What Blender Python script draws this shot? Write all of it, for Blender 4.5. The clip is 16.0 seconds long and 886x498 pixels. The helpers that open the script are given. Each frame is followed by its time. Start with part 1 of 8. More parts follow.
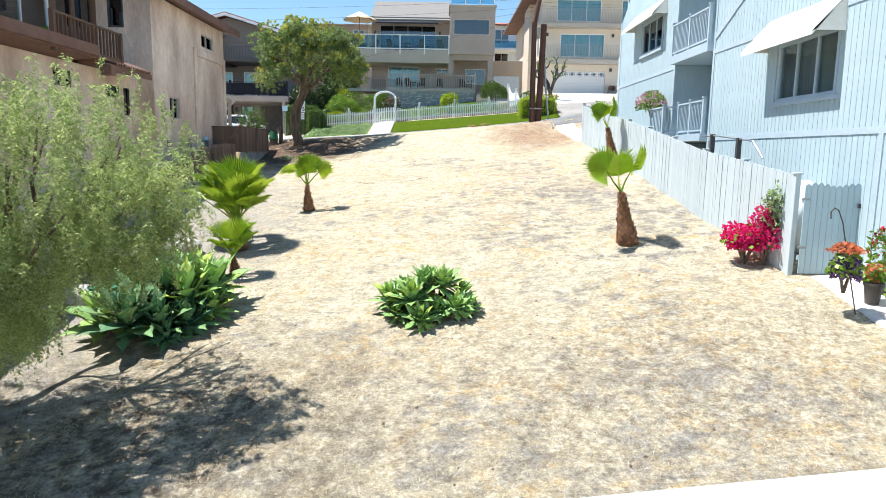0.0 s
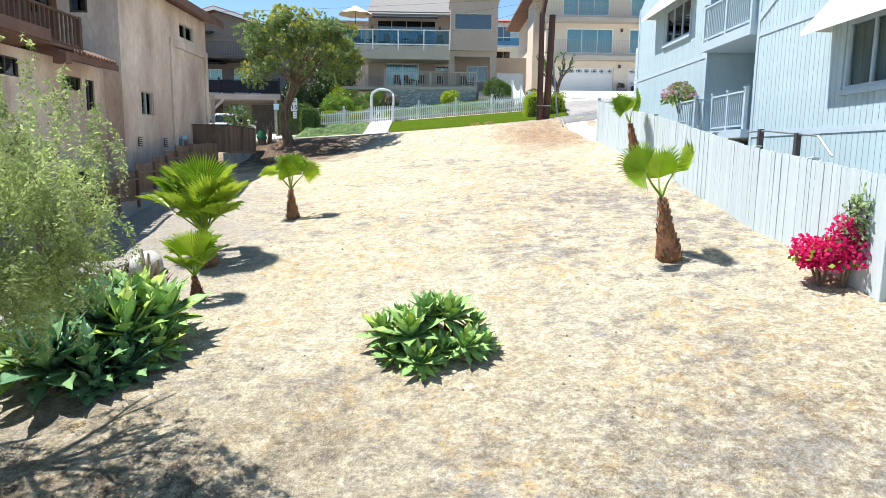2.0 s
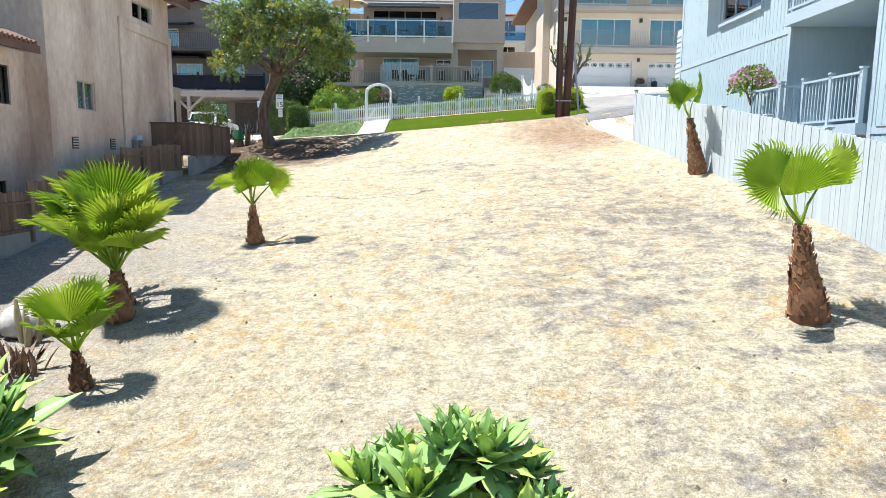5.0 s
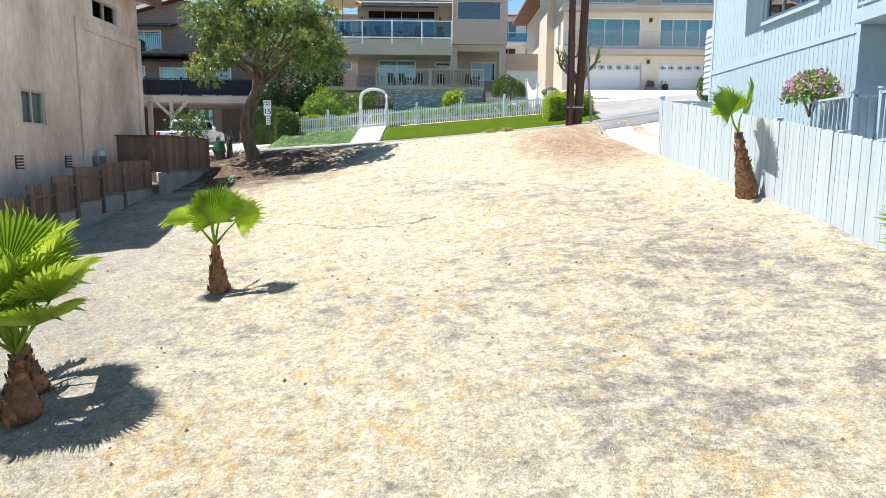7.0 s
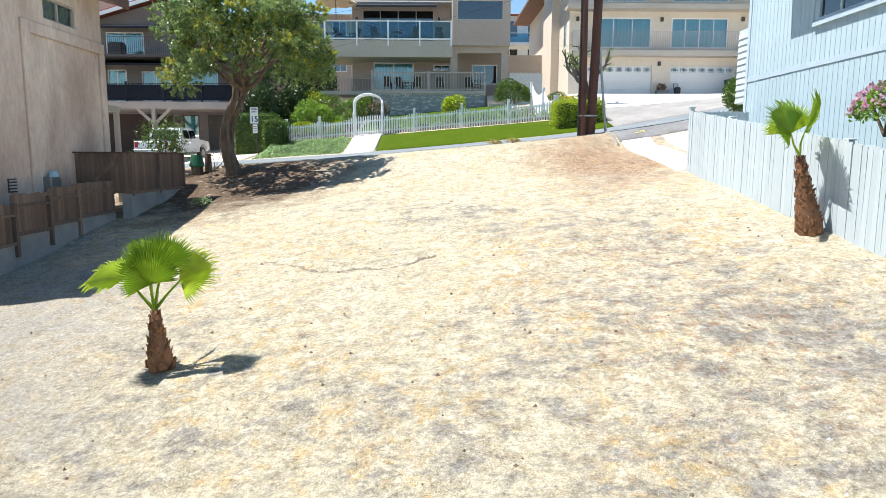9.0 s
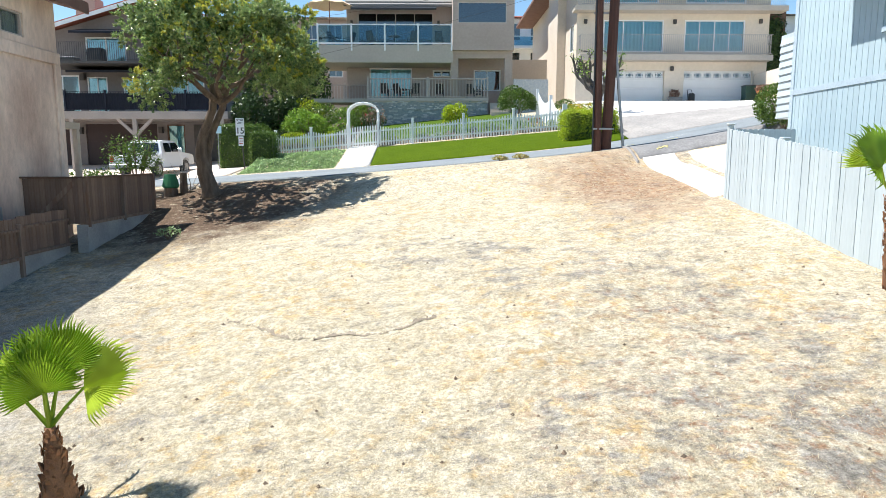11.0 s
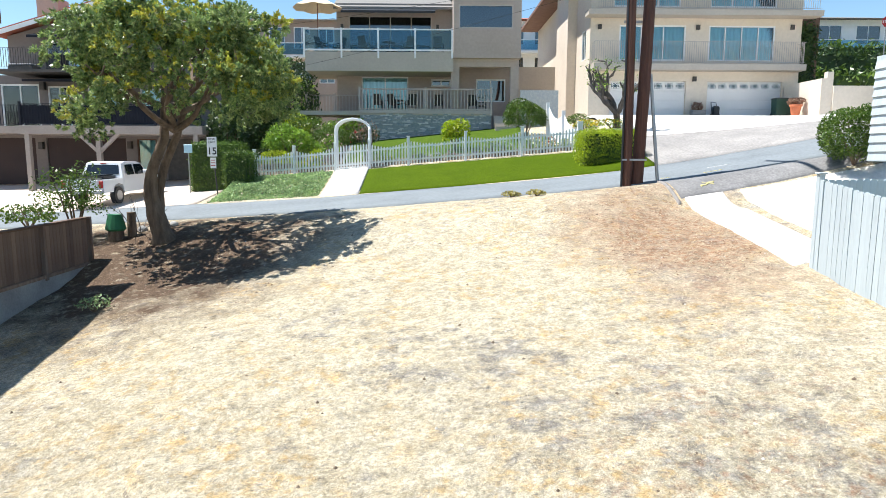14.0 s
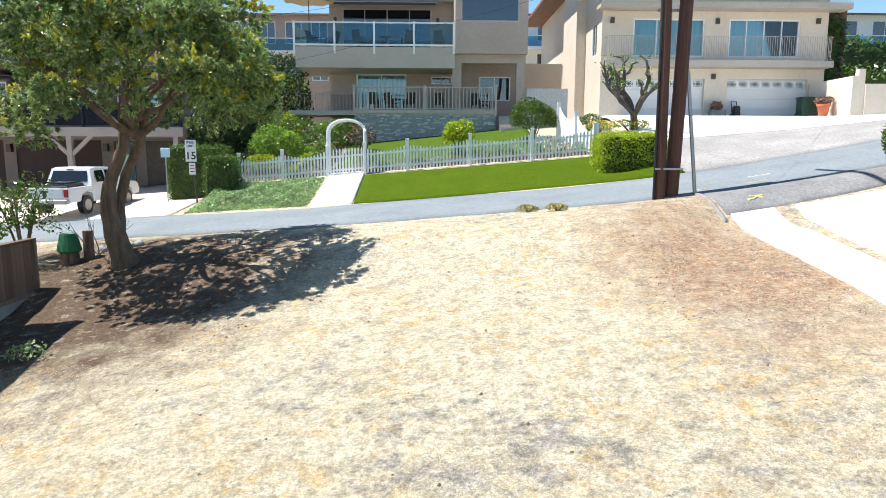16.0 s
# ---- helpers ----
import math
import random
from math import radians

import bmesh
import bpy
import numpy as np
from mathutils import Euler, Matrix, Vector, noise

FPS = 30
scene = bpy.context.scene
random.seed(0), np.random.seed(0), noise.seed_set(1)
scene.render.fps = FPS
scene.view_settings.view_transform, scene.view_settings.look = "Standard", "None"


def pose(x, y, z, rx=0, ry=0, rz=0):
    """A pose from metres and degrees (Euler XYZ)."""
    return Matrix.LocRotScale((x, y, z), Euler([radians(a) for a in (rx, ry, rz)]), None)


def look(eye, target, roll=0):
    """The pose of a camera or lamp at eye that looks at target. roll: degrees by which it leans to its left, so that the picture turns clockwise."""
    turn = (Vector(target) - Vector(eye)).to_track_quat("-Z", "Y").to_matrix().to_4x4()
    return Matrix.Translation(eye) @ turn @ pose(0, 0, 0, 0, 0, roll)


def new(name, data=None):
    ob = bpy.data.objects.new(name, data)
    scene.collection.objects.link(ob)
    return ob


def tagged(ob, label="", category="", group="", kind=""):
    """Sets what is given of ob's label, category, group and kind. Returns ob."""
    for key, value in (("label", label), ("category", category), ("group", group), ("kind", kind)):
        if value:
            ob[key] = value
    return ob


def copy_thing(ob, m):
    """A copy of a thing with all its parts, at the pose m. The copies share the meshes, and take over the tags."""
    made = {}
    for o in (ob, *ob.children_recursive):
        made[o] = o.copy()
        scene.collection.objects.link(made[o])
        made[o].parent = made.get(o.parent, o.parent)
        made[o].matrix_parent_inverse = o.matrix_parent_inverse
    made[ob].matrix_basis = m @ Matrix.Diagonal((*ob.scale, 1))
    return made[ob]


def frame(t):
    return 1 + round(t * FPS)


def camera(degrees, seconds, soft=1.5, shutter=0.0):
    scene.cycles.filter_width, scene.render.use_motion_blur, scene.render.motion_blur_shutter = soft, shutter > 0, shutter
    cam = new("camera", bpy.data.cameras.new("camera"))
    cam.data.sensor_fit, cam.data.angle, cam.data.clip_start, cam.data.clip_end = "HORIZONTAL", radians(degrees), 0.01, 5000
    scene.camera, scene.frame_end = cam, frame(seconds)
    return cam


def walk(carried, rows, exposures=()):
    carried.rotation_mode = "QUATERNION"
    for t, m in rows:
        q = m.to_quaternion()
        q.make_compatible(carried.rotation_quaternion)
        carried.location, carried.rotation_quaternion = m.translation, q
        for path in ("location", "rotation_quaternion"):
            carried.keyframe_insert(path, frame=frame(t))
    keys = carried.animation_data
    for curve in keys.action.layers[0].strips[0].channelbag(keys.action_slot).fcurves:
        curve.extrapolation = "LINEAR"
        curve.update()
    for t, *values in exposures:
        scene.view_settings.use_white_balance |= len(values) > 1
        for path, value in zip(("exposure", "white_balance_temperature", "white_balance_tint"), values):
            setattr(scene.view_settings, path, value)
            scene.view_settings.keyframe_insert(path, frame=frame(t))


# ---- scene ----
cam = camera(68.6, 16.0, soft=0.8)
PATH = [
    (0, (0.858, 0.049, 3.518), (0.874, 2.028, 3.224), 0.9),
    (0.5, (0.811, 0.647, 3.444), (0.83, 2.626, 3.156), 1.0),
    (1, (0.775, 1.304, 3.427), (0.793, 3.283, 3.14), 0.9),
    (1.5, (0.745, 2.108, 3.41), (0.763, 4.087, 3.123), 0.8),
    (2, (0.757, 2.926, 3.425), (0.775, 4.906, 3.137), 0.8),
    (2.5, (0.762, 3.804, 3.429), (0.779, 5.783, 3.141), 0.8),
    (3, (0.781, 4.665, 3.452), (0.794, 6.643, 3.162), 0.7),
    (3.5, (0.778, 5.546, 3.476), (0.79, 7.525, 3.183), 0.7),
    (4, (0.655, 6.346, 3.433), (0.674, 8.325, 3.143), 0.7),
    (6.5, (0.404, 10.161, 3.783), (0.427, 12.142, 3.505), 0.6),
    (7, (0.341, 10.834, 3.97), (0.37, 12.815, 3.691), 0.4),
    (7.5, (0.349, 11.532, 4.127), (0.376, 13.512, 3.846), 0.5),
    (8, (0.338, 12.226, 4.279), (0.365, 14.205, 3.992), 0.4),
    (8.5, (0.368, 12.917, 4.415), (0.392, 14.897, 4.132), 0.1),
    (9, (0.335, 13.575, 4.558), (0.366, 15.555, 4.278), 0.2),
    (9.5, (0.329, 14.252, 4.706), (0.361, 16.232, 4.428), 0.1),
    (12, (0.369, 17.676, 5.524), (0.399, 19.657, 5.251), 0.0),
    (12.5, (0.326, 18.403, 5.726), (0.361, 20.384, 5.451), 0.2),
    (13, (0.315, 19.093, 5.919), (0.351, 21.074, 5.645), 0.1),
    (13.5, (0.323, 19.753, 6.132), (0.36, 21.734, 5.855), 0.2),
    (14, (0.327, 20.466, 6.339), (0.365, 22.447, 6.062), 0.2),
    (14.5, (0.291, 21.212, 6.522), (0.332, 23.192, 6.244), 0.2),
    (15, (0.261, 21.877, 6.672), (0.303, 23.857, 6.393), 0.3),
    (15.5, (0.183, 22.57, 6.67), (0.227, 24.55, 6.39), 0.3),
    (16, (0.084, 23.249, 6.652), (0.135, 25.229, 6.368), 0.2),
]
walk(cam, [(t, look(eye, target, roll)) for t, eye, target, roll in PATH])


# ---- light ----
SUN = Vector((-0.41, 0.045, 0.91)).normalized()
world = bpy.data.worlds.new("sky")
scene.world = world
world.use_nodes = True
wt = world.node_tree
sky = wt.nodes.new("ShaderNodeTexSky")
sky.sky_type, sky.sun_disc = "NISHITA", False
sky.sun_elevation, sky.sun_rotation = radians(66), radians(276)
sky.dust_density, sky.ozone_density, sky.air_density = 0.1, 2.0, 1.0
bg = next(n for n in wt.nodes if n.type == "BACKGROUND")
deep = wt.nodes.new("ShaderNodeHueSaturation")
deep.inputs["Hue"].default_value, deep.inputs["Saturation"].default_value = 0.495, 1.12
wt.links.new(sky.outputs[0], deep.inputs["Color"])
wt.links.new(deep.outputs[0], bg.inputs[0])
bg.inputs[1].default_value = 0.098
lamp = bpy.data.lights.new("sun", "SUN")
lamp.energy, lamp.angle, lamp.color = 4.85, radians(0.53), (1.0, 0.975, 0.94)
new("sun", lamp).matrix_world = look(SUN * 60, (0, 0, 0))
scene.view_settings.exposure = 0.9


# ---- materials ----
def mat(name, c1, c2=None, scale=4.0, rough=0.8, bump=0.0, bscale=None, metal=0.0, fine=0.12, stretch=(1, 1, 1), per=0.0, spec=0.4, blotch=0.6, trans=0.0):
    """A surface with two scales of colour variation, per-object variation and a fine relief."""
    m = bpy.data.materials.new(name)
    m.use_nodes = True
    nt = m.node_tree
    n, l = nt.nodes, nt.links
    p = n["Principled BSDF"]
    p.inputs["Roughness"].default_value, p.inputs["Metallic"].default_value = rough, metal
    p.inputs["Specular IOR Level"].default_value = spec
    c2 = c2 or tuple(v * 0.75 for v in c1)
    tc = n.new("ShaderNodeTexCoord")
    mp = n.new("ShaderNodeMapping")
    mp.inputs["Scale"].default_value = stretch
    l.new(tc.outputs["Object"], mp.inputs[0])
    big = n.new("ShaderNodeTexNoise")
    big.inputs["Scale"].default_value, big.inputs["Detail"].default_value = scale, 5
    small = n.new("ShaderNodeTexNoise")
    small.inputs["Scale"].default_value, small.inputs["Detail"].default_value = scale * 14, 3
    l.new(mp.outputs[0], big.inputs[0]), l.new(mp.outputs[0], small.inputs[0])
    ramp = n.new("ShaderNodeMapRange")
    ramp.inputs[1].default_value, ramp.inputs[2].default_value = 0.5 - blotch * 0.35, 0.5 + blotch * 0.35
    l.new(big.outputs[0], ramp.inputs[0])
    mix = n.new("ShaderNodeMix")
    mix.data_type = "RGBA"
    mix.inputs[6].default_value, mix.inputs[7].default_value = (*c1, 1), (*c2, 1)
    l.new(ramp.outputs[0], mix.inputs[0])
    hsv = n.new("ShaderNodeHueSaturation")
    l.new(mix.outputs[2], hsv.inputs["Color"])
    val = n.new("ShaderNodeMapRange")
    val.inputs[3].default_value, val.inputs[4].default_value = 1 - fine * 2, 1 + fine * 2
    l.new(small.outputs[0], val.inputs[0])
    if per:
        info = n.new("ShaderNodeObjectInfo")
        rnd = n.new("ShaderNodeMapRange")
        rnd.inputs[3].default_value, rnd.inputs[4].default_value = 1 - per, 1 + per
        l.new(info.outputs["Random"], rnd.inputs[0])
        mul = n.new("ShaderNodeMath")
        mul.operation = "MULTIPLY"
        l.new(val.outputs[0], mul.inputs[0]), l.new(rnd.outputs[0], mul.inputs[1])
        l.new(mul.outputs[0], hsv.inputs["Value"])
    else:
        l.new(val.outputs[0], hsv.inputs["Value"])
    l.new(hsv.outputs[0], p.inputs["Base Color"])
    if bump:
        b = n.new("ShaderNodeBump")
        b.inputs["Strength"].default_value, b.inputs["Distance"].default_value = 0.6, bump
        t = n.new("ShaderNodeTexNoise")
        t.inputs["Scale"].default_value, t.inputs["Detail"].default_value = bscale or scale * 10, 4
        l.new(mp.outputs[0], t.inputs[0]), l.new(t.outputs[0], b.inputs["Height"]), l.new(b.outputs[0], p.inputs["Normal"])
    if trans:
        p.inputs["Transmission Weight"].default_value = trans
    return m


def leaf_mat(name, c1, c2, c3, rough=0.45, glow=0.35, spread=1.0, spec=0.35):
    """Foliage: colour varies leaf by leaf, with light passing through."""
    m = bpy.data.materials.new(name)
    m.use_nodes = True
    nt = m.node_tree
    n, l = nt.nodes, nt.links
    p = n["Principled BSDF"]
    p.inputs["Roughness"].default_value, p.inputs["Specular IOR Level"].default_value = rough, spec
    geo = n.new("ShaderNodeNewGeometry")
    info = n.new("ShaderNodeObjectInfo")
    add = n.new("ShaderNodeMath")
    add.operation = "ADD"
    l.new(geo.outputs["Random Per Island"], add.inputs[0]), l.new(info.outputs["Random"], add.inputs[1])
    fr = n.new("ShaderNodeMath")
    fr.operation = "FRACT"
    l.new(add.outputs[0], fr.inputs[0])
    ramp = n.new("ShaderNodeValToRGB")
    e = ramp.color_ramp.elements
    e[0].color, e[1].color = (*c1, 1), (*c3, 1)
    e.new(0.55).color = (*c2, 1)
    l.new(fr.outputs[0], ramp.inputs[0])
    tc = n.new("ShaderNodeTexCoord")
    noi = n.new("ShaderNodeTexNoise")
    noi.inputs["Scale"].default_value = 1.3
    l.new(tc.outputs["Object"], noi.inputs[0])
    mr = n.new("ShaderNodeMapRange")
    mr.inputs[1].default_value, mr.inputs[2].default_value = 0.3, 0.7
    mr.inputs[3].default_value, mr.inputs[4].default_value = 1 - 0.3 * spread, 1 + 0.3 * spread
    l.new(noi.outputs[0], mr.inputs[0])
    hsv = n.new("ShaderNodeHueSaturation")
    l.new(mr.outputs[0], hsv.inputs["Value"]), l.new(ramp.outputs[0], hsv.inputs["Color"])
    l.new(hsv.outputs[0], p.inputs["Base Color"])
    tl = n.new("ShaderNodeBsdfTranslucent")
    l.new(hsv.outputs[0], tl.inputs[0])
    mx = n.new("ShaderNodeMixShader")
    mx.inputs[0].default_value = glow
    l.new(p.outputs[0], mx.inputs[1]), l.new(tl.outputs[0], mx.inputs[2])
    l.new(mx.outputs[0], n["Material Output"].inputs[0])
    return m


def glass_mat(name, tint, clear=0.6, rough=0.02, ior=1.6):
    m = bpy.data.materials.new(name)
    m.use_nodes = True
    nt = m.node_tree
    n, l = nt.nodes, nt.links
    n.remove(n["Principled BSDF"])
    tr = n.new("ShaderNodeBsdfTransparent")
    tr.inputs[0].default_value = (*[v * clear for v in tint], 1)
    gl = n.new("ShaderNodeBsdfGlossy")
    gl.inputs["Roughness"].default_value = rough
    fr = n.new("ShaderNodeFresnel")
    fr.inputs[0].default_value = ior
    mx = n.new("ShaderNodeMixShader")
    l.new(fr.outputs[0], mx.inputs[0]), l.new(tr.outputs[0], mx.inputs[1]), l.new(gl.outputs[0], mx.inputs[2])
    l.new(mx.outputs[0], n["Material Output"].inputs[0])
    return m


def ground_mat():
    """Mown straw over grey dirt, with a mulched patch under the tree and red needles by the pole."""
    m = bpy.data.materials.new("dry_grass")
    m.use_nodes = True
    nt = m.node_tree
    n, l = nt.nodes, nt.links
    p = n["Principled BSDF"]
    p.inputs["Roughness"].default_value, p.inputs["Specular IOR Level"].default_value = 0.95, 0.1
    tc = n.new("ShaderNodeTexCoord")

    def noisy(scale, detail=5, rough=0.6, stretch=(1, 1, 1)):
        mp = n.new("ShaderNodeMapping")
        mp.inputs["Scale"].default_value = stretch
        l.new(tc.outputs["Object"], mp.inputs[0])
        t = n.new("ShaderNodeTexNoise")
        t.inputs["Scale"].default_value, t.inputs["Detail"].default_value, t.inputs["Roughness"].default_value = scale, detail, rough
        l.new(mp.outputs[0], t.inputs[0])
        return t.outputs[0]

    def band(v, a, b, lo=0.0, hi=1.0):
        r = n.new("ShaderNodeMapRange")
        r.inputs[1].default_value, r.inputs[2].default_value, r.inputs[3].default_value, r.inputs[4].default_value = a, b, lo, hi
        l.new(v, r.inputs[0])
        return r.outputs[0]

    def blend(f, a, b):
        x = n.new("ShaderNodeMix")
        x.data_type = "RGBA"
        l.new(f, x.inputs[0])
        for s, c in ((6, a), (7, b)):
            if isinstance(c, tuple):
                x.inputs[s].default_value = (*c, 1)
            else:
                l.new(c, x.inputs[s])
        return x.outputs[2]

    def times(a, b):
        x = n.new("ShaderNodeMath")
        x.operation = "MULTIPLY"
        l.new(a, x.inputs[0]), l.new(b, x.inputs[1])
        return x.outputs[0]

    def patch(x, y, sx, sy, soft):
        mp = n.new("ShaderNodeMapping")
        mp.vector_type = "POINT"
        mp.inputs["Location"].default_value = (-x / sx, -y / sy, 0)
        mp.inputs["Scale"].default_value = (1 / sx, 1 / sy, 0)
        l.new(tc.outputs["Object"], mp.inputs[0])
        ln = n.new("ShaderNodeVectorMath")
        ln.operation = "LENGTH"
        l.new(mp.outputs[0], ln.inputs[0])
        ad = n.new("ShaderNodeMath")
        ad.operation = "ADD"
        l.new(ln.outputs["Value"], ad.inputs[0]), l.new(band(noisy(0.9), 0.2, 0.8, -0.5, 0.5), ad.inputs[1])
        return band(ad.outputs[0], 1.0 + soft, 1.0 - soft)

    straw = blend(band(noisy(7, 5, 0.7), 0.38, 0.62), STRAW, STRAW_PALE)
    gold = blend(times(band(noisy(0.55, 3), 0.42, 0.58), band(noisy(3.6, 6, 0.7), 0.49, 0.62)), straw, STRAW_GOLD)
    dirt = blend(band(noisy(6, 5, 0.7), 0.36, 0.64), DIRT, DIRT_PALE)

    def plus(a, b):
        x = n.new("ShaderNodeMath")
        x.operation = "ADD"
        l.new(a, x.inputs[0]), l.new(b, x.inputs[1])
        return x.outputs[0]

    patches = plus(noisy(1.9, 11, 0.74, (0.8, 1.1, 1)), band(noisy(0.3, 3, 0.5), 0.34, 0.62, -0.07, 0.06))
    for x, y, sx, sy, more in ((4.6, 20.3, 3.0, 4.2, 0.10), (4.2, 9.0, 5.5, 2.0, 0.07), (0.8, 30.5, 2.6, 1.6, 0.06), (-0.4, 18.0, 2.4, 2.4, -0.08), (-2.5, 27.5, 3.0, 4.0, -0.05), (0.5, 35.5, 4.5, 2.5, -0.07)):
        patches = plus(patches, band(patch(x, y, sx, sy, 0.6), 0, 1, 0, more))
    cover = band(patches, 0.655, 0.535, 0.08, 1.0)
    thin = band(noisy(9, 7, 0.8, (0.8, 1.25, 1)), 0.66, 0.51, 0.12, 1.0)
    col = blend(times(cover, thin), dirt, gold)
    col = blend(times(patch(4.4, 24.5, 2.6, 5.5, 0.6), band(noisy(5, 6, 0.75), 0.51, 0.68)), col, NEEDLES)
    col = blend(times(patch(5.5, 10.5, 5.0, 3.2, 0.6), band(noisy(8, 6, 0.75), 0.46, 0.66)), col, DIRT_WARM)
    # darkens the litter under the pepper tree, deepening its shadow in the ground colour
    col = blend(times(patch(-5.0, 9.1, 4.8, 3.3, 0.5), band(noisy(3.4, 7, 0.75), 0.36, 0.58)), col, SHADED_LITTER)
    col = blend(times(patch(-7.4, 38.2, 4.2, 4.6, 0.35), band(noisy(4, 5), 0.22, 0.45)), col, MULCH)
    col = blend(times(patch(6.4, 36.6, 2.3, 4.2, 0.5), band(noisy(7, 7, 0.8), 0.33, 0.58)), col, NEEDLES)
    col = blend(times(patch(-8.0, 19.5, 3.6, 9.0, 0.4), band(noisy(3, 5), 0.2, 0.55)), col, DIRT_PALE)
    fleck = times(times(band(noisy(55, 4, 0.85), 0.3, 0.7, 0.5, 1.5), band(noisy(17, 5, 0.75), 0.3, 0.7, 0.58, 1.38)), band(noisy(3.0, 6, 0.72), 0.34, 0.66, 0.78, 1.22))
    hsv = n.new("ShaderNodeHueSaturation")
    l.new(col, hsv.inputs["Color"]), l.new(fleck, hsv.inputs["Value"])
    l.new(hsv.outputs[0], p.inputs["Base Color"])
    b = n.new("ShaderNodeBump")
    b.inputs["Strength"].default_value, b.inputs["Distance"].default_value = 0.9, 0.06
    l.new(noisy(22, 6, 0.75), b.inputs["Height"]), l.new(b.outputs[0], p.inputs["Normal"])
    return m


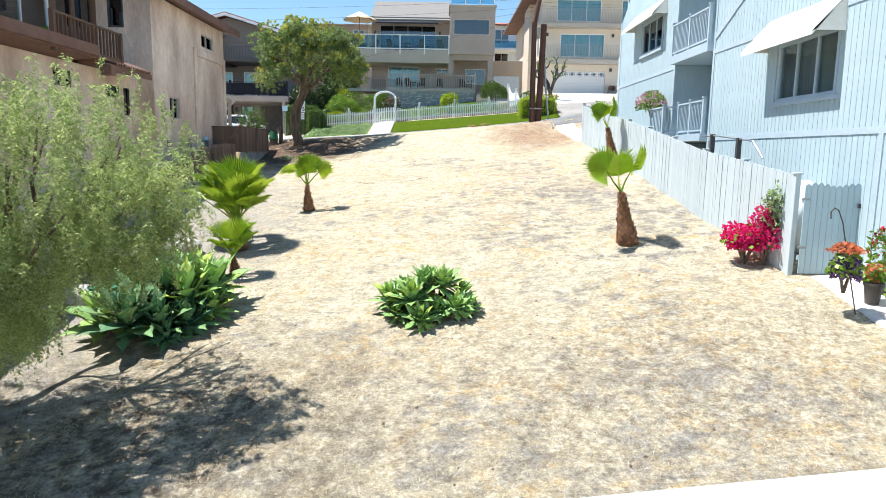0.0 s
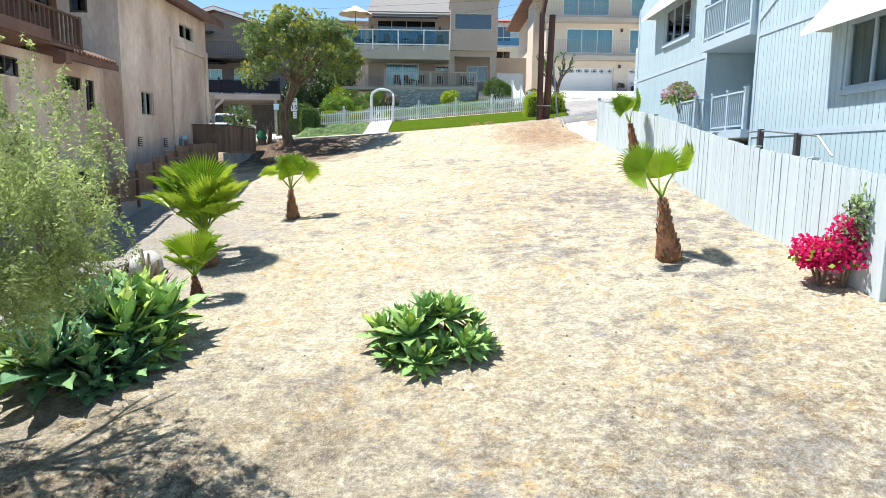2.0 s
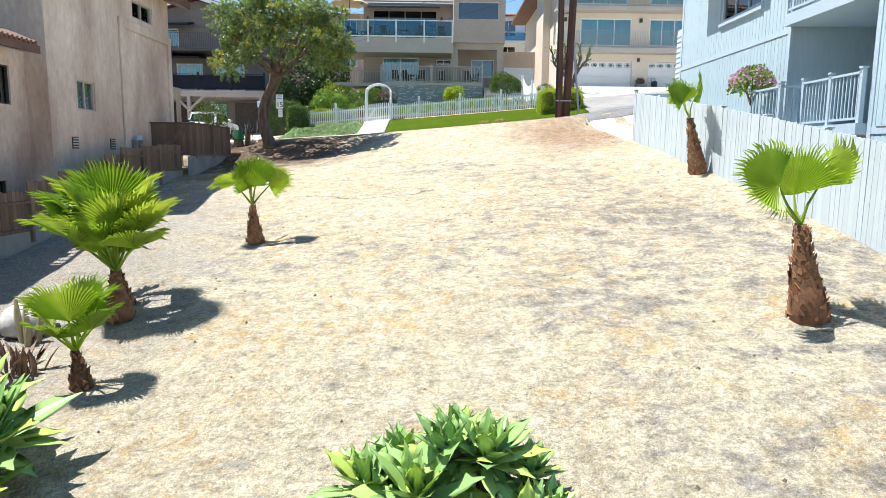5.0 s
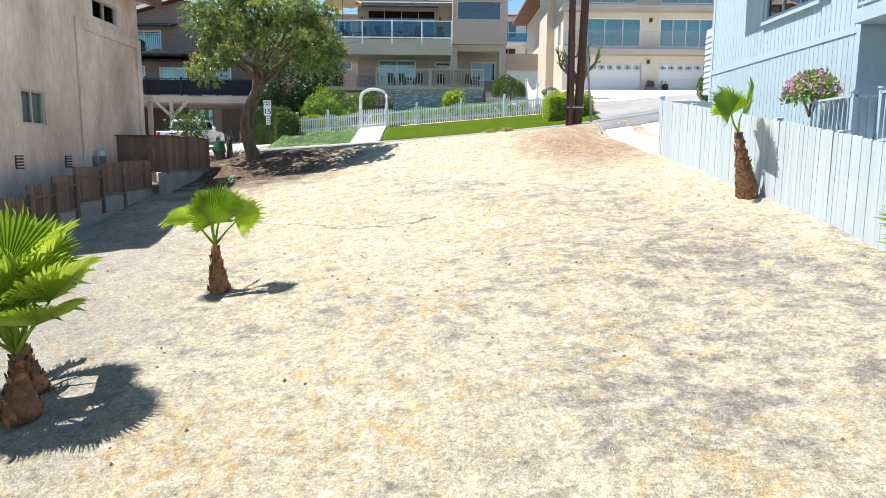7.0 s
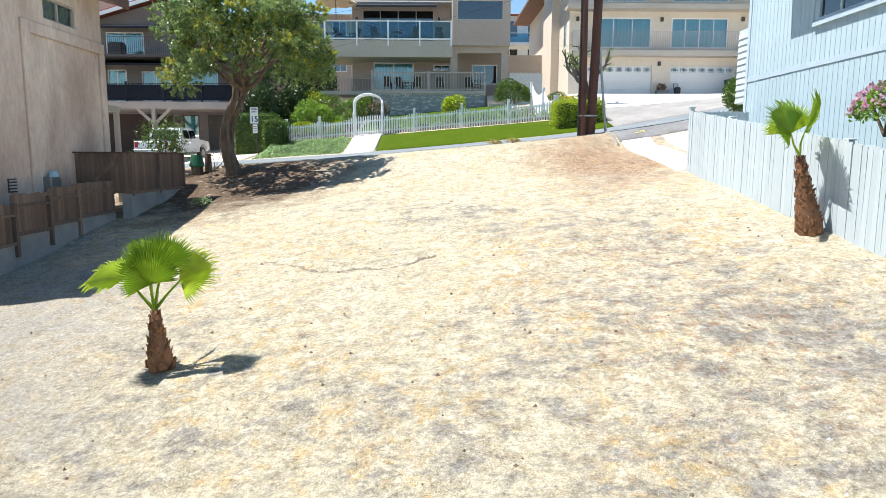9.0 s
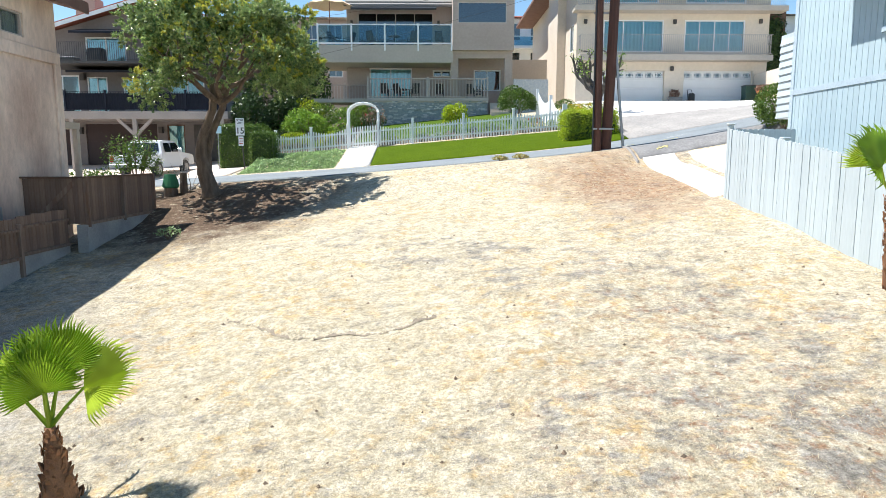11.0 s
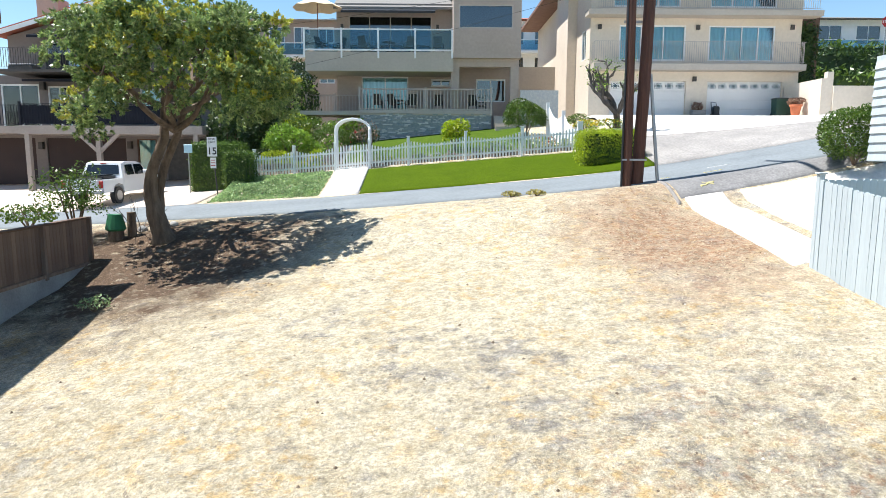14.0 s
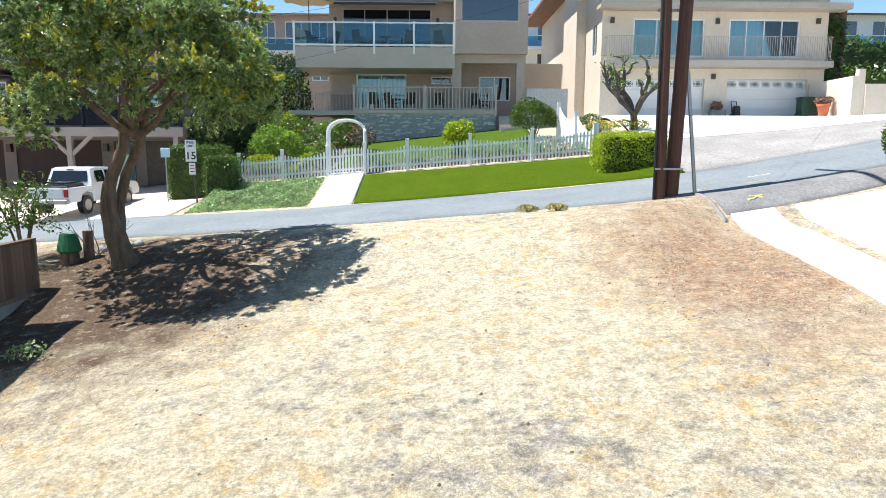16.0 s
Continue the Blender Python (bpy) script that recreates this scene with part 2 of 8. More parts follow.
DIRT_WARM, SHADED_LITTER = (0.24, 0.18, 0.115), (0.135, 0.105, 0.075)
STRAW, STRAW_PALE, STRAW_GOLD = (0.45, 0.388, 0.268), (0.595, 0.532, 0.402), (0.52, 0.375, 0.19)
DIRT, DIRT_PALE, MULCH, NEEDLES = (0.205, 0.19, 0.165), (0.33, 0.31, 0.275), (0.13, 0.09, 0.062), (0.30, 0.175, 0.105)
M = dict(
    ground=ground_mat(),
    asphalt=mat("asphalt", (0.205, 0.23, 0.24), (0.165, 0.185, 0.195), 0.6, 0.9, 0.006, 90, fine=0.16),
    rough_asphalt=mat("worn_asphalt", (0.24, 0.235, 0.23), (0.14, 0.138, 0.135), 1.1, 0.95, 0.012, 60, fine=0.25),
    pale_asphalt=mat("bleached_asphalt", (0.33, 0.312, 0.29), (0.24, 0.228, 0.215), 0.8, 0.95, 0.012, 60, fine=0.22),
    concrete=mat("concrete", (0.62, 0.58, 0.52), (0.48, 0.45, 0.40), 0.7, 0.9, 0.004, 60),
    white_concrete=mat("white_concrete", (0.74, 0.71, 0.66), (0.60, 0.57, 0.52), 0.8, 0.85, 0.003, 60),
    pink_concrete=mat("pink_concrete", (0.62, 0.50, 0.40), (0.66, 0.58, 0.50), 0.5, 0.9, 0.003, 60),
    block=mat("grey_block", (0.36, 0.36, 0.35), (0.24, 0.24, 0.24), 1.5, 0.95, 0.006, 40),
    turf=mat("artificial_turf", (0.052, 0.088, 0.0015), (0.066, 0.105, 0.002), 1.2, 0.9, 0.02, 120, fine=0.28, spec=0.08),
    lawn=mat("lawn", (0.05, 0.095, 0.008), (0.075, 0.12, 0.012), 2.5, 0.9, 0.02, 120, fine=0.22, spec=0.08),
    blue=mat("pale_blue_siding", (0.43, 0.54, 0.58), (0.37, 0.475, 0.515), 0.9, 0.75, 0.003, 30, stretch=(1, 1, 0.15), per=0.035, fine=0.06),
    blue_trim=mat("blue_grey_trim", (0.44, 0.53, 0.59), (0.39, 0.48, 0.54), 2, 0.7),
    fence_white=mat("whitewashed_board", (0.50, 0.565, 0.585), (0.42, 0.48, 0.505), 1.5, 0.8, 0.003, 40, stretch=(1, 1, 0.12), per=0.05, fine=0.07),
    white=mat("white_paint", (0.84, 0.85, 0.85), (0.78, 0.79, 0.79), 2, 0.55, fine=0.03),
    awning=mat("white_awning", (0.82, 0.80, 0.75), (0.72, 0.69, 0.62), 1.4, 0.7, fine=0.04),
    stucco=mat("beige_stucco", (0.84, 0.70, 0.585), (0.53, 0.385, 0.31), 0.75, 0.95, 0.02, 30, stretch=(1, 1, 0.4), fine=0.13, blotch=0.5),
    stucco_taupe=mat("taupe_stucco", (0.45, 0.375, 0.325), (0.41, 0.34, 0.29), 0.5, 0.95, 0.006, 60, fine=0.06),
    stucco_slab=mat("sand_stucco", (0.50, 0.45, 0.385), (0.45, 0.40, 0.34), 0.6, 0.95, 0.006, 60, fine=0.06),
    stucco_cream=mat("cream_stucco", (0.73, 0.645, 0.54), (0.68, 0.595, 0.49), 0.5, 0.95, 0.006, 60, fine=0.05),
    stucco_grey=mat("grey_stucco", (0.225, 0.195, 0.185), (0.19, 0.165, 0.155), 0.5, 0.95, 0.006, 60, fine=0.06),
    brown_trim=mat("brown_fascia", (0.17, 0.085, 0.06), (0.22, 0.12, 0.09), 2, 0.7, fine=0.1),
    dark_wood=mat("dark_wood", (0.11, 0.065, 0.045), (0.15, 0.09, 0.06), 2, 0.75, 0.003, 40, stretch=(6, 6, 0.6), per=0.15),
    fence_wood=mat("weathered_redwood", (0.15, 0.088, 0.06), (0.22, 0.165, 0.13), 1.6, 0.85, 0.004, 50, stretch=(7, 7, 0.5), per=0.25, fine=0.15),
    pole_wood=mat("creosote_pole", (0.13, 0.06, 0.042), (0.07, 0.035, 0.026), 3, 0.85, 0.01, 40, stretch=(5, 5, 0.25), fine=0.2),
    bark=mat("grey_bark", (0.21, 0.155, 0.11), (0.095, 0.07, 0.052), 3.5, 0.95, 0.05, 12, stretch=(2.5, 2.5, 0.6), fine=0.3),
    palm_trunk=mat("palm_trunk", (0.31, 0.145, 0.068), (0.13, 0.072, 0.043), 7, 0.9, 0.01, 30, fine=0.3, per=0.45),
    iron_bark=mat("dark_bark", (0.12, 0.105, 0.095), (0.07, 0.06, 0.055), 5, 0.95, 0.03, 16, fine=0.25),
    roof_red=mat("red_tile", (0.42, 0.14, 0.09), (0.30, 0.10, 0.07), 2, 0.85, fine=0.15),
    roof_grey=mat("grey_shingle", (0.24, 0.23, 0.215), (0.19, 0.18, 0.17), 1.5, 0.9, 0.006, 50, stretch=(1, 8, 8)),
    dark_garage=mat("dark_garage_door", (0.045, 0.024, 0.022), (0.035, 0.018, 0.018), 1, 0.6, fine=0.05),
    door_white=mat("white_garage_door", (0.80, 0.79, 0.77), (0.75, 0.74, 0.72), 0.8, 0.5, fine=0.02),
    black=mat("black_plastic", (0.02, 0.022, 0.024), (0.03, 0.03, 0.032), 3, 0.5),
    navy=mat("navy_fabric", (0.010, 0.013, 0.022), (0.015, 0.018, 0.03), 2, 0.85),
    metal=mat("galvanised_steel", (0.42, 0.43, 0.44), (0.33, 0.34, 0.35), 4, 0.45, metal=0.8),
    iron=mat("dark_iron", (0.10, 0.09, 0.085), (0.07, 0.065, 0.06), 4, 0.6, metal=0.3),
    beam=mat("grey_beige_beam", (0.36, 0.315, 0.28), (0.30, 0.265, 0.24), 1, 0.85, 0.003, 40, fine=0.08),
    taupe=mat("taupe_railing", (0.50, 0.45, 0.41), (0.45, 0.40, 0.365), 3, 0.6),
    terracotta=mat("terracotta", (0.55, 0.17, 0.08), (0.45, 0.14, 0.07), 4, 0.8),
    curtain=mat("teal_curtain", (0.58, 0.80, 0.79), (0.48, 0.70, 0.71), 2, 0.9, stretch=(12, 1, 0.3)),
    blinds=mat("grey_blinds", (0.27, 0.275, 0.28), (0.13, 0.135, 0.14), 3, 0.8, stretch=(1, 6, 0.2)),
    car=mat("white_car_paint", (0.80, 0.81, 0.82), (0.78, 0.79, 0.80), 1, 0.22, fine=0.01, spec=0.6),
    red=mat("red_plastic", (0.45, 0.015, 0.015), (0.38, 0.01, 0.01), 3, 0.3),
    bin_green=mat("dark_green_plastic", (0.012, 0.045, 0.032), (0.016, 0.055, 0.04), 3, 0.5),
    green=mat("green_plastic", (0.02, 0.16, 0.07), (0.02, 0.13, 0.06), 3, 0.6),
    canvas=mat("tan_canvas", (0.72, 0.58, 0.40), (0.66, 0.53, 0.36), 2, 0.9),
    rock=mat("pale_rock", (0.62, 0.60, 0.56), (0.45, 0.43, 0.40), 5, 0.95, 0.02, 20, fine=0.15),
    grey_wood=mat("grey_wood", (0.30, 0.28, 0.26), (0.20, 0.185, 0.17), 2, 0.9, 0.004, 40, stretch=(0.5, 6, 6), per=0.15),
    stone_a=mat("stacked_stone", (0.44, 0.46, 0.46), (0.27, 0.33, 0.36), 7, 0.9, 0.01, 30, fine=0.25, per=0.25),
    stone_b=mat("light_stone", (0.64, 0.63, 0.60), (0.48, 0.50, 0.52), 7, 0.9, 0.01, 30, fine=0.25, per=0.2),
    tinted=mat("tinted_glass", (0.012, 0.014, 0.016), (0.016, 0.018, 0.02), 1, 0.05, spec=0.8),
    furrow=mat("bare_soil", (0.17, 0.14, 0.105), (0.30, 0.255, 0.19), 5, 0.95, 0.02, 40, fine=0.3),
    yellow_paint=mat("faded_yellow_paint", (0.50, 0.44, 0.16), (0.28, 0.26, 0.2), 9, 0.9, fine=0.25),
    white_paint_mark=mat("faded_white_paint", (0.55, 0.55, 0.53), (0.3, 0.3, 0.3), 9, 0.9, fine=0.25),
    soil=mat("garden_soil", (0.07, 0.05, 0.035), (0.11, 0.08, 0.055), 3, 0.95, 0.02, 30, fine=0.25),
    sign_blue=mat("pale_blue_sign", (0.45, 0.68, 0.78), (0.4, 0.62, 0.72), 3, 0.5),
    glass=glass_mat("window_glass", (0.80, 0.97, 1.0), 0.95, 0.02, 2.1),
    glass_clear=glass_mat("clear_window_glass", (0.9, 0.96, 0.97), 0.95, 0.02, 1.12),
    glass_blue=glass_mat("blue_balustrade_glass", (0.62, 0.86, 0.95), 0.92, 0.02, 1.45),
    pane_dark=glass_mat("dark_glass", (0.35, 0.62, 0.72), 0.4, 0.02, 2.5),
    tree_leaf=leaf_mat("tree_leaf", (0.11, 0.195, 0.07), (0.23, 0.325, 0.10), (0.42, 0.48, 0.18), 0.34, 0.38, 1.3, 0.6),
    new_leaf=leaf_mat("new_leaf", (0.34, 0.40, 0.06), (0.46, 0.47, 0.07), (0.58, 0.48, 0.10), 0.35, 0.4, 1.0, 0.5),
    pepper_leaf=leaf_mat("pepper_leaf", (0.24, 0.32, 0.105), (0.36, 0.43, 0.16), (0.52, 0.56, 0.27), 0.6, 0.6),
    palm_leaf=leaf_mat("palm_leaf", (0.19, 0.32, 0.022), (0.28, 0.41, 0.032), (0.40, 0.49, 0.055), 0.36, 0.42, 1.1, 0.45),
    agave=leaf_mat("agave_leaf", (0.27, 0.46, 0.155), (0.37, 0.57, 0.19), (0.53, 0.66, 0.14), 0.36, 0.24, 0.8, 0.5),
    agave_blue=leaf_mat("blue_agave_leaf", (0.11, 0.24, 0.135), (0.17, 0.33, 0.17), (0.27, 0.43, 0.165), 0.36, 0.18, 0.8, 0.5),
    hedge=leaf_mat("hedge_leaf", (0.05, 0.10, 0.02), (0.09, 0.16, 0.025), (0.14, 0.21, 0.03), 0.35, 0.3),
    hedge_lime=leaf_mat("lime_hedge_leaf", (0.22, 0.33, 0.02), (0.36, 0.46, 0.025), (0.50, 0.55, 0.04), 0.4, 0.45),
    bush=leaf_mat("bush_leaf", (0.12, 0.24, 0.035), (0.20, 0.34, 0.04), (0.30, 0.44, 0.055), 0.4, 0.4),
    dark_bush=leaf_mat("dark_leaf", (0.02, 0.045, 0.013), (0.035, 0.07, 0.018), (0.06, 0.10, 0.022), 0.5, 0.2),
    cover=leaf_mat("groundcover_leaf", (0.22, 0.34, 0.14), (0.31, 0.43, 0.19), (0.42, 0.51, 0.25), 0.5, 0.35),
    magenta=leaf_mat("magenta_bract", (0.60, 0.010, 0.12), (0.76, 0.02, 0.18), (0.84, 0.06, 0.26), 0.6, 0.5),
    pink=leaf_mat("pink_petal", (0.52, 0.22, 0.33), (0.60, 0.32, 0.42), (0.55, 0.45, 0.45), 0.6, 0.4),
    yellow=leaf_mat("yellow_petal", (0.60, 0.42, 0.03), (0.65, 0.5, 0.05), (0.5, 0.45, 0.05), 0.6, 0.4),
    orange=leaf_mat("coral_petal", (0.60, 0.16, 0.07), (0.65, 0.24, 0.1), (0.55, 0.12, 0.08), 0.6, 0.4),
    white_petal=leaf_mat("white_petal", (0.7, 0.7, 0.68), (0.75, 0.75, 0.72), (0.7, 0.62, 0.62), 0.6, 0.3),
    purple=leaf_mat("purple_petal", (0.10, 0.04, 0.14), (0.16, 0.08, 0.2), (0.3, 0.2, 0.34), 0.6, 0.3),
    straw=leaf_mat("straw_blade", (0.37, 0.30, 0.19), (0.52, 0.445, 0.30), (0.67, 0.605, 0.45), 0.8, 0.3, 0.6),
    weed=leaf_mat("dry_weed", (0.36, 0.31, 0.08), (0.46, 0.40, 0.13), (0.5, 0.45, 0.2), 0.7, 0.4),
    aloe=leaf_mat("bronze_aloe", (0.22, 0.12, 0.08), (0.30, 0.18, 0.13), (0.36, 0.26, 0.18), 0.6, 0.2),
)

# ---- building blocks ----
BASE = {}


def thing(name, label, category, base=(0, 0, 0), group="", kind=""):
    """An Empty at the base of a thing; its parts are given in world places unless the base is the origin."""
    ob = new(name)
    ob.location, ob.empty_display_size = base, 0.2
    BASE[ob] = Vector(base)
    return tagged(ob, label, category, group, kind)


def mesh_of(name, bm, material, smooth=False):
    me = bpy.data.meshes.new(name)
    bm.to_mesh(me)
    bm.free()
    for m in material if isinstance(material, list) else [material]:
        me.materials.append(m)
    if smooth:
        me.shade_smooth()
    return me


def part(name, bm, material, parent, label="", smooth=False, kind=""):
    b = BASE[parent]
    bmesh.ops.translate(bm, verts=bm.verts, vec=-b)
    ob = new(name, mesh_of(name, bm, material, smooth))
    ob.parent = parent
    BASE[ob] = b
    return tagged(ob, label, kind=kind)


def piece(name, me, parent, m):
    """One more object on a shared mesh, at the pose m given in the thing's own frame."""
    ob = new(name, me)
    ob.parent = parent
    ob.matrix_local = m
    return ob


def solo(name, bm, material, label, category, group="", kind="", smooth=False):
    """A thing of one mesh, in world places."""
    return tagged(new(name, mesh_of(name, bm, material, smooth)), label, category, group, kind)


def box(bm, x0, y0, z0, x1, y1, z1, mi=0):
    v = [bm.verts.new((x, y, z)) for z in (z0, z1) for x, y in ((x0, y0), (x1, y0), (x1, y1), (x0, y1))]
    for f in ((3, 2, 1, 0), (4, 5, 6, 7), (0, 1, 5, 4), (1, 2, 6, 5), (2, 3, 7, 6), (3, 0, 4, 7)):
        bm.faces.new([v[i] for i in f]).material_index = mi
    return bm


def boxes(*rows):
    bm = bmesh.new()
    for r in rows:
        box(bm, *r)
    return bm


def bevel(bm, w=0.01, seg=1):
    bmesh.ops.bevel(bm, geom=bm.edges[:], offset=w, segments=seg, affect="EDGES", clamp_overlap=True)
    return bm


def prism(bm, pts, vec, mi=0):
    """A solid from a flat outline pushed along vec."""
    a = [bm.verts.new(p) for p in pts]
    b = [bm.verts.new(Vector(p) + Vector(vec)) for p in pts]
    k = len(a)
    fs = [bm.faces.new(a), bm.faces.new(b[::-1])] + [bm.faces.new((a[i], b[i], b[(i + 1) % k], a[(i + 1) % k])) for i in range(k)]
    for f in fs:
        f.material_index = mi
    bmesh.ops.recalc_face_normals(bm, faces=fs)
    return bm


def tube(bm, pts, radii, n=8, cap=True):
    """A tapered tube along points."""
    pts = [Vector(p) for p in pts]
    rings = []
    for i, p in enumerate(pts):
        d = (pts[min(i + 1, len(pts) - 1)] - pts[max(i - 1, 0)]).normalized()
        s = d.orthogonal().normalized() if i == 0 else (side - d * side.dot(d)).normalized()
        side = s
        t = d.cross(s)
        r = radii[i] if isinstance(radii, (list, tuple)) else radii
        rings.append([bm.verts.new(p + (s * math.cos(a) + t * math.sin(a)) * r) for a in (2 * math.pi * k / n for k in range(n))])
    for a, b in zip(rings, rings[1:]):
        for k in range(n):
            bm.faces.new((a[k], a[(k + 1) % n], b[(k + 1) % n], b[k]))
    if cap:
        bm.faces.new(rings[0][::-1]), bm.faces.new(rings[-1])
    return bm


def lathe(bm, profile, n=16, centre=(0, 0, 0)):
    c = Vector(centre)
    rings = [[bm.verts.new(c + Vector((r * math.cos(2 * math.pi * k / n), r * math.sin(2 * math.pi * k / n), z))) for k in range(n)] for r, z in profile]
    for a, b in zip(rings, rings[1:]):
        for k in range(n):
            bm.faces.new((a[k], a[(k + 1) % n], b[(k + 1) % n], b[k]))
    bm.faces.new(rings[0][::-1]), bm.faces.new(rings[-1])
    return bm


def wall_grid(bm, us, vs, holes, place):
    """A slab over the grid us by vs less the openings, with welded faces; place(u, v, side) gives each corner."""
    nu, nv = len(us) - 1, len(vs) - 1
    solid = {(i, j): not any(h[0] <= us[i] + 1e-6 and h[1] >= us[i + 1] - 1e-6 and h[2] <= vs[j] + 1e-6 and h[3] >= vs[j + 1] - 1e-6 for h in holes) for i in range(nu) for j in range(nv)}
    seen, fs = {}, []

    def v(i, j, s):
        if (i, j, s) not in seen:
            seen[i, j, s] = bm.verts.new(place(us[i], vs[j], s))
        return seen[i, j, s]

    for (i, j), full in solid.items():
        if full:
            for s in (0, 1):
                fs.append(bm.faces.new([v(i, j, s), v(i + 1, j, s), v(i + 1, j + 1, s), v(i, j + 1, s)]))
            for di, dj, e in ((-1, 0, ((i, j), (i, j + 1))), (1, 0, ((i + 1, j), (i + 1, j + 1))), (0, -1, ((i, j), (i + 1, j))), (0, 1, ((i, j + 1), (i + 1, j + 1)))):
                if not solid.get((i + di, j + dj)):
                    fs.append(bm.faces.new([v(*e[0], 0), v(*e[1], 0), v(*e[1], 1), v(*e[0], 1)]))
    bmesh.ops.recalc_face_normals(bm, faces=fs)
    return bm


def wall_x(bm, x0, x1, z0, z1, y0, y1, holes=()):
    """A wall that runs along x, from y0 to y1 thick, with openings (x0, x1, z0, z1) through it."""
    us = sorted({x0, x1, *[h[i] for h in holes for i in (0, 1)]})
    vs = sorted({z0, z1, *[h[i] for h in holes for i in (2, 3)]})
    return wall_grid(bm, us, vs, holes, lambda u, v, s: (u, (y0, y1)[s], v))


def wall_y(bm, y0, y1, z0, z1, x0, x1, holes=()):
    """The same along y, with openings (y0, y1, z0, z1)."""
    us = sorted({y0, y1, *[h[i] for h in holes for i in (0, 1)]})
    vs = sorted({z0, z1, *[h[i] for h in holes for i in (2, 3)]})
    return wall_grid(bm, us, vs, holes, lambda u, v, s: ((x0, x1)[s], u, v))


def window_x(house, x0, x1, z0, z1, y, frame=None, glass=None, split=2, back=None, name="window"):
    """A window in a wall along x whose outer face is at y: frame, mullions, panes and what hangs behind them."""
    frame, glass = frame or M["white"], glass or M["glass"]
    f = 0.08
    bm = boxes((x0, y - 0.03, z0, x0 + f, y + 0.09, z1), (x1 - f, y - 0.03, z0, x1, y + 0.09, z1),
               (x0 + f, y - 0.03, z1 - f, x1 - f, y + 0.09, z1), (x0 + f, y - 0.03, z0, x1 - f, y + 0.09, z0 + f))
    for k in range(1, split):
        c = x0 + (x1 - x0) * k / split
        box(bm, c - 0.03, y - 0.01, z0 + f, c + 0.03, y + 0.07, z1 - f)
    w = part(name, bm, frame, house)
    for k in range(split):
        a, b = x0 + (x1 - x0) * k / split, x0 + (x1 - x0) * (k + 1) / split
        sub = part("pane", boxes((a + 0.03, y + 0.03, z0 + f - 0.01, b - 0.03, y + 0.045, z1 - f + 0.01)), glass, w)
        sub.visible_shadow = False
    if back:
        bm = bmesh.new()
        k = max(6, int((x1 - x0) / 0.12))
        p = [(x0 + (x1 - x0) * i / k, y + 0.2 + 0.03 * (i % 2)) for i in range(k + 1)]
        for (a, c), (b, d) in zip(p, p[1:]):
            bm.faces.new([bm.verts.new(q) for q in ((a, c, z0), (b, d, z0), (b, d, z1), (a, c, z1))])
        part("curtain", bm, back, w)
    return w


def window_y(house, y0, y1, z0, z1, x, out=-1, frame=None, glass=None, split=2, back=None, f=0.06, name="window"):
    """A window in a wall along y whose outer face is at x; out: the side it looks to."""
    frame, glass = frame or M["white"], glass or M["glass"]
    a, b = sorted((x + 0.03 * out, x - 0.09 * out))
    bm = boxes((a, y0, z0, b, y0 + f, z1), (a, y1 - f, z0, b, y1, z1), (a, y0 + f, z1 - f, b, y1 - f, z1), (a, y0 + f, z0, b, y1 - f, z0 + f))
    for k in range(1, split):
        c = y0 + (y1 - y0) * k / split
        box(bm, a + 0.02, c - 0.03, z0 + f, b - 0.02, c + 0.03, z1 - f)
    w = part(name, bm, frame, house)
    a, b = sorted((x - 0.03 * out, x - 0.045 * out))
    for k in range(split):
        c, d = y0 + (y1 - y0) * k / split, y0 + (y1 - y0) * (k + 1) / split
        sub = part("pane", boxes((a, c + 0.03, z0 + f - 0.01, b, d - 0.03, z1 - f + 0.01)), glass, w)
        sub.visible_shadow = False
    if back:
        bm = bmesh.new()
        n = max(6, int((y1 - y0) / 0.13))
        for i in range(n):
            c = y0 + (y1 - y0) * i / n
            xx = x - 0.1 * out
            bm.faces.new([bm.verts.new(q) for q in ((xx - 0.04 * out, c, z0), (xx, c + 0.115, z0), (xx, c + 0.115, z1), (xx - 0.04 * out, c, z1))])
        part("blinds", bm, back, w)
    return w


def railing(parent, a, b, z0, z1, gap, material, bar=0.03, rail=0.05, posts=0.0, name="baluster"):
    """A straight railing from a to b (x, y): rails, balusters each of their own, and posts every so many metres."""
    a, b = Vector((*a, 0)), Vector((*b, 0))
    d = (b - a)
    n = max(2, int(d.length / gap))
    turn = Matrix.Rotation(math.atan2(d.y, d.x), 4, "Z")
    base = BASE[parent]
    bm = boxes((0, -rail, z1 - rail, d.length, rail, z1), (0, -rail * 0.6, z0 + 0.08, d.length, rail * 0.6, z0 + 0.08 + rail))
    bmesh.ops.transform(bm, matrix=Matrix.Translation(a) @ turn, verts=bm.verts)
    part("rail", bm, material, parent)
    me = mesh_of(name, boxes((-bar / 2, -bar / 2, 0, bar / 2, bar / 2, z1 - z0 - 0.08 - 2 * rail)), material)
    for k in range(1, n):
        piece(name, me, parent, Matrix.Translation(a + d * k / n + Vector((0, 0, z0 + 0.08 + rail)) - base) @ turn)
    if posts:
        k = max(1, round(d.length / posts))
        pm = mesh_of("post", boxes((-0.05, -0.05, 0, 0.05, 0.05, z1 - z0 + 0.06), (-0.07, -0.07, z1 - z0 + 0.06, 0.07, 0.07, z1 - z0 + 0.1)), material)
        for i in range(k + 1):
            piece("post", pm, parent, Matrix.Translation(a + d * i / k + Vector((0, 0, z0)) - base) @ turn)


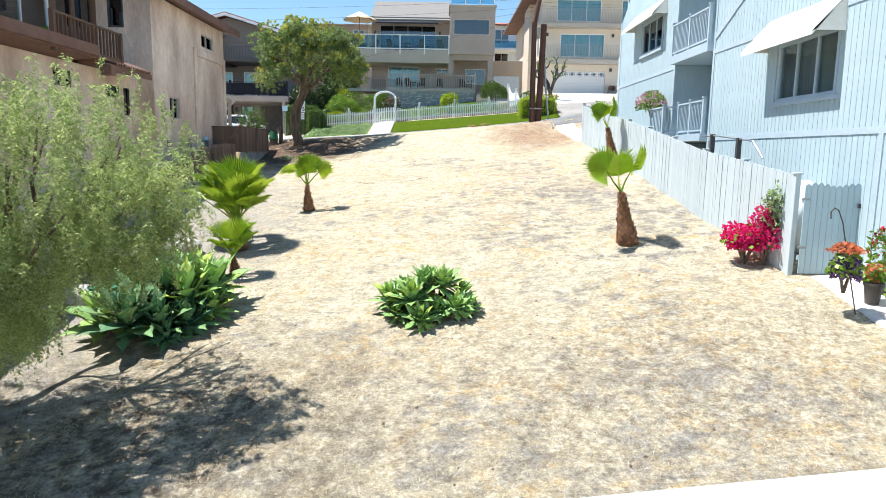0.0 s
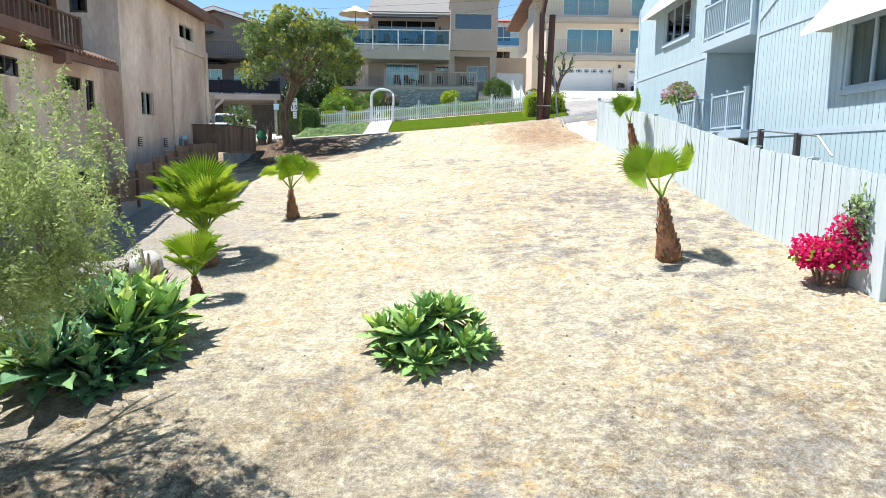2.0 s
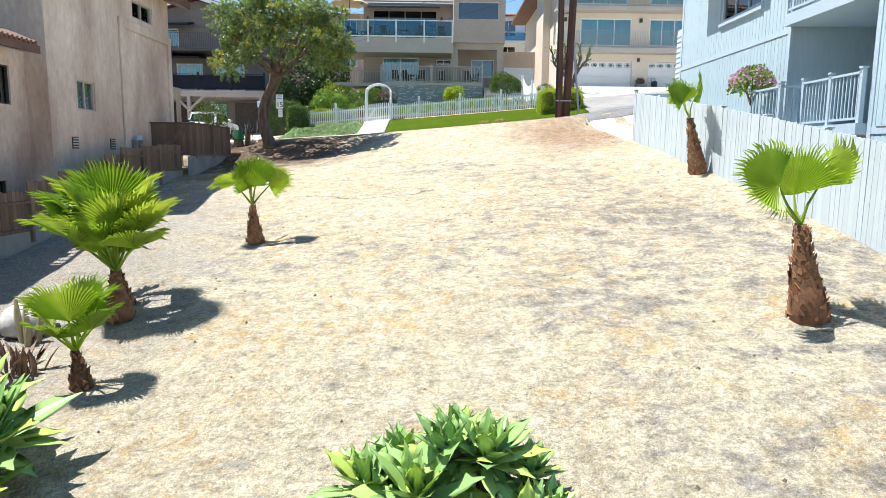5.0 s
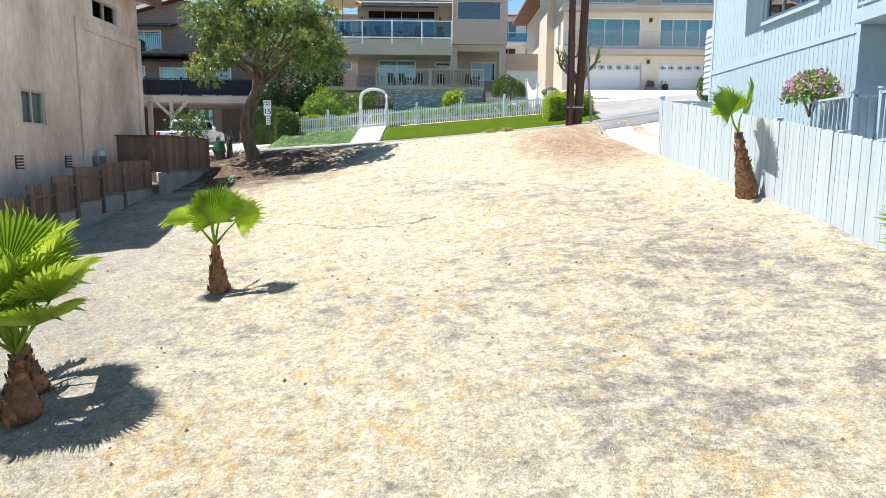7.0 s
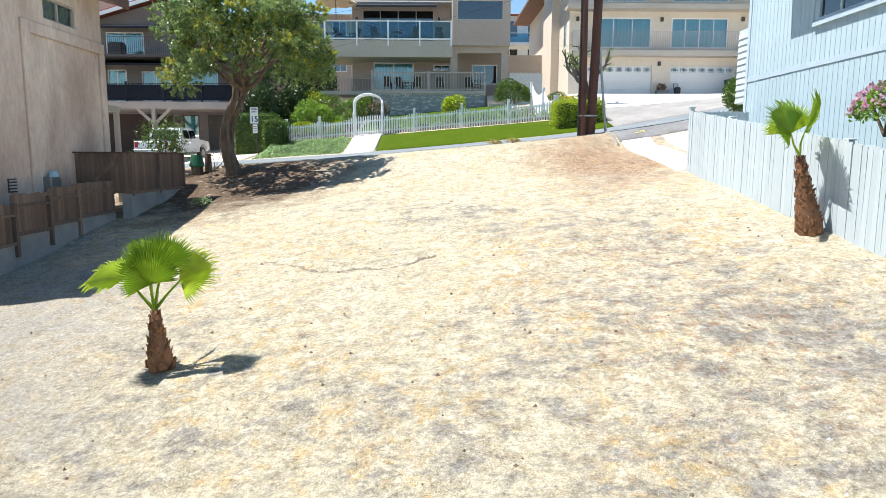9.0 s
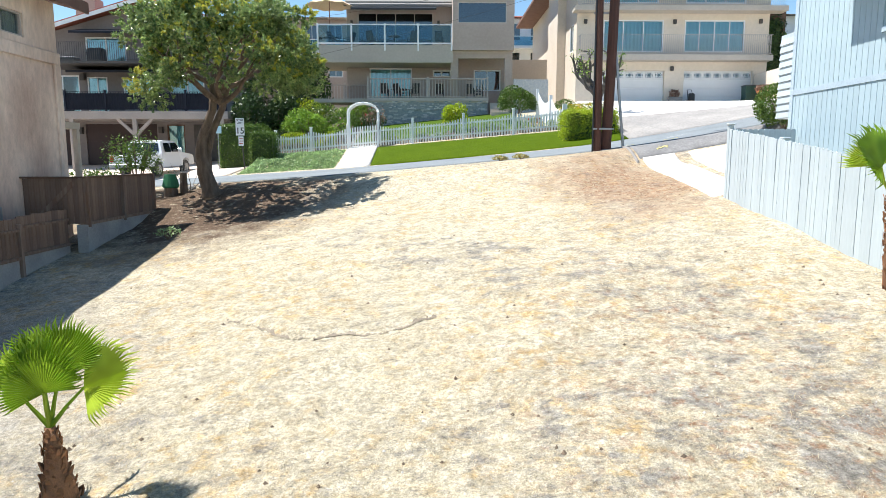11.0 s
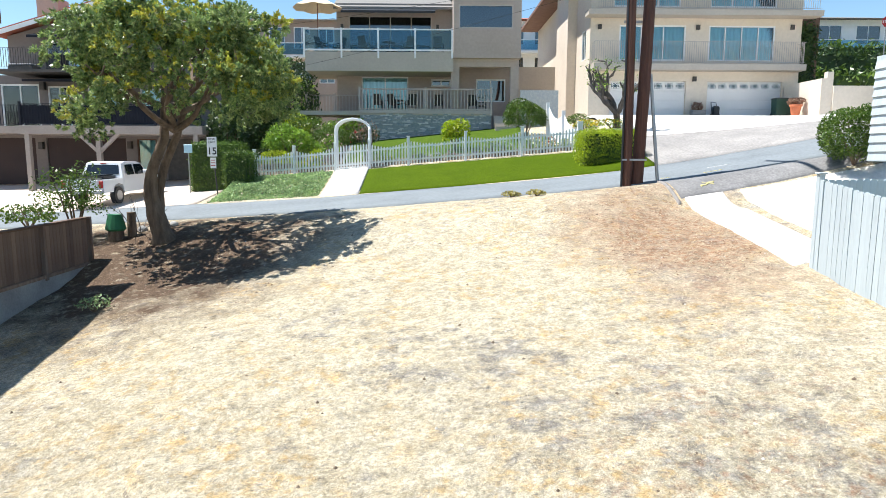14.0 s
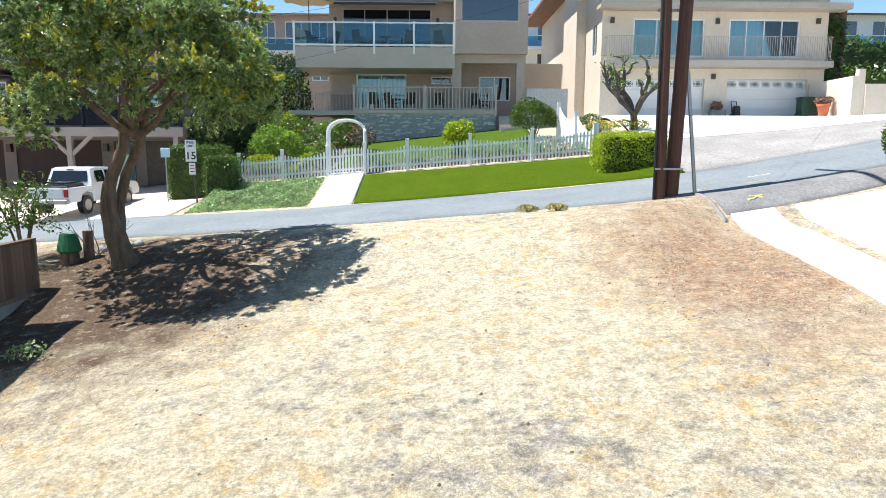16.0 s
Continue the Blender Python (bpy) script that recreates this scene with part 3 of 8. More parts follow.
def quads(name, centres, us, vs, material):
    """Many small leaves, each a pointed quad at a centre with half axes u and v."""
    c, u, v = (np.asarray(q, float) for q in (centres, us, vs))
    p = np.stack([c - u, c + v - 0.15 * u, c + u, c - v - 0.15 * u], 1).reshape(-1, 3)
    me = bpy.data.meshes.new(name)
    n = len(c)
    me.vertices.add(4 * n), me.loops.add(4 * n), me.polygons.add(n)
    me.vertices.foreach_set("co", p.ravel())
    me.loops.foreach_set("vertex_index", np.arange(4 * n))
    me.polygons.foreach_set("loop_start", np.arange(0, 4 * n, 4))
    me.update(calc_edges=True)
    me.materials.append(material)
    return me


def rand_dirs(rng, n):
    d = rng.normal(size=(n, 3))
    return d / np.linalg.norm(d, axis=1)[:, None]


def leaf_cloud(name, rng, centres, size, material, droop=0.0, aspect=0.45):
    """Leaves turned at random about given centres."""
    n = len(centres)
    u = rand_dirs(rng, n)
    u[:, 2] -= droop
    u /= np.linalg.norm(u, axis=1)[:, None]
    v = np.cross(u, rand_dirs(rng, n))
    v /= np.linalg.norm(v, axis=1)[:, None] + 1e-9
    s = size * rng.uniform(0.6, 1.3, (n, 1))
    return quads(name, centres, u * s, v * s * aspect, material)


def shell(rng, n, c, r, lumps=9, inner=0.55, low=-1.0, lump=0.35):
    """Points through the outer part of a lumpy crown."""
    d = rand_dirs(rng, n)
    d = d[d[:, 2] > low] if low > -1 else d
    dirs, h = rand_dirs(rng, lumps), rng.uniform(0.3, 1.0, lumps)
    k = (np.maximum(0, d @ dirs.T - 0.55) / 0.45 * h).max(1)
    rad = (1 - lump + lump * 1.6 * k) * rng.uniform(inner, 1, len(d)) ** 0.6
    return np.asarray(c) + d * rad[:, None] * np.asarray(r)


# ---- ground ----
def step(a, b, v):
    t = np.clip((v - a) / (b - a), 0, 1)
    return t * t * (3 - 2 * t)


def near_edge(x):
    return 42.0 - 0.1 * x


def road_z(x):
    s = np.log1p(np.exp(np.clip((x - 8) / 1.5, -30, 30))) * 1.5
    left = np.maximum(0, -4 - x)
    return 5.45 + 0.088 * (x - 7) + 0.1 * s + 0.025 * left + 0.05 * np.maximum(0, -16 - x)


def lot_z(x, y):
    y = np.maximum(y, 6.5)
    xx = np.clip(x, -16, 16)
    return -2.52 + 0.0725 * xx + 0.21 * y + 0.00069 * xx * y - 0.00099 * y * y


def ground_z(x, y):
    """The height of the ground: the sloping lot, the road across it, the yards and the hill behind."""
    x, y = np.asarray(x, float), np.asarray(y, float)
    xr = np.clip(x, -60, 45)
    near = near_edge(np.clip(x, -40, 40))
    far = near + 5.3
    rz = road_z(xr)
    lot = lot_z(x, np.minimum(y, 44))
    w = step(4.6, 7.8, x)
    z = lot + (rz - lot) * step(near - 6 + 3.6 * w, near - 0.2, y)
    z = np.where(y > near, rz + 0.04 * np.clip(y - near, 0, 5.3), z)
    rf, t = rz + 0.21, np.maximum(0, y - far)
    drive = rf + 0.09 * np.minimum(t, 10.5)
    fence_y, fence_z = 52.1 - 0.11 * xr, 5.5 + 0.085 * (xr + 6.4)
    front = rf + (fence_z - rf) * np.clip(t / (fence_y - far), 0, 1)
    yard = front + np.clip(y - fence_y, 0, 8.6) * 0.2
    ramp = rf + (8.77 - rf) * np.clip(t / np.maximum(58.0 - far, 1), 0, 1)
    w = step(7.6, 9.8, x)
    back = yard + (ramp - yard) * w
    w = step(-8.9, -9.9, x)
    back = back + (drive - back) * w
    z = np.where(y > far, back, z)
    z = z + np.clip(y - 66, 0, 60) * 0.12
    return z


def gz(x, y):
    return float(ground_z(x, y))


def lumps_at(x, y):
    """Small swells and the old ridge across the lot."""
    w = step(near_edge(x) - 0.5, near_edge(x) - 2.5, y) * step(7.2, 8.6, y)
    s = 0.05 * np.sin(0.9 * x + 1.7 * np.sin(0.35 * y)) * np.sin(0.7 * y + 0.4 * x) + 0.025 * np.sin(2.3 * x + 1.1) * np.sin(1.9 * y + 0.6 * np.sin(x))
    path = 26.75 + 0.28 * (x + 0.9) * (x > -0.9) + 0.34 * (x + 1.4) ** 2 * (x < -1.4) + 0.1 * np.sin(4 * x)
    ridge = np.exp(-(((y - path) / 0.22) ** 2)) * (x > -3.55) * (x < 0.5)
    bank = np.exp(-(((y - path - 0.34) / 0.2) ** 2)) * (x > -3.55) * (x < 0.5)
    tuft = 0.011 * np.sin(5.3 * x + 2 * np.sin(2.1 * y)) * np.sin(4.7 * y + 1.6 * np.sin(2.6 * x)) + 0.008 * np.sin(9.1 * x + 3 * np.sin(1.3 * y)) * np.sin(8.3 * y)
    return w * (s + tuft - 0.06 * ridge + 0.035 * bank)


def axis(lo, hi, fine_lo, fine_hi, fine):
    a = list(np.arange(fine_lo, fine_hi + 1e-6, fine))
    s, v = fine, fine_hi
    while v < hi:
        s *= 1.35
        v = min(hi, v + s)
        a.append(v)
    s, v = fine, fine_lo
    while v > lo:
        s *= 1.35
        v = max(lo, v - s)
        a.insert(0, v)
    return np.array(a)


def grid_mesh(name, X, Y, Z, material):
    ny, nx = X.shape
    me = bpy.data.meshes.new(name)
    me.vertices.add(nx * ny)
    me.vertices.foreach_set("co", np.stack([X, Y, Z], -1).ravel())
    i = np.arange(nx * ny).reshape(ny, nx)
    f = np.stack([i[:-1, :-1], i[:-1, 1:], i[1:, 1:], i[1:, :-1]], -1).reshape(-1, 4)
    me.loops.add(f.size), me.polygons.add(len(f))
    me.loops.foreach_set("vertex_index", f.ravel())
    me.polygons.foreach_set("loop_start", np.arange(0, f.size, 4))
    me.update(calc_edges=True)
    me.materials.append(material)
    me.shade_smooth()
    return me


gx, gy = np.meshgrid(axis(-1500, 1500, -11, 11, 0.12), axis(-1500, 2500, 7, 44, 0.12))
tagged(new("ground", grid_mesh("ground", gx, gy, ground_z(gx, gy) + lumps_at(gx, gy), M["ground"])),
       "sloping vacant lot of mown dry straw-coloured grass", "ground", kind="structure")


def strip(name, xa, xb, lo, hi, rise, material, label, category, n=60, k=10, skirt=0.12, kind="structure"):
    """A paved or planted sheet from xa to xb, between lo(x) and hi(x), lying a little over the ground, with its edges turned down."""
    xs = np.linspace(xa, xb, n)
    tt = np.linspace(0, 1, k)
    X = np.repeat(xs[None], k, 0)
    Y = np.array([[lo(x) + (hi(x) - lo(x)) * t for x in xs] for t in tt])
    Z = ground_z(X, Y) + rise
    X = np.pad(X, 1, mode="edge")
    Y = np.pad(Y, 1, mode="edge")
    Z = np.pad(Z, 1, mode="edge")
    Z[0, :] -= skirt
    Z[-1, :] -= skirt
    Z[:, 0] -= skirt
    Z[:, -1] -= skirt
    return tagged(new(name, grid_mesh(name, X, Y, Z, material)), label, category, kind=kind)


def wob(x, a=0.05):
    return a * math.sin(2.1 * x) + a * 0.6 * math.sin(5.3 * x + 1)


strip("road", -60, 44, lambda x: near_edge(x) + wob(x), lambda x: near_edge(x) + 5.3 + (wob(x, 0.04) if x > 7 else 0), 0.03, M["asphalt"],
      "narrow grey asphalt road climbing across the slope", "road", 200, 8)
strip("driveway_apron", 7.75, 24, lambda x: 39.6 + 0.02 * (x - 8), lambda x: near_edge(x) - 0.02, 0.02, M["rough_asphalt"],
      "cracked rough asphalt apron beside the road", "pavement", 40, 12)
strip("asphalt_shoulder", 9.4, 30, lambda x: near_edge(x) + 5.32, lambda x: 51.4 - 0.2 * (x - 11.2), 0.035, M["pale_asphalt"],
      "patched light grey asphalt shoulder before the garages", "pavement", 40, 12)
strip("garage_driveway", 9.6, 24.5, lambda x: 51.42 - 0.2 * (x - 11.2), lambda x: 60.3, 0.05, M["white_concrete"],
      "pale concrete driveway before two garage doors", "driveway", 30, 14)
strip("concrete_path", 7.84, 8.95, lambda x: 33.6, lambda x: 39.55, 0.05, M["white_concrete"], "pale concrete path along the lot edge", "path", 5, 24)
strip("concrete_parking", 9.45, 14, lambda x: 33.6, lambda x: 39.5, 0.05, M["white_concrete"], "pale concrete parking pad behind the fence", "pavement", 12, 20)
strip("path_kerb", 8.74, 8.93, lambda x: 33.6, lambda x: 38.0, 0.11, M["concrete"], "low concrete kerb along the path", "kerb", 4, 20)
strip("lot_edging", 7.56, 7.64, lambda x: 39.3, lambda x: 41.2, 0.06, M["grey_wood"], "weathered timber edging at the asphalt", "edging", 3, 12)
for x0, x1, y0, sl, m, lab in ((8.5, 8.95, 40.0, 0.35, "yellow_paint", "faded yellow survey paint on asphalt"), (8.62, 8.9, 40.22, -0.7, "yellow_paint", "faded yellow survey paint on asphalt"), (9.3, 9.9, 41.75, 0.1, "yellow_paint", "faded yellow survey paint on asphalt"),
                               (9.9, 10.6, 42.9, -0.1, "white_paint_mark", "faded white survey paint on the road"), (7.95, 8.25, 41.9, 0.2, "yellow_paint", "faded yellow survey paint on asphalt")):
    strip("paint_mark", x0, x1, lambda x, y0=y0, sl=sl, x0=x0: y0 + sl * (x - x0) + 0.02 * math.sin(31 * x), lambda x, y0=y0, sl=sl, x0=x0: y0 + 0.07 + sl * (x - x0) + 0.03 * math.sin(23 * x), 0.042, M[m], lab, "paint mark", 14, 3, 0.02)
strip("house_driveway", -30, -9.75, lambda x: near_edge(x) + 5.32, lambda x: 59.4, 0.04, M["pink_concrete"],
      "pinkish concrete driveway before the dark garage doors", "driveway", 50, 16)
strip("turf", -2.65, 9.35, lambda x: near_edge(x) + 5.35, lambda x: 51.85 - 0.11 * x, 0.05, M["turf"], "strip of vivid green artificial turf", "lawn", 40, 14)
strip("garden_path", -4.3, -2.7, lambda x: near_edge(x) + 5.36, lambda x: 52.6 - 0.11 * x, 0.07, M["white_concrete"], "pale concrete walk up to the white gate", "path", 6, 12)
strip("garden_bed", -9.2, 7.2, lambda x: 52.5 - 0.11 * x, lambda x: 53.9 - 0.11 * x, 0.045, M["soil"], "dark soil of the flower bed behind the fence", "soil", 40, 6)
strip("shrub_bed", -9.2, -4.45, lambda x: 53.92 - 0.11 * x, lambda x: 61.5, 0.045, M["soil"], "dark soil under the garden shrubs", "soil", 16, 12)
strip("yard_lawn", -4.2, 5.6, lambda x: 53.95 - 0.11 * x, lambda x: 60.2, 0.03, M["lawn"], "mown green lawn sloping behind the picket fence", "lawn", 30, 16)
strip("gate_path", 9.0, 10.0, lambda x: 8.2, lambda x: 13.9, 0.04, M["white_concrete"], "pale concrete path to the blue gate", "path", 6, 30)
strip("pavement", 1.6, 30, lambda x: 3.0, lambda x: 7.62 + 0.05 * (x - 3.2), 0.06, M["white_concrete"], "pale concrete pavement at the foot of the lot", "pavement", 40, 8)
strip("street", -60, 60, lambda x: -9.0, lambda x: 2.6, 0.02, M["asphalt"], "grey street below the lot", "road", 30, 6)

# the crack along the old ridge: bare soil plus its shadow, both in the colour
xs = np.linspace(-3.5, 0.42, 420)
ys = 26.75 + 0.28 * (xs + 0.9) * (xs > -0.9) + 0.34 * (xs + 1.4) ** 2 * (xs < -1.4) + 0.1 * np.sin(4 * xs)
half = np.maximum(0.004, 0.029 + 0.022 * np.sin(5 * xs + 1) + 0.016 * np.sin(23 * xs) + 0.014 * np.sin(57 * xs) + 0.012 * np.sin(131 * xs))
ys = ys + 0.02 * np.sin(17 * xs) + 0.014 * np.sin(41 * xs)
cx, cy = np.stack([xs, xs]), np.stack([ys - half, ys + half])
tagged(new("dirt_furrow", grid_mesh("dirt_furrow", cx, cy, ground_z(cx, cy) + lumps_at(cx, cy) + 0.016, M["furrow"])), "crooked furrow of bare soil with painted shade in dry grass", "furrow", kind="structure")


# ---- the blue apartment building on the lot's edge ----
def siding_y(parent, y0, y1, z0, z1, x, holes=(), pitch=0.2, name="siding_board", thick=0.03):
    """Grooved vertical boards over a wall along y, each of its own, cut round the openings."""
    n = round((y1 - y0) / pitch)
    w = (y1 - y0) / n
    base, cache = BASE[parent], {}
    for k in range(n):
        a = y0 + w * k
        c = a + w / 2
        cuts = sorted((h[2], h[3]) for h in holes if h[0] < c < h[1])
        z = z0
        for lo, hi in [*cuts, (z1, z1)]:
            h = round(lo - z, 3)
            if h > 0.05:
                if h not in cache:
                    cache[h] = mesh_of(name, boxes((-thick, -w / 2 + 0.006, 0, 0, w / 2 - 0.006, h)), M["blue"])
                piece(name, cache[h], parent, Matrix.Translation(Vector((x, c, z)) - base))
            z = max(z, hi)


bx = 9.98
flats = thing("apartment_building", "two-storey apartment building in pale blue vertical siding", "building", (bx, 24, 1.5))
WN, WF = (15.3, 18.0, 5.0, 6.5), (27.6, 30.3, 7.95, 9.3)
part("wall", wall_y(bmesh.new(), 9.5, 22.3, -0.6, 12.5, bx, bx + 0.2, [WN]), M["blue"], flats)
part("wall", wall_y(bmesh.new(), 25.9, 33.9, 1.0, 10.1, bx, bx + 0.2, [WF]), M["blue"], flats)
part("wall", box(bmesh.new(), bx + 2.4, 22.3, 0.5, bx + 2.6, 25.9, 12.5), M["blue"], flats)
part("wall", box(bmesh.new(), bx + 0.2, 22.1, 0.5, bx + 2.4, 22.3, 12.5), M["blue"], flats)
part("wall", box(bmesh.new(), bx + 0.2, 25.9, 0.5, bx + 2.4, 26.1, 12.5), M["blue"], flats)
part("wall", wall_x(bmesh.new(), bx + 0.2, 20, 1.0, 12.0, 33.7, 33.9), M["blue"], flats)
part("wall", wall_x(bmesh.new(), bx + 0.2, 20, -0.6, 12.5, 9.5, 9.7), M["blue"], flats)
part("wall", box(bmesh.new(), 19.8, 9.7, 0, 20, 33.7, 12.5), M["blue"], flats)
part("wall", prism(bmesh.new(), [(bx, 25.9, 10.1), (bx, 33.9, 10.1), (bx, 29.9, 13.0), (bx, 25.9, 12.5)], (0.2, 0, 0)), M["blue"], flats)
part("roof", boxes((bx - 0.3, 9.2, 12.5, 20.3, 26, 12.65), (bx + 0.3, 26, 12.5, 20.3, 34.2, 12.65)), M["roof_grey"], flats)
siding_y(flats, 9.5, 22.3, -0.4, 4.05, bx)
siding_y(flats, 9.5, 22.3, 4.2, 6.9, bx, [(WN[0] - 0.1, WN[1] + 0.1, WN[2] - 0.12, WN[3] + 0.1)])
siding_y(flats, 9.5, 22.3, 7.05, 11.5, bx)
siding_y(flats, 25.9, 33.9, 1.3, 6.85, bx)
siding_y(flats, 25.9, 33.9, 6.99, 10.1, bx, [(WF[0] - 0.1, WF[1] + 0.1, WF[2] - 0.12, WF[3] + 0.1)])
bm = boxes((bx - 0.05, 9.5, 4.05, bx, 22.3, 4.2), (bx - 0.05, 9.5, 6.9, bx, 22.3, 7.05), (bx - 0.05, 25.9, 6.85, bx, 33.9, 6.99),
           (bx - 0.055, 22.2, 1.5, bx + 0.02, 22.34, 11.5), (bx - 0.055, 25.86, 1.5, bx + 0.02, 26.0, 10.4), (bx - 0.055, 33.8, 1.5, bx + 0.02, 33.95, 10.1),
           (bx - 0.06, 13.45, 0, bx, 13.6, 4.05))
part("trim", bm, M["blue_trim"], flats)
prism(bm := bmesh.new(), [(bx - 0.06, 22.3, 7.3), (bx - 0.06, 22.3, 7.5), (bx - 0.06, 15.6, 10.6), (bx - 0.06, 15.6, 10.4)], (0.05, 0, 0))
part("rake_trim", bm, M["blue_trim"], flats)
for w, back, sp in ((WN, M["blinds"], 3), (WF, M["blinds"], 3)):
    win = window_y(flats, w[0], w[1], w[2], w[3], bx - 0.02, -1, M["blue_trim"], M["glass_clear"] if w is WN else M["pane_dark"], sp, back if w is WN else None, 0.08)
    part("sill", boxes((bx - 0.12, w[0] - 0.1, w[2] - 0.12, bx + 0.05, w[1] + 0.1, w[2] - 0.01)), M["blue_trim"], win)
# sloping white awnings over the windows
for y0, y1, z, d, h in ((15.15, 18.65, 6.38, 0.78, 0.85), (27.2, 31.6, 9.2, 0.65, 0.7)):
    aw = part("awning", prism(bmesh.new(), [(bx - d, y0, z), (bx - 0.03, y0, z + h), (bx - 0.03, y0, z + h - 0.03), (bx - d, y0, z - 0.1)], (0, y1 - y0, 0)), M["awning"], flats, "sloping white metal awning")
    for yy in (y0, y1 - 0.02):
        part("cheek", prism(bmesh.new(), [(bx - d, yy, z), (bx - 0.03, yy, z + h - 0.08), (bx - 0.03, yy, z)], (0, 0.02, 0)), M["awning"], aw)
# balcony and terrace set into the recess
part("balcony_floor", boxes((bx - 0.25, 22.35, 7.0, bx + 2.4, 25.85, 7.3)), M["blue_trim"], flats)
# the lower door is assumed: its dark glass stands in for the recess's shade
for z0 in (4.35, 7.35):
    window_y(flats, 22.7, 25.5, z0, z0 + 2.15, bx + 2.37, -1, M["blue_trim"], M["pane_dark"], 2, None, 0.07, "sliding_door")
railing(flats, (bx - 0.2, 22.4), (bx - 0.2, 25.8), 7.3, 8.45, 0.13, M["blue_trim"], posts=1.7)
part("terrace_floor", boxes((bx - 0.3, 22.35, 4.05, bx + 2.4, 25.85, 4.3)), M["blue_trim"], flats)
railing(flats, (bx - 0.2, 22.4), (bx - 0.2, 24.7), 4.3, 5.42, 0.13, M["blue_trim"], posts=1.15)
part("terrace_porch", boxes((9.2, 24.75, 4.05, bx - 0.05, 26.6, 4.3)), M["blue_trim"], flats)
railing(flats, (9.25, 24.8), (9.25, 26.5), 4.3, 5.35, 0.16, M["blue_trim"])
railing(flats, (9.25, 24.8), (9.9, 24.8), 4.3, 5.35, 0.16, M["blue_trim"], posts=0.7)
part("siding_box", boxes((10.2, 33.9, 6.3, 12.2, 35.1, 8.6)), M["fence_white"], flats, "pale lap-sided box")
for k in range(11):
    part("lap_board", prism(bmesh.new(), [(10.2, 33.9, 6.32 + 0.2 * k), (10.2, 33.9, 6.5 + 0.2 * k), (10.17, 33.9, 6.32 + 0.2 * k)], (0, 1.2, 0)), M["fence_white"], flats)
# bamboo canes leaning on the terrace
canes = thing("cane_trellis", "grey cane trellis leaning against the terrace wall", "trellis", (12.0, 24.2, 4.3))
for k in range(4):
    part("cane", tube(bmesh.new(), [(11.9, 23.5 + 0.3 * k, 4.3), (12.15, 23.3 + 0.42 * k, 6.3)], 0.03, 6), M["blue_trim"], canes)
part("crossbar", tube(bmesh.new(), [(12.12, 23.2, 6.0), (12.12, 24.7, 6.05)], 0.03, 6), M["blue_trim"], canes)
# stair rails between fence and wall
rail_th = thing("stair_rail", "dark posts with a pipe handrail beside the blue wall", "railing", (9.3, 19.4, 2.3))
part("handrail", tube(bmesh.new(), [(9.25, 21.0, 4.15), (9.25, 20.0, 4.15), (9.25, 17.6, 3.95), (9.25, 17.0, 3.5)], 0.025, 6), M["metal"], rail_th)
for yy, zt in ((20.25, 4.2), (18.45, 4.05)):
    part("post", boxes((9.19, yy - 0.06, gz(9.2, yy) - 0.1, 9.31, yy + 0.06, zt)), M["iron"], rail_th)
part("lower_rail", tube(bmesh.new(), [(9.25, 18.6, 3.35), (9.25, 17.0, 3.1)], 0.02, 6), M["iron"], rail_th)

# ---- the beige stucco house across the lot ----
lx = -10.95
stucco = thing("stucco_house", "two-storey beige stucco house with brown fascias and stained walls", "house", (lx - 3, 27, 1.5))
LW1, LW2 = (29.15, 30.25, 4.82, 5.76), (33.3, 35.05, 8.5, 9.15)
NW = [(21.6, 22.7, 5.5, 6.05), (24.9, 26.05, 5.4, 5.86), (26.3, 26.87, 4.78, 5.86), (25.2, 26.4, 2.1, 2.66)]
FW = [(-12.7, -12.05, 8.35, 9.5)]
part("wall", wall_y(bmesh.new(), 27.6, 36.6, 1.2, 9.75, lx - 0.25, lx, [LW1, LW2]), M["stucco"], stucco)
part("wall", wall_x(bmesh.new(), -20, lx - 0.25, 1.2, 12, 27.6, 27.85, FW), M["stucco"], stucco)
part("wall", wall_x(bmesh.new(), -20, lx - 0.25, 1.2, 10.5, 36.35, 36.6), M["stucco"], stucco)
part("wall", wall_y(bmesh.new(), 8, 27.6, -1.5, 6.35, -11.85, -11.6, NW), M["stucco"], stucco)
UP = [(17.2, 20.6, 7.1, 9.5), (21.2, 24.35, 6.95, 9.5), (24.75, 25.85, 6.95, 9.5), (26.0, 27.3, 6.95, 9.5)]
part("wall", wall_y(bmesh.new(), 8, 27.6, 6.35, 10.3, -13.4, -13.15, UP), M["dark_wood"], stucco, "dark brown boarded upper wall")
for w in UP:
    window_y(stucco, *w, -13.2, 1, M["white"] if w[0] < 23 else M["dark_wood"], M["glass"] if w[0] < 23 else M["pane_dark"], 2 if w[0] < 23 else 1, M["blinds"] if w[0] < 23 else None, 0.07)
part("wall", wall_x(bmesh.new(), -20, -11.85, -1.5, 6.35, 8, 8.25), M["stucco"], stucco)
part("wall", box(bmesh.new(), -20.2, 8, -1.5, -20, 36.6, 12), M["stucco"], stucco)
part("wall", box(bmesh.new(), -20, 8.25, 6.2, -11.85, 27.6, 6.35), M["stucco"], stucco)
for q in ((lx, 32.1, 2.3, lx + 0.09, 32.45, 8.3), (lx, 32.45, 7.95, lx + 0.09, 36.6, 8.3), (lx, 36.3, 2.3, lx + 0.09, 36.6, 7.95)):
    part("pilaster", bevel(boxes(q), 0.02), M["stucco"], stucco)
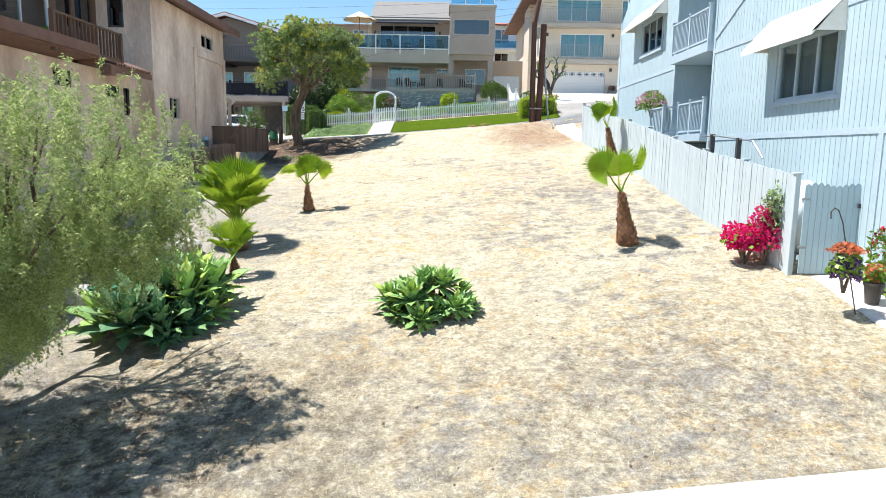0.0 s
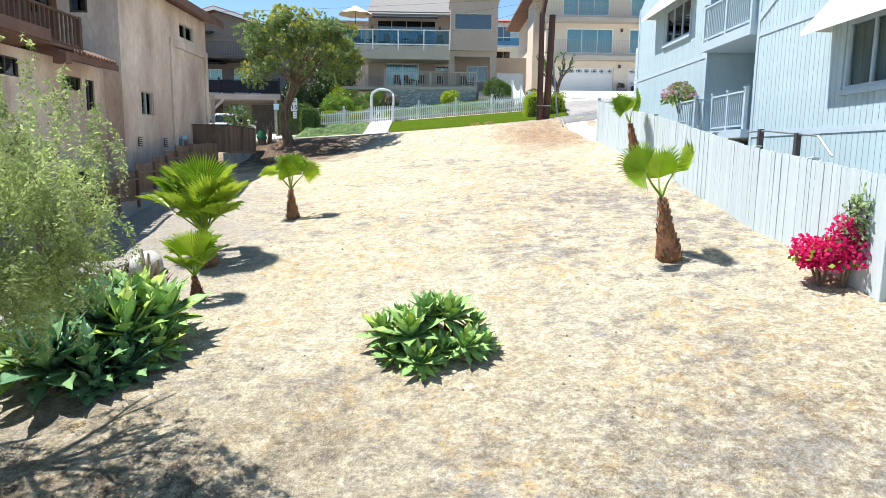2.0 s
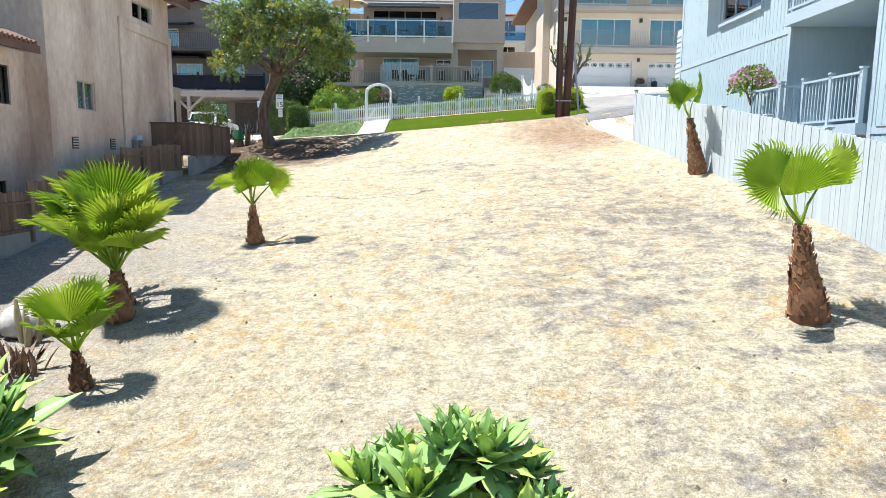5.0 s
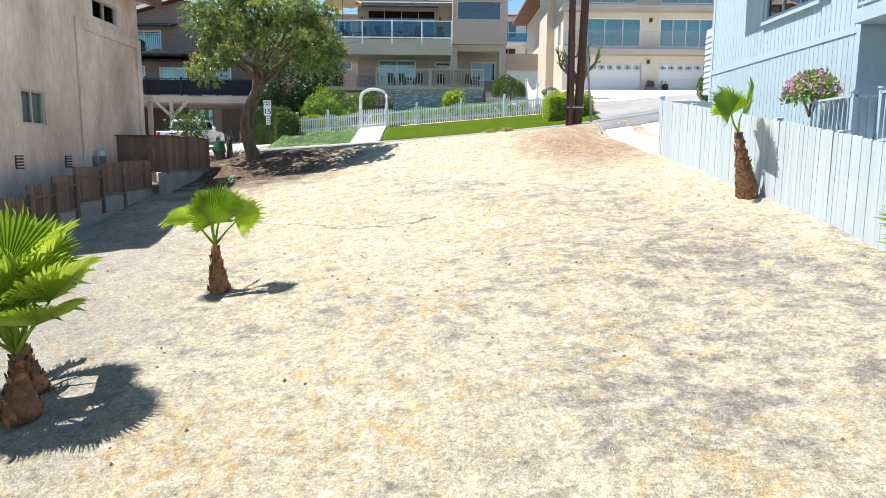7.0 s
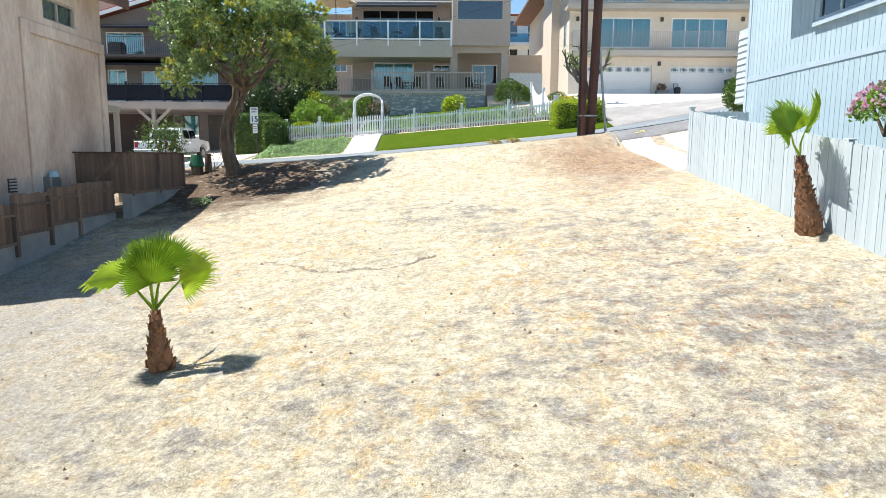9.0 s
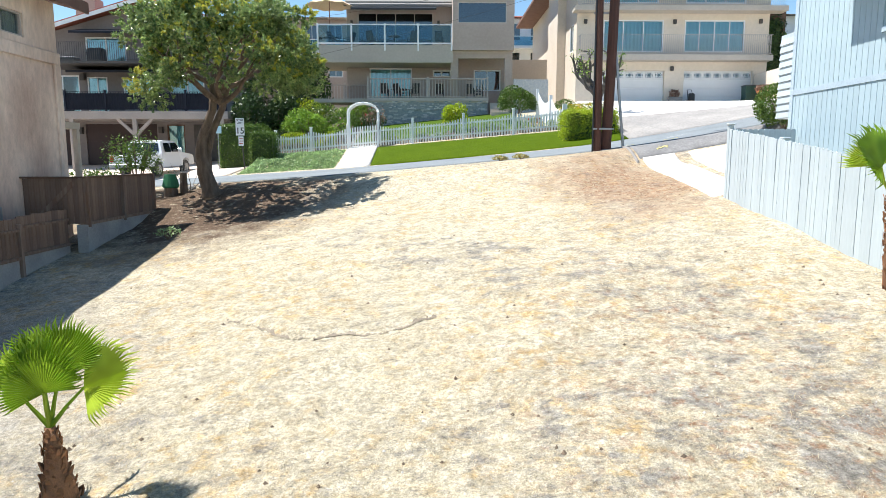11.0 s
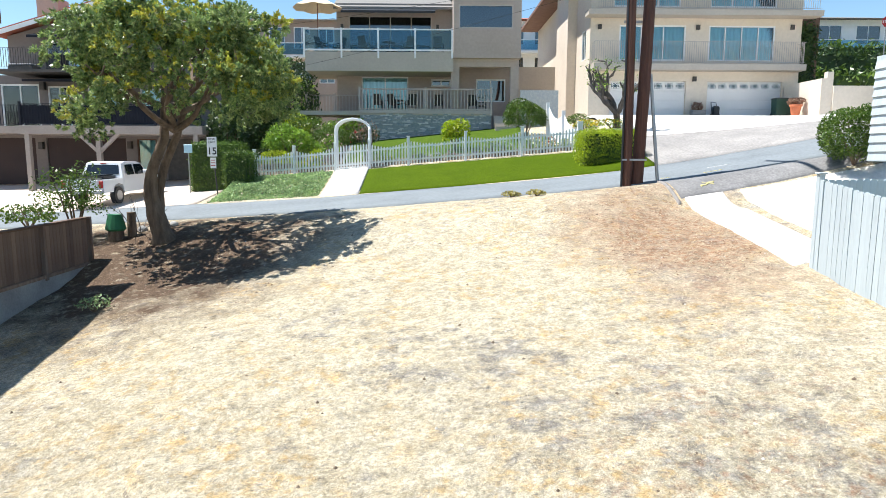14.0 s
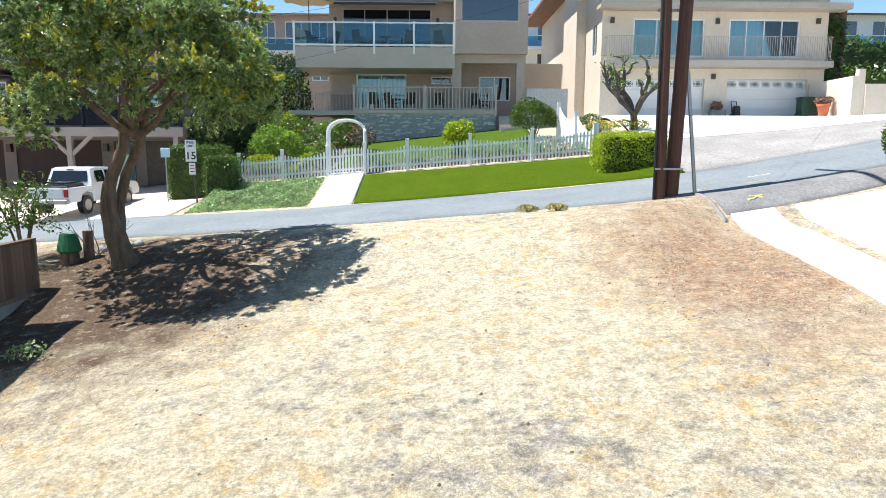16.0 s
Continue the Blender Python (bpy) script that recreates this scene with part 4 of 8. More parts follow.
# eaves: boards, soffit and a lip of brown tile
bm = bmesh.new()
prism(bm, [(lx + 0.65, 26.9, 9.62), (lx + 0.65, 26.9, 9.9), (-20, 26.9, 12.6), (-20, 26.9, 12.3)], (0, 10.3, 0))
part("roof", bm, M["brown_trim"], stucco)
part("wall", box(bmesh.new(), -20, 8, 6.35, -13.4, 8.25, 10.3), M["stucco"], stucco)
part("upper_roof", boxes((-20.2, 7.9, 10.3, -13.1, 27.6, 10.5)), M["brown_trim"], stucco)
part("fascia", boxes((lx + 0.65, 26.85, 9.58, lx + 0.72, 37.25, 9.92)), M["brown_trim"], stucco)
bm = bmesh.new()
prism(bm, [(-10.75, 23.3, 6.2), (-10.75, 23.3, 6.42), (-11.7, 23.3, 6.8), (-11.7, 23.3, 6.4)], (0, 3.7, 0))
prism(bm, [(-10.6, 6.5, 6.55), (-10.6, 6.5, 6.88), (-11.8, 6.5, 6.9), (-11.8, 6.5, 6.35)], (0, 16.2, 0))
part("lower_eave", bm, M["brown_trim"], stucco, "brown painted fascia with a tile lip")
for k in range(14):
    part("eave_tile", tube(bmesh.new(), [(-10.7, 24.1 + 0.2 * k, 6.46), (-11.7, 24.1 + 0.2 * k, 6.84)], 0.07, 6), M["brown_trim"], stucco)
part("beam_end", boxes((-10.9, 23.2, 6.0, -10.5, 23.5, 6.34)), M["brown_trim"], stucco)
for w in (LW1, LW2):
    window_y(stucco, w[0], w[1], w[2], w[3], lx - 0.08, 1, M["taupe"], M["glass_clear"], 2, M["blinds"], 0.05)
for w in NW:
    window_y(stucco, w[0], w[1], w[2], w[3], -11.68, 1, M["iron"], M["pane_dark"], 2, None, 0.04)
window_x(stucco, *FW[0], 27.65, M["iron"], M["pane_dark"], 1)
part("balcony_floor", boxes((-13.15, 8.3, 6.5, -10.75, 24.6, 6.6)), M["brown_trim"], stucco)
railing(stucco, (-10.85, 20.5), (-10.85, 24.65), 6.55, 7.6, 0.22, M["dark_wood"], 0.06, 0.06, name="baluster")
for y0 in (20.4, 24.6):
    part("corner_post", boxes((-10.92, y0, 6.4, -10.78, y0 + 0.14, 7.62)), M["dark_wood"], stucco)
for y0 in (28.65, 31.05):
    v = part("foundation_vent", boxes((lx + 0.001, y0, 3.58, lx + 0.03, y0 + 0.34, 3.95)), M["iron"], stucco)
    for k in range(4):
        part("slat", boxes((lx + 0.03, y0 + 0.02, 3.62 + 0.085 * k, lx + 0.05, y0 + 0.32, 3.66 + 0.085 * k)), M["stucco"], v)
part("meter_box", bevel(boxes((lx, 32.6, 3.3, lx + 0.25, 33.1, 3.95)), 0.02), M["metal"], stucco, "grey utility meter box")
part("meter", lathe(bmesh.new(), [(0.12, 0), (0.12, 0.12), (0.08, 0.17)], 14, (lx + 0.2, 32.85, 3.95)), M["sign_blue"], stucco)
part("pipe", tube(bmesh.new(), [(lx + 0.05, 32.5, 2.6), (lx + 0.05, 32.5, 4.4)], 0.03, 6), M["stucco"], stucco)
part("porch_beam", boxes((lx - 0.3, 36.6, 6.1, lx + 0.1, 37.4, 6.3), (lx - 0.05, 37.2, 2.9, lx + 0.1, 37.35, 6.1)), M["stucco_slab"], stucco)
planter = thing("pot_plant", "green potted plant on a balcony", "plant", (-12.4, 23.0, 6.6))
part("pot", lathe(bmesh.new(), [(0.14, 0), (0.2, 0.35), (0.17, 0.34)], 14, (-12.4, 23.0, 6.6)), M["terracotta"], planter)
rng = np.random.default_rng(5)
new_leaf = new("leaves", leaf_cloud("leaves", rng, shell(rng, 260, (0, 0, 0.6), (0.3, 0.3, 0.35)), 0.08, M["bush"]))
new_leaf.parent = planter

# ---- the cream garage house ----
gy0 = 60.5
gh = thing("garage_house", "three-storey cream stucco house over two white garage doors", "house", (16.2, 66, 8.5))
G1, G2 = (11.18, 15.78, 8.79, 11.0), (17.08, 21.68, 8.79, 11.0)
W1, W2 = (11.6, 15.6, 12.2, 14.25), (17.0, 21.0, 12.2, 14.25)
U1, U2 = (11.2, 15.2, 15.3, 17.2), (17.0, 21.0, 15.3, 17.2)
part("wall", wall_x(bmesh.new(), 9.85, 22.6, 7.0, 18.0, gy0, gy0 + 0.25, [G1, G2, W1, W2, U1, U2]), M["stucco_cream"], gh)
SW = [(61.5, 62.6, 12.4, 14.2), (69.3, 70.3, 15.2, 16.2), (70.2, 71.2, 12.3, 13.2), (65.2, 66.2, 15.2, 16.4)]
part("wall", wall_y(bmesh.new(), gy0 + 0.25, 80, 6.5, 18.0, 9.85, 10.1, SW), M["stucco_cream"], gh)
part("wall", box(bmesh.new(), 22.35, gy0 + 0.25, 7, 22.6, 80, 18), M["stucco_cream"], gh)
part("wall", wall_x(bmesh.new(), 10.1, 22.35, 8, 18, 79.75, 80), M["stucco_cream"], gh)
part("wall", box(bmesh.new(), 10.1, gy0 + 0.25, 11.6, 22.35, 79.7, 11.8), M["stucco_cream"], gh)
part("pier", boxes((9.25, 64.2, 6.5, 9.85, 68.0, 18.0)), M["stucco_cream"], gh)
for g in (G1, G2):
    d = part("garage_door", boxes((g[0], gy0 + 0.18, g[2], g[1], gy0 + 0.22, g[3])), M["door_white"], gh, "white panelled overhead garage door")
    for k in range(4):
        part("panel", bevel(boxes((g[0] + 0.03, gy0 + 0.15, g[2] + 0.02 + 0.545 * k, g[1] - 0.03, gy0 + 0.18, g[2] + 0.535 + 0.545 * k)), 0.012), M["door_white"], d)
    for k in range(7):
        c = g[0] + (g[1] - g[0]) * (k + 0.5) / 7
        z = g[3] - 0.27
        part("pane", boxes((c - 0.24, gy0 + 0.135, z - 0.16, c + 0.24, gy0 + 0.145, z + 0.16)), M["pane_dark"], d).visible_shadow = False
        bm = bmesh.new()
        for s in (-1, 1):
            for r in (-1, 1):
                prism(bm, [(c + 0.2 * s, gy0 + 0.12, z), (c + 0.16 * s, gy0 + 0.12, z), (c, gy0 + 0.12, z + 0.12 * r), (c, gy0 + 0.12, z + 0.16 * r)], (0, 0.012, 0))
        lathe_ring = [(c + 0.24 * math.cos(a), gy0 + 0.125, z + 0.16 * math.sin(a)) for a in (0.7, 2.4, 3.9, 5.5)]
        for p in lathe_ring:
            box(bm, p[0] - 0.05, gy0 + 0.118, p[2] - 0.04, p[0] + 0.05, gy0 + 0.132, p[2] + 0.04)
        part("grille", bm, M["white"], d)
for w in (W1, W2, U1, U2):
    window_x(gh, *w, gy0 + 0.05, M["white"], M["glass"], 4 if w is W2 else 3, M["curtain"])
for w in SW:
    window_y(gh, w[0], w[1], w[2], w[3], 9.88, -1, M["white"], M["pane_dark"], 2, None, 0.06)
part("balcony_slab", boxes((9.9, 59.6, 11.56, 22.55, gy0, 11.92)), M["stucco_slab"], gh)
railing(gh, (9.95, 59.68), (22.5, 59.68), 11.92, 13.2, 0.13, M["taupe"], 0.018, 0.02, name="bar")
railing(gh, (9.98, 59.7), (9.98, gy0), 11.92, 13.2, 0.13, M["taupe"], 0.018, 0.02, name="bar")
railing(gh, (22.48, 59.7), (22.48, gy0), 11.92, 13.2, 0.13, M["taupe"], 0.018, 0.02, name="bar")
part("upper_slab", boxes((9.5, 59.5, 14.66, 23.3, gy0, 14.98)), M["stucco_slab"], gh)
railing(gh, (9.95, 59.6), (23.2, 59.6), 14.98, 16.2, 0.13, M["taupe"], 0.018, 0.02, name="bar")
bm = bmesh.new()
prism(bm, [(8.9, 59.2, 17.7), (8.9, 59.2, 17.95), (16.2, 59.2, 20.0), (23.5, 59.2, 17.95), (23.5, 59.2, 17.7)], (0, 21.5, 0))
part("roof", bm, M["stucco_slab"], gh)
part("rafter_eave", boxes((8.3, 59.3, 17.5, 9.85, 80.4, 17.7)), M["brown_trim"], gh)
for x, z in ((10.4, 14.15), (16.3, 14.15), (22.0, 14.2), (16.25, 11.15)):
    part("wall_lantern", boxes((x - 0.1, gy0 - 0.14, z - 0.16, x + 0.1, gy0 - 0.001, z + 0.12)), M["iron"], gh)
part("side_wall", boxes((22.6, gy0 + 0.6, 8.4, 24.0, gy0 + 0.8, 15.0)), M["dark_wood"], gh)
# clutter on the driveway
for x, lab in ((16.42, "planter box"),):
    p = thing("planter_box", "grey wooden planter box with red flowers", "planter", (x, 60.1, 8.82))
    part("tub", bevel(boxes((x - 0.42, 59.85, 8.82, x + 0.42, 60.3, 9.25)), 0.02), M["grey_wood"], p)
    rng = np.random.default_rng(8)
    o = new("leaves", leaf_cloud("leaves", rng, shell(rng, 300, (0, 0, 0.62), (0.45, 0.25, 0.28)), 0.08, M["aloe"]))
    o.parent = p
ht = thing("hand_truck", "black two-wheeled hand truck leaning by the garage", "hand truck", (17.5, 60.2, 8.82))
part("frame", tube(bmesh.new(), [(17.3, 60.1, 8.95), (17.32, 60.4, 9.75), (17.62, 60.4, 9.75), (17.65, 60.1, 8.95)], 0.025, 6), M["black"], ht)
part("bag", bevel(boxes((17.3, 59.95, 8.9, 17.7, 60.2, 9.5)), 0.06, 2), M["black"], ht)
for x in (17.25, 17.72):
    part("wheel", tube(bmesh.new(), [(x - 0.03, 60.15, 8.94), (x + 0.03, 60.15, 8.94)], 0.12, 12), M["black"], ht)
for x, y in ((20.75, 59.0), (21.4, 59.2)):
    b = thing("waste_bin", "dark green wheeled waste bin with a hinged lid", "bin", (x, y, gz(x, y) + 0.05), "bins by the garage wall")
    z = gz(x, y) + 0.05
    bm = bmesh.new()
    prism(bm, [(x - 0.26, y - 0.28, z + 0.1), (x + 0.26, y - 0.28, z + 0.1), (x + 0.32, y - 0.34, z + 1.0), (x - 0.32, y - 0.34, z + 1.0)], (0, 0.62, 0))
    part("body", bm, M["bin_green"], b)
    part("lid", bevel(boxes((x - 0.35, y - 0.38, z + 1.0, x + 0.35, y + 0.34, z + 1.07)), 0.02), M["black"], b, "black lid")
    for s in (-0.27, 0.27):
        part("wheel", tube(bmesh.new(), [(x + s - 0.03, y + 0.3, z + 0.11), (x + s + 0.03, y + 0.3, z + 0.11)], 0.11, 12), M["black"], b)
pz = gz(21.2, 58.0) + 0.05
pot = thing("flower_pot", "large terracotta pot of reddish leaves", "plant pot", (21.2, 58.0, pz))
part("pot", lathe(bmesh.new(), [(0.21, 0), (0.3, 0.5), (0.35, 0.52), (0.35, 0.62), (0.28, 0.6)], 20, (21.2, 58.0, pz)), M["terracotta"], pot)
rng = np.random.default_rng(9)
o = new("leaves", leaf_cloud("leaves", rng, shell(rng, 420, (0, 0, 0.8), (0.48, 0.42, 0.28)), 0.08, M["aloe"]))
o.parent = pot
bm = boxes((21.75, 56.6, 7.5, 22.05, 60.4, 10.75), (22.05, 56.6, 7.5, 22.4, 56.9, 11.1), (22.4, 56.5, 7.5, 44, 56.8, 10.35))
solo("retaining_wall", bm, M["stucco_cream"], "stepped cream stucco wall beside the driveway", "wall", kind="structure")

# ---- the taupe house with the glass balcony ----
hy = 60.2
ch = thing("balcony_house", "taupe stucco house with glass balcony and covered patio", "house", (0, 66, 8))
BW = (1.97, 5.2, 13.94, 15.3)
part("wall", wall_x(bmesh.new(), 1.67, 5.68, 12.25, 16.35, hy, hy + 0.25, [BW]), M["stucco_taupe"], ch)
part("wall", box(bmesh.new(), 5.43, hy + 0.25, 12.25, 5.68, 75, 16.35), M["stucco_taupe"], ch)
part("wall", box(bmesh.new(), 1.67, hy + 0.25, 12.25, 1.92, 63, 16.35), M["stucco_taupe"], ch)
part("wall", box(bmesh.new(), 1.67, hy + 0.25, 12.25, 5.43, 75, 12.4), M["stucco_taupe"], ch)
UD = (-4.85, 0.4, 12.6, 15.2)
part("wall", wall_x(bmesh.new(), -5.6, 1.67, 12.4, 15.7, 63.0, 63.25, [UD]), M["stucco_taupe"], ch)
LD, LS, LR = (-4.05, -1.1, 9.2, 11.43), (0.35, 1.6, 10.85, 11.3), (3.2, 5.08, 9.9, 11.32)
part("wall", wall_x(bmesh.new(), -5.6, 5.68, 7.5, 12.25, 62.8, 63.0, [LD, LS, LR]), M["stucco_taupe"], ch)
part("wall", box(bmesh.new(), 5.43, 63.0, 7.5, 5.68, 75, 12.25), M["stucco_taupe"], ch)
part("wall", box(bmesh.new(), -5.6, 63.25, 7.5, -5.35, 75, 15.7), M["stucco_taupe"], ch)
part("wall", wall_x(bmesh.new(), -5.35, 5.43, 8, 16.35, 74.75, 75), M["stucco_taupe"], ch)
part("balcony_slab", boxes((-7.1, hy, 11.45, 1.665, 64.5, 12.56)), M["stucco_slab"], ch, "sand-coloured balcony slab")
for x, z in ((1.54, 9.2), (5.12, 7.4)):
    part("column", boxes((x, hy + 0.3, z, x + 0.5, hy + 0.75, 12.25)), M["stucco_taupe"], ch)
part("beam", boxes((2.04, hy + 0.32, 11.78, 5.12, hy + 0.7, 12.25)), M["stucco_taupe"], ch)
part("patio_floor", boxes((-7.6, 60.45, 8.9, 4.05, 62.8, 9.15)), M["stucco_slab"], ch)
window_x(ch, *BW, hy + 0.05, M["taupe"], M["pane_dark"], 1)
window_x(ch, *UD, 63.05, M["taupe"], M["pane_dark"], 4)
window_x(ch, *LD, 62.85, M["white"], M["glass"], 2, M["curtain"])
window_x(ch, *LS, 62.85, M["white"], M["pane_dark"], 2)
window_x(ch, *LR, 62.85, M["white"], M["pane_dark"], 2, M["curtain"])
bm = boxes((-5.6, 62.6, 15.7, 1.7, 75, 15.85))
prism(bm, [(-5.7, 62.3, 15.45), (-5.7, 62.3, 15.6), (-5.7, 68, 18.4), (-5.7, 68, 18.2)], (7.4, 0, 0))
part("roof", bm, M["roof_grey"], ch, "grey shingled slope over the balcony")
part("awning", prism(bmesh.new(), [(-5.1, 61.2, 15.0), (-5.1, 61.2, 15.14), (-5.1, 62.98, 15.62), (-5.1, 62.98, 15.55)], (5.7, 0, 0)), M["black"], ch, "dark retractable awning")
part("terrace_roof", boxes((1.55, hy - 0.1, 16.35, 5.8, 75, 16.5)), M["stucco_slab"], ch)
for k, x in enumerate((-7.15, -4.95, -2.78, -0.6, 1.58)):
    part("balcony_post", boxes((x - 0.05, hy - 0.06, 12.2, x + 0.05, hy + 0.04, 13.92)), M["white"], ch)
    if k < 4:
        w = (2.2, 2.17, 2.18, 2.18)[k]
        part("balcony_pane", boxes((x + 0.06, hy - 0.02, 12.72, x + w - 0.06, hy, 13.8)), M["glass_blue"], ch).visible_shadow = False
part("balcony_rail", boxes((-7.15, hy - 0.05, 13.81, 1.6, hy + 0.03, 13.88), (-7.15, hy - 0.05, 12.62, 1.6, hy + 0.03, 12.71)), M["white"], ch)
part("side_pane", boxes((-7.13, hy + 0.06, 12.72, -7.11, 63.6, 13.8)), M["glass_blue"], ch).visible_shadow = False
for x in (1.7, 3.0, 4.3, 5.6):
    part("roof_post", boxes((x - 0.04, hy - 0.02, 16.5, x + 0.04, hy + 0.06, 17.5)), M["white"], ch)
part("roof_pane", boxes((1.75, hy, 16.6, 5.55, hy + 0.02, 17.4)), M["glass_blue"], ch).visible_shadow = False
for x in (-5.25, 0.75):
    part("wall_lantern", boxes((x - 0.08, 62.85, 14.3, x + 0.08, 62.999, 14.65)), M["iron"], ch)
railing(ch, (-3.95, 60.42), (3.98, 60.42), 9.15, 10.47, 0.2, M["taupe"], 0.055, 0.06, 3.95)
railing(ch, (-7.5, 62.5), (-4.0, 62.5), 9.12, 10.28, 0.2, M["taupe"], 0.055, 0.06, 1.8)
part("deck_fascia", boxes((-4.0, 60.38, 9.0, 4.05, 60.46, 9.2)), M["taupe"], ch)
part("stone_wall", boxes((-3.95, 60.5, 6.8, 4.0, 60.7, 9.0)), M["stone_a"], ch)
# stacked stone face, many narrow courses
rng = np.random.default_rng(21)
for nm, mt, odd in (("stone_facing", M["stone_a"], 0), ("light_stone_facing", M["stone_b"], 1)):
    bm = bmesh.new()
    rs = np.random.default_rng(31)
    for c in range(26):
        x, z = -3.95, 7.0 + c * 0.077
        while x < 3.95:
            w = rs.uniform(0.12, 0.42)
            if (rs.random() < 0.36) == bool(odd):
                d = rs.uniform(0.02, 0.09)
                box(bm, x, 60.5 - d, z, min(x + w, 4.0) - 0.008, 60.51, z + 0.069)
            x += w
    part(nm, bm, mt, ch, kind="stuff")
for k in range(7):
    part("stair_tread", boxes((4.15, 58.6 + 0.3 * k, 7.0, 5.4, 58.95 + 0.3 * k, 7.55 + 0.22 * k)), M["stucco_slab"], ch)
part("low_stone_wall", boxes((5.7, 60.3, 7.2, 8.0, 60.6, 10.4)), M["stone_b"], ch)

# patio furniture on the balcony and the deck
def patio_chair(x, y, z, rz, material, group):
    c = thing("patio_chair", "patio chair with tubular frame and sling seat", "chair", (0, 0, 0), group)
    part("seat", bevel(boxes((-0.26, -0.26, 0.4, 0.26, 0.26, 0.46)), 0.02), material, c)
    part("backrest", prism(bmesh.new(), [(-0.26, 0.24, 0.46), (0.26, 0.24, 0.46), (0.24, 0.42, 1.02), (-0.24, 0.42, 1.02)], (0, 0.04, 0)), material, c)
    for a in (-0.26, 0.26):
        part("arm", boxes((a - 0.025, -0.26, 0.62, a + 0.025, 0.28, 0.66)), material, c)
        for b in (-0.24, 0.24):
            part("leg", boxes((a - 0.02, b - 0.02, 0, a + 0.02, b + 0.02, 0.62)), material, c)
    c.matrix_basis = pose(x, y, z, 0, 0, rz)
    return c


def patio_table(x, y, z, r, material, group):
    c = thing("patio_table", "round patio table with dark top", "table", (0, 0, 0), group)
    part("top", lathe(bmesh.new(), [(r - 0.03, 0.7), (r, 0.72), (r, 0.74), (r - 0.02, 0.75)], 20), material, c)
    part("stem", tube(bmesh.new(), [(0, 0, 0.04), (0, 0, 0.7)], 0.04, 8), material, c)
    part("foot", lathe(bmesh.new(), [(r * 0.6, 0), (r * 0.55, 0.03), (0.05, 0.06)], 16), material, c)
    c.matrix_basis = pose(x, y, z)
    return c


first = patio_chair(-3.7, 61.2, 12.56, 160, M["iron"], "chairs on the glass balcony")
for x, y, r in ((-6.2, 61.0, 60), (-5.3, 61.6, 250), (-1.0, 61.2, 200), (0.8, 61.3, 170)):
    copy_thing(first, pose(x, y, 12.56, 0, 0, r))
patio_table(-6.6, 61.9, 12.56, 0.5, M["iron"], "balcony tables")
patio_table(-2.2, 61.3, 12.56, 0.4, M["iron"], "balcony tables")
for x, y, r in ((-2.9, 61.0, 180), (-1.9, 61.1, 150), (-0.9, 61.0, 200), (0.8, 61.3, 180), (2.9, 61.3, 170), (3.5, 61.8, 90)):
    copy_thing(first, pose(x, y, 9.15, 0, 0, r))
patio_table(-1.9, 61.8, 9.15, 0.6, M["iron"], "deck tables")
um = thing("patio_umbrella", "open tan canvas patio umbrella on the balcony", "umbrella", (-6.6, 61.9, 12.56))
part("pole", tube(bmesh.new(), [(-6.6, 61.9, 12.6), (-6.6, 61.9, 16.2)], 0.03, 8), M["brown_trim"], um)
bm = bmesh.new()
tip = bm.verts.new((-6.6, 61.9, 16.15))
ring = [bm.verts.new((-6.6 + 1.5 * math.cos(a), 61.9 + 1.5 * math.sin(a), 15.42 - 0.08 * (k % 2))) for k, a in ((k, math.pi * k / 8) for k in range(16))]
for k in range(16):
    bm.faces.new((tip, ring[k], ring[(k + 1) % 16]))
o = part("canopy", bm, M["canvas"], um)
o.modifiers.new("thickness", "SOLIDIFY").thickness = 0.015

# ---- the grey house with the dark deck ----
dh = thing("deck_house", "grey stucco hillside house with dark deck railing", "house", (-19, 64, 4.6))
D1, D2, DD = (-25.7, -22.85, 4.6, 7.43), (-22.2, -17.6, 4.6, 7.43), (-16.95, -15.8, 4.8, 7.4)
MW = [(-24.6, -22.4, 8.0, 10.5), (-21.9, -20.6, 8.0, 10.4), (-16.6, -14.4, 8.3, 10.3), (-19.6, -17.6, 8.3, 10.3)]
part("wall", wall_x(bmesh.new(), -30, -11.9, 3.5, 8.0, 59.5, 59.75, [D1, D2, DD]), M["stucco_grey"], dh)
part("wall", wall_x(bmesh.new(), -30, -11.9, 8.0, 11.0, 59.5, 59.75, [(a, b, c, d) for a, b, c, d in MW]), M["stucco_grey"], dh)
UW = (-22.2, -19.6, 11.15, 13.0)
part("wall", wall_x(bmesh.new(), -24.4, -13.5, 11.0, 13.3, 60.2, 60.45, [UW]), M["stucco_grey"], dh)
part("wall", prism(bmesh.new(), [(-24.4, 60.2, 13.3), (-18.1, 60.2, 15.1), (-13.5, 60.2, 13.8), (-13.5, 60.2, 13.3)], (0, 0.25, 0)), M["stucco_grey"], dh)
part("wall", box(bmesh.new(), -12.15, 59.75, 3.5, -11.9, 72, 11.0), M["stucco_grey"], dh)
part("wall", box(bmesh.new(), -13.75, 60.45, 11.0, -13.5, 72, 13.4), M["stucco_grey"], dh)
part("wall", box(bmesh.new(), -24.4, 60.45, 11.0, -24.15, 72, 13.4), M["stucco_grey"], dh)
part("wall", box(bmesh.new(), -30, 59.75, 10.85, -11.9, 72, 11.0), M["stucco_grey"], dh)
part("wall", box(bmesh.new(), -30.2, 59.5, 3.5, -30, 72, 11), M["stucco_grey"], dh)
part("wall", wall_x(bmesh.new(), -30, -11.9, 3.5, 13, 71.8, 72), M["stucco_grey"], dh)
bm = bmesh.new()
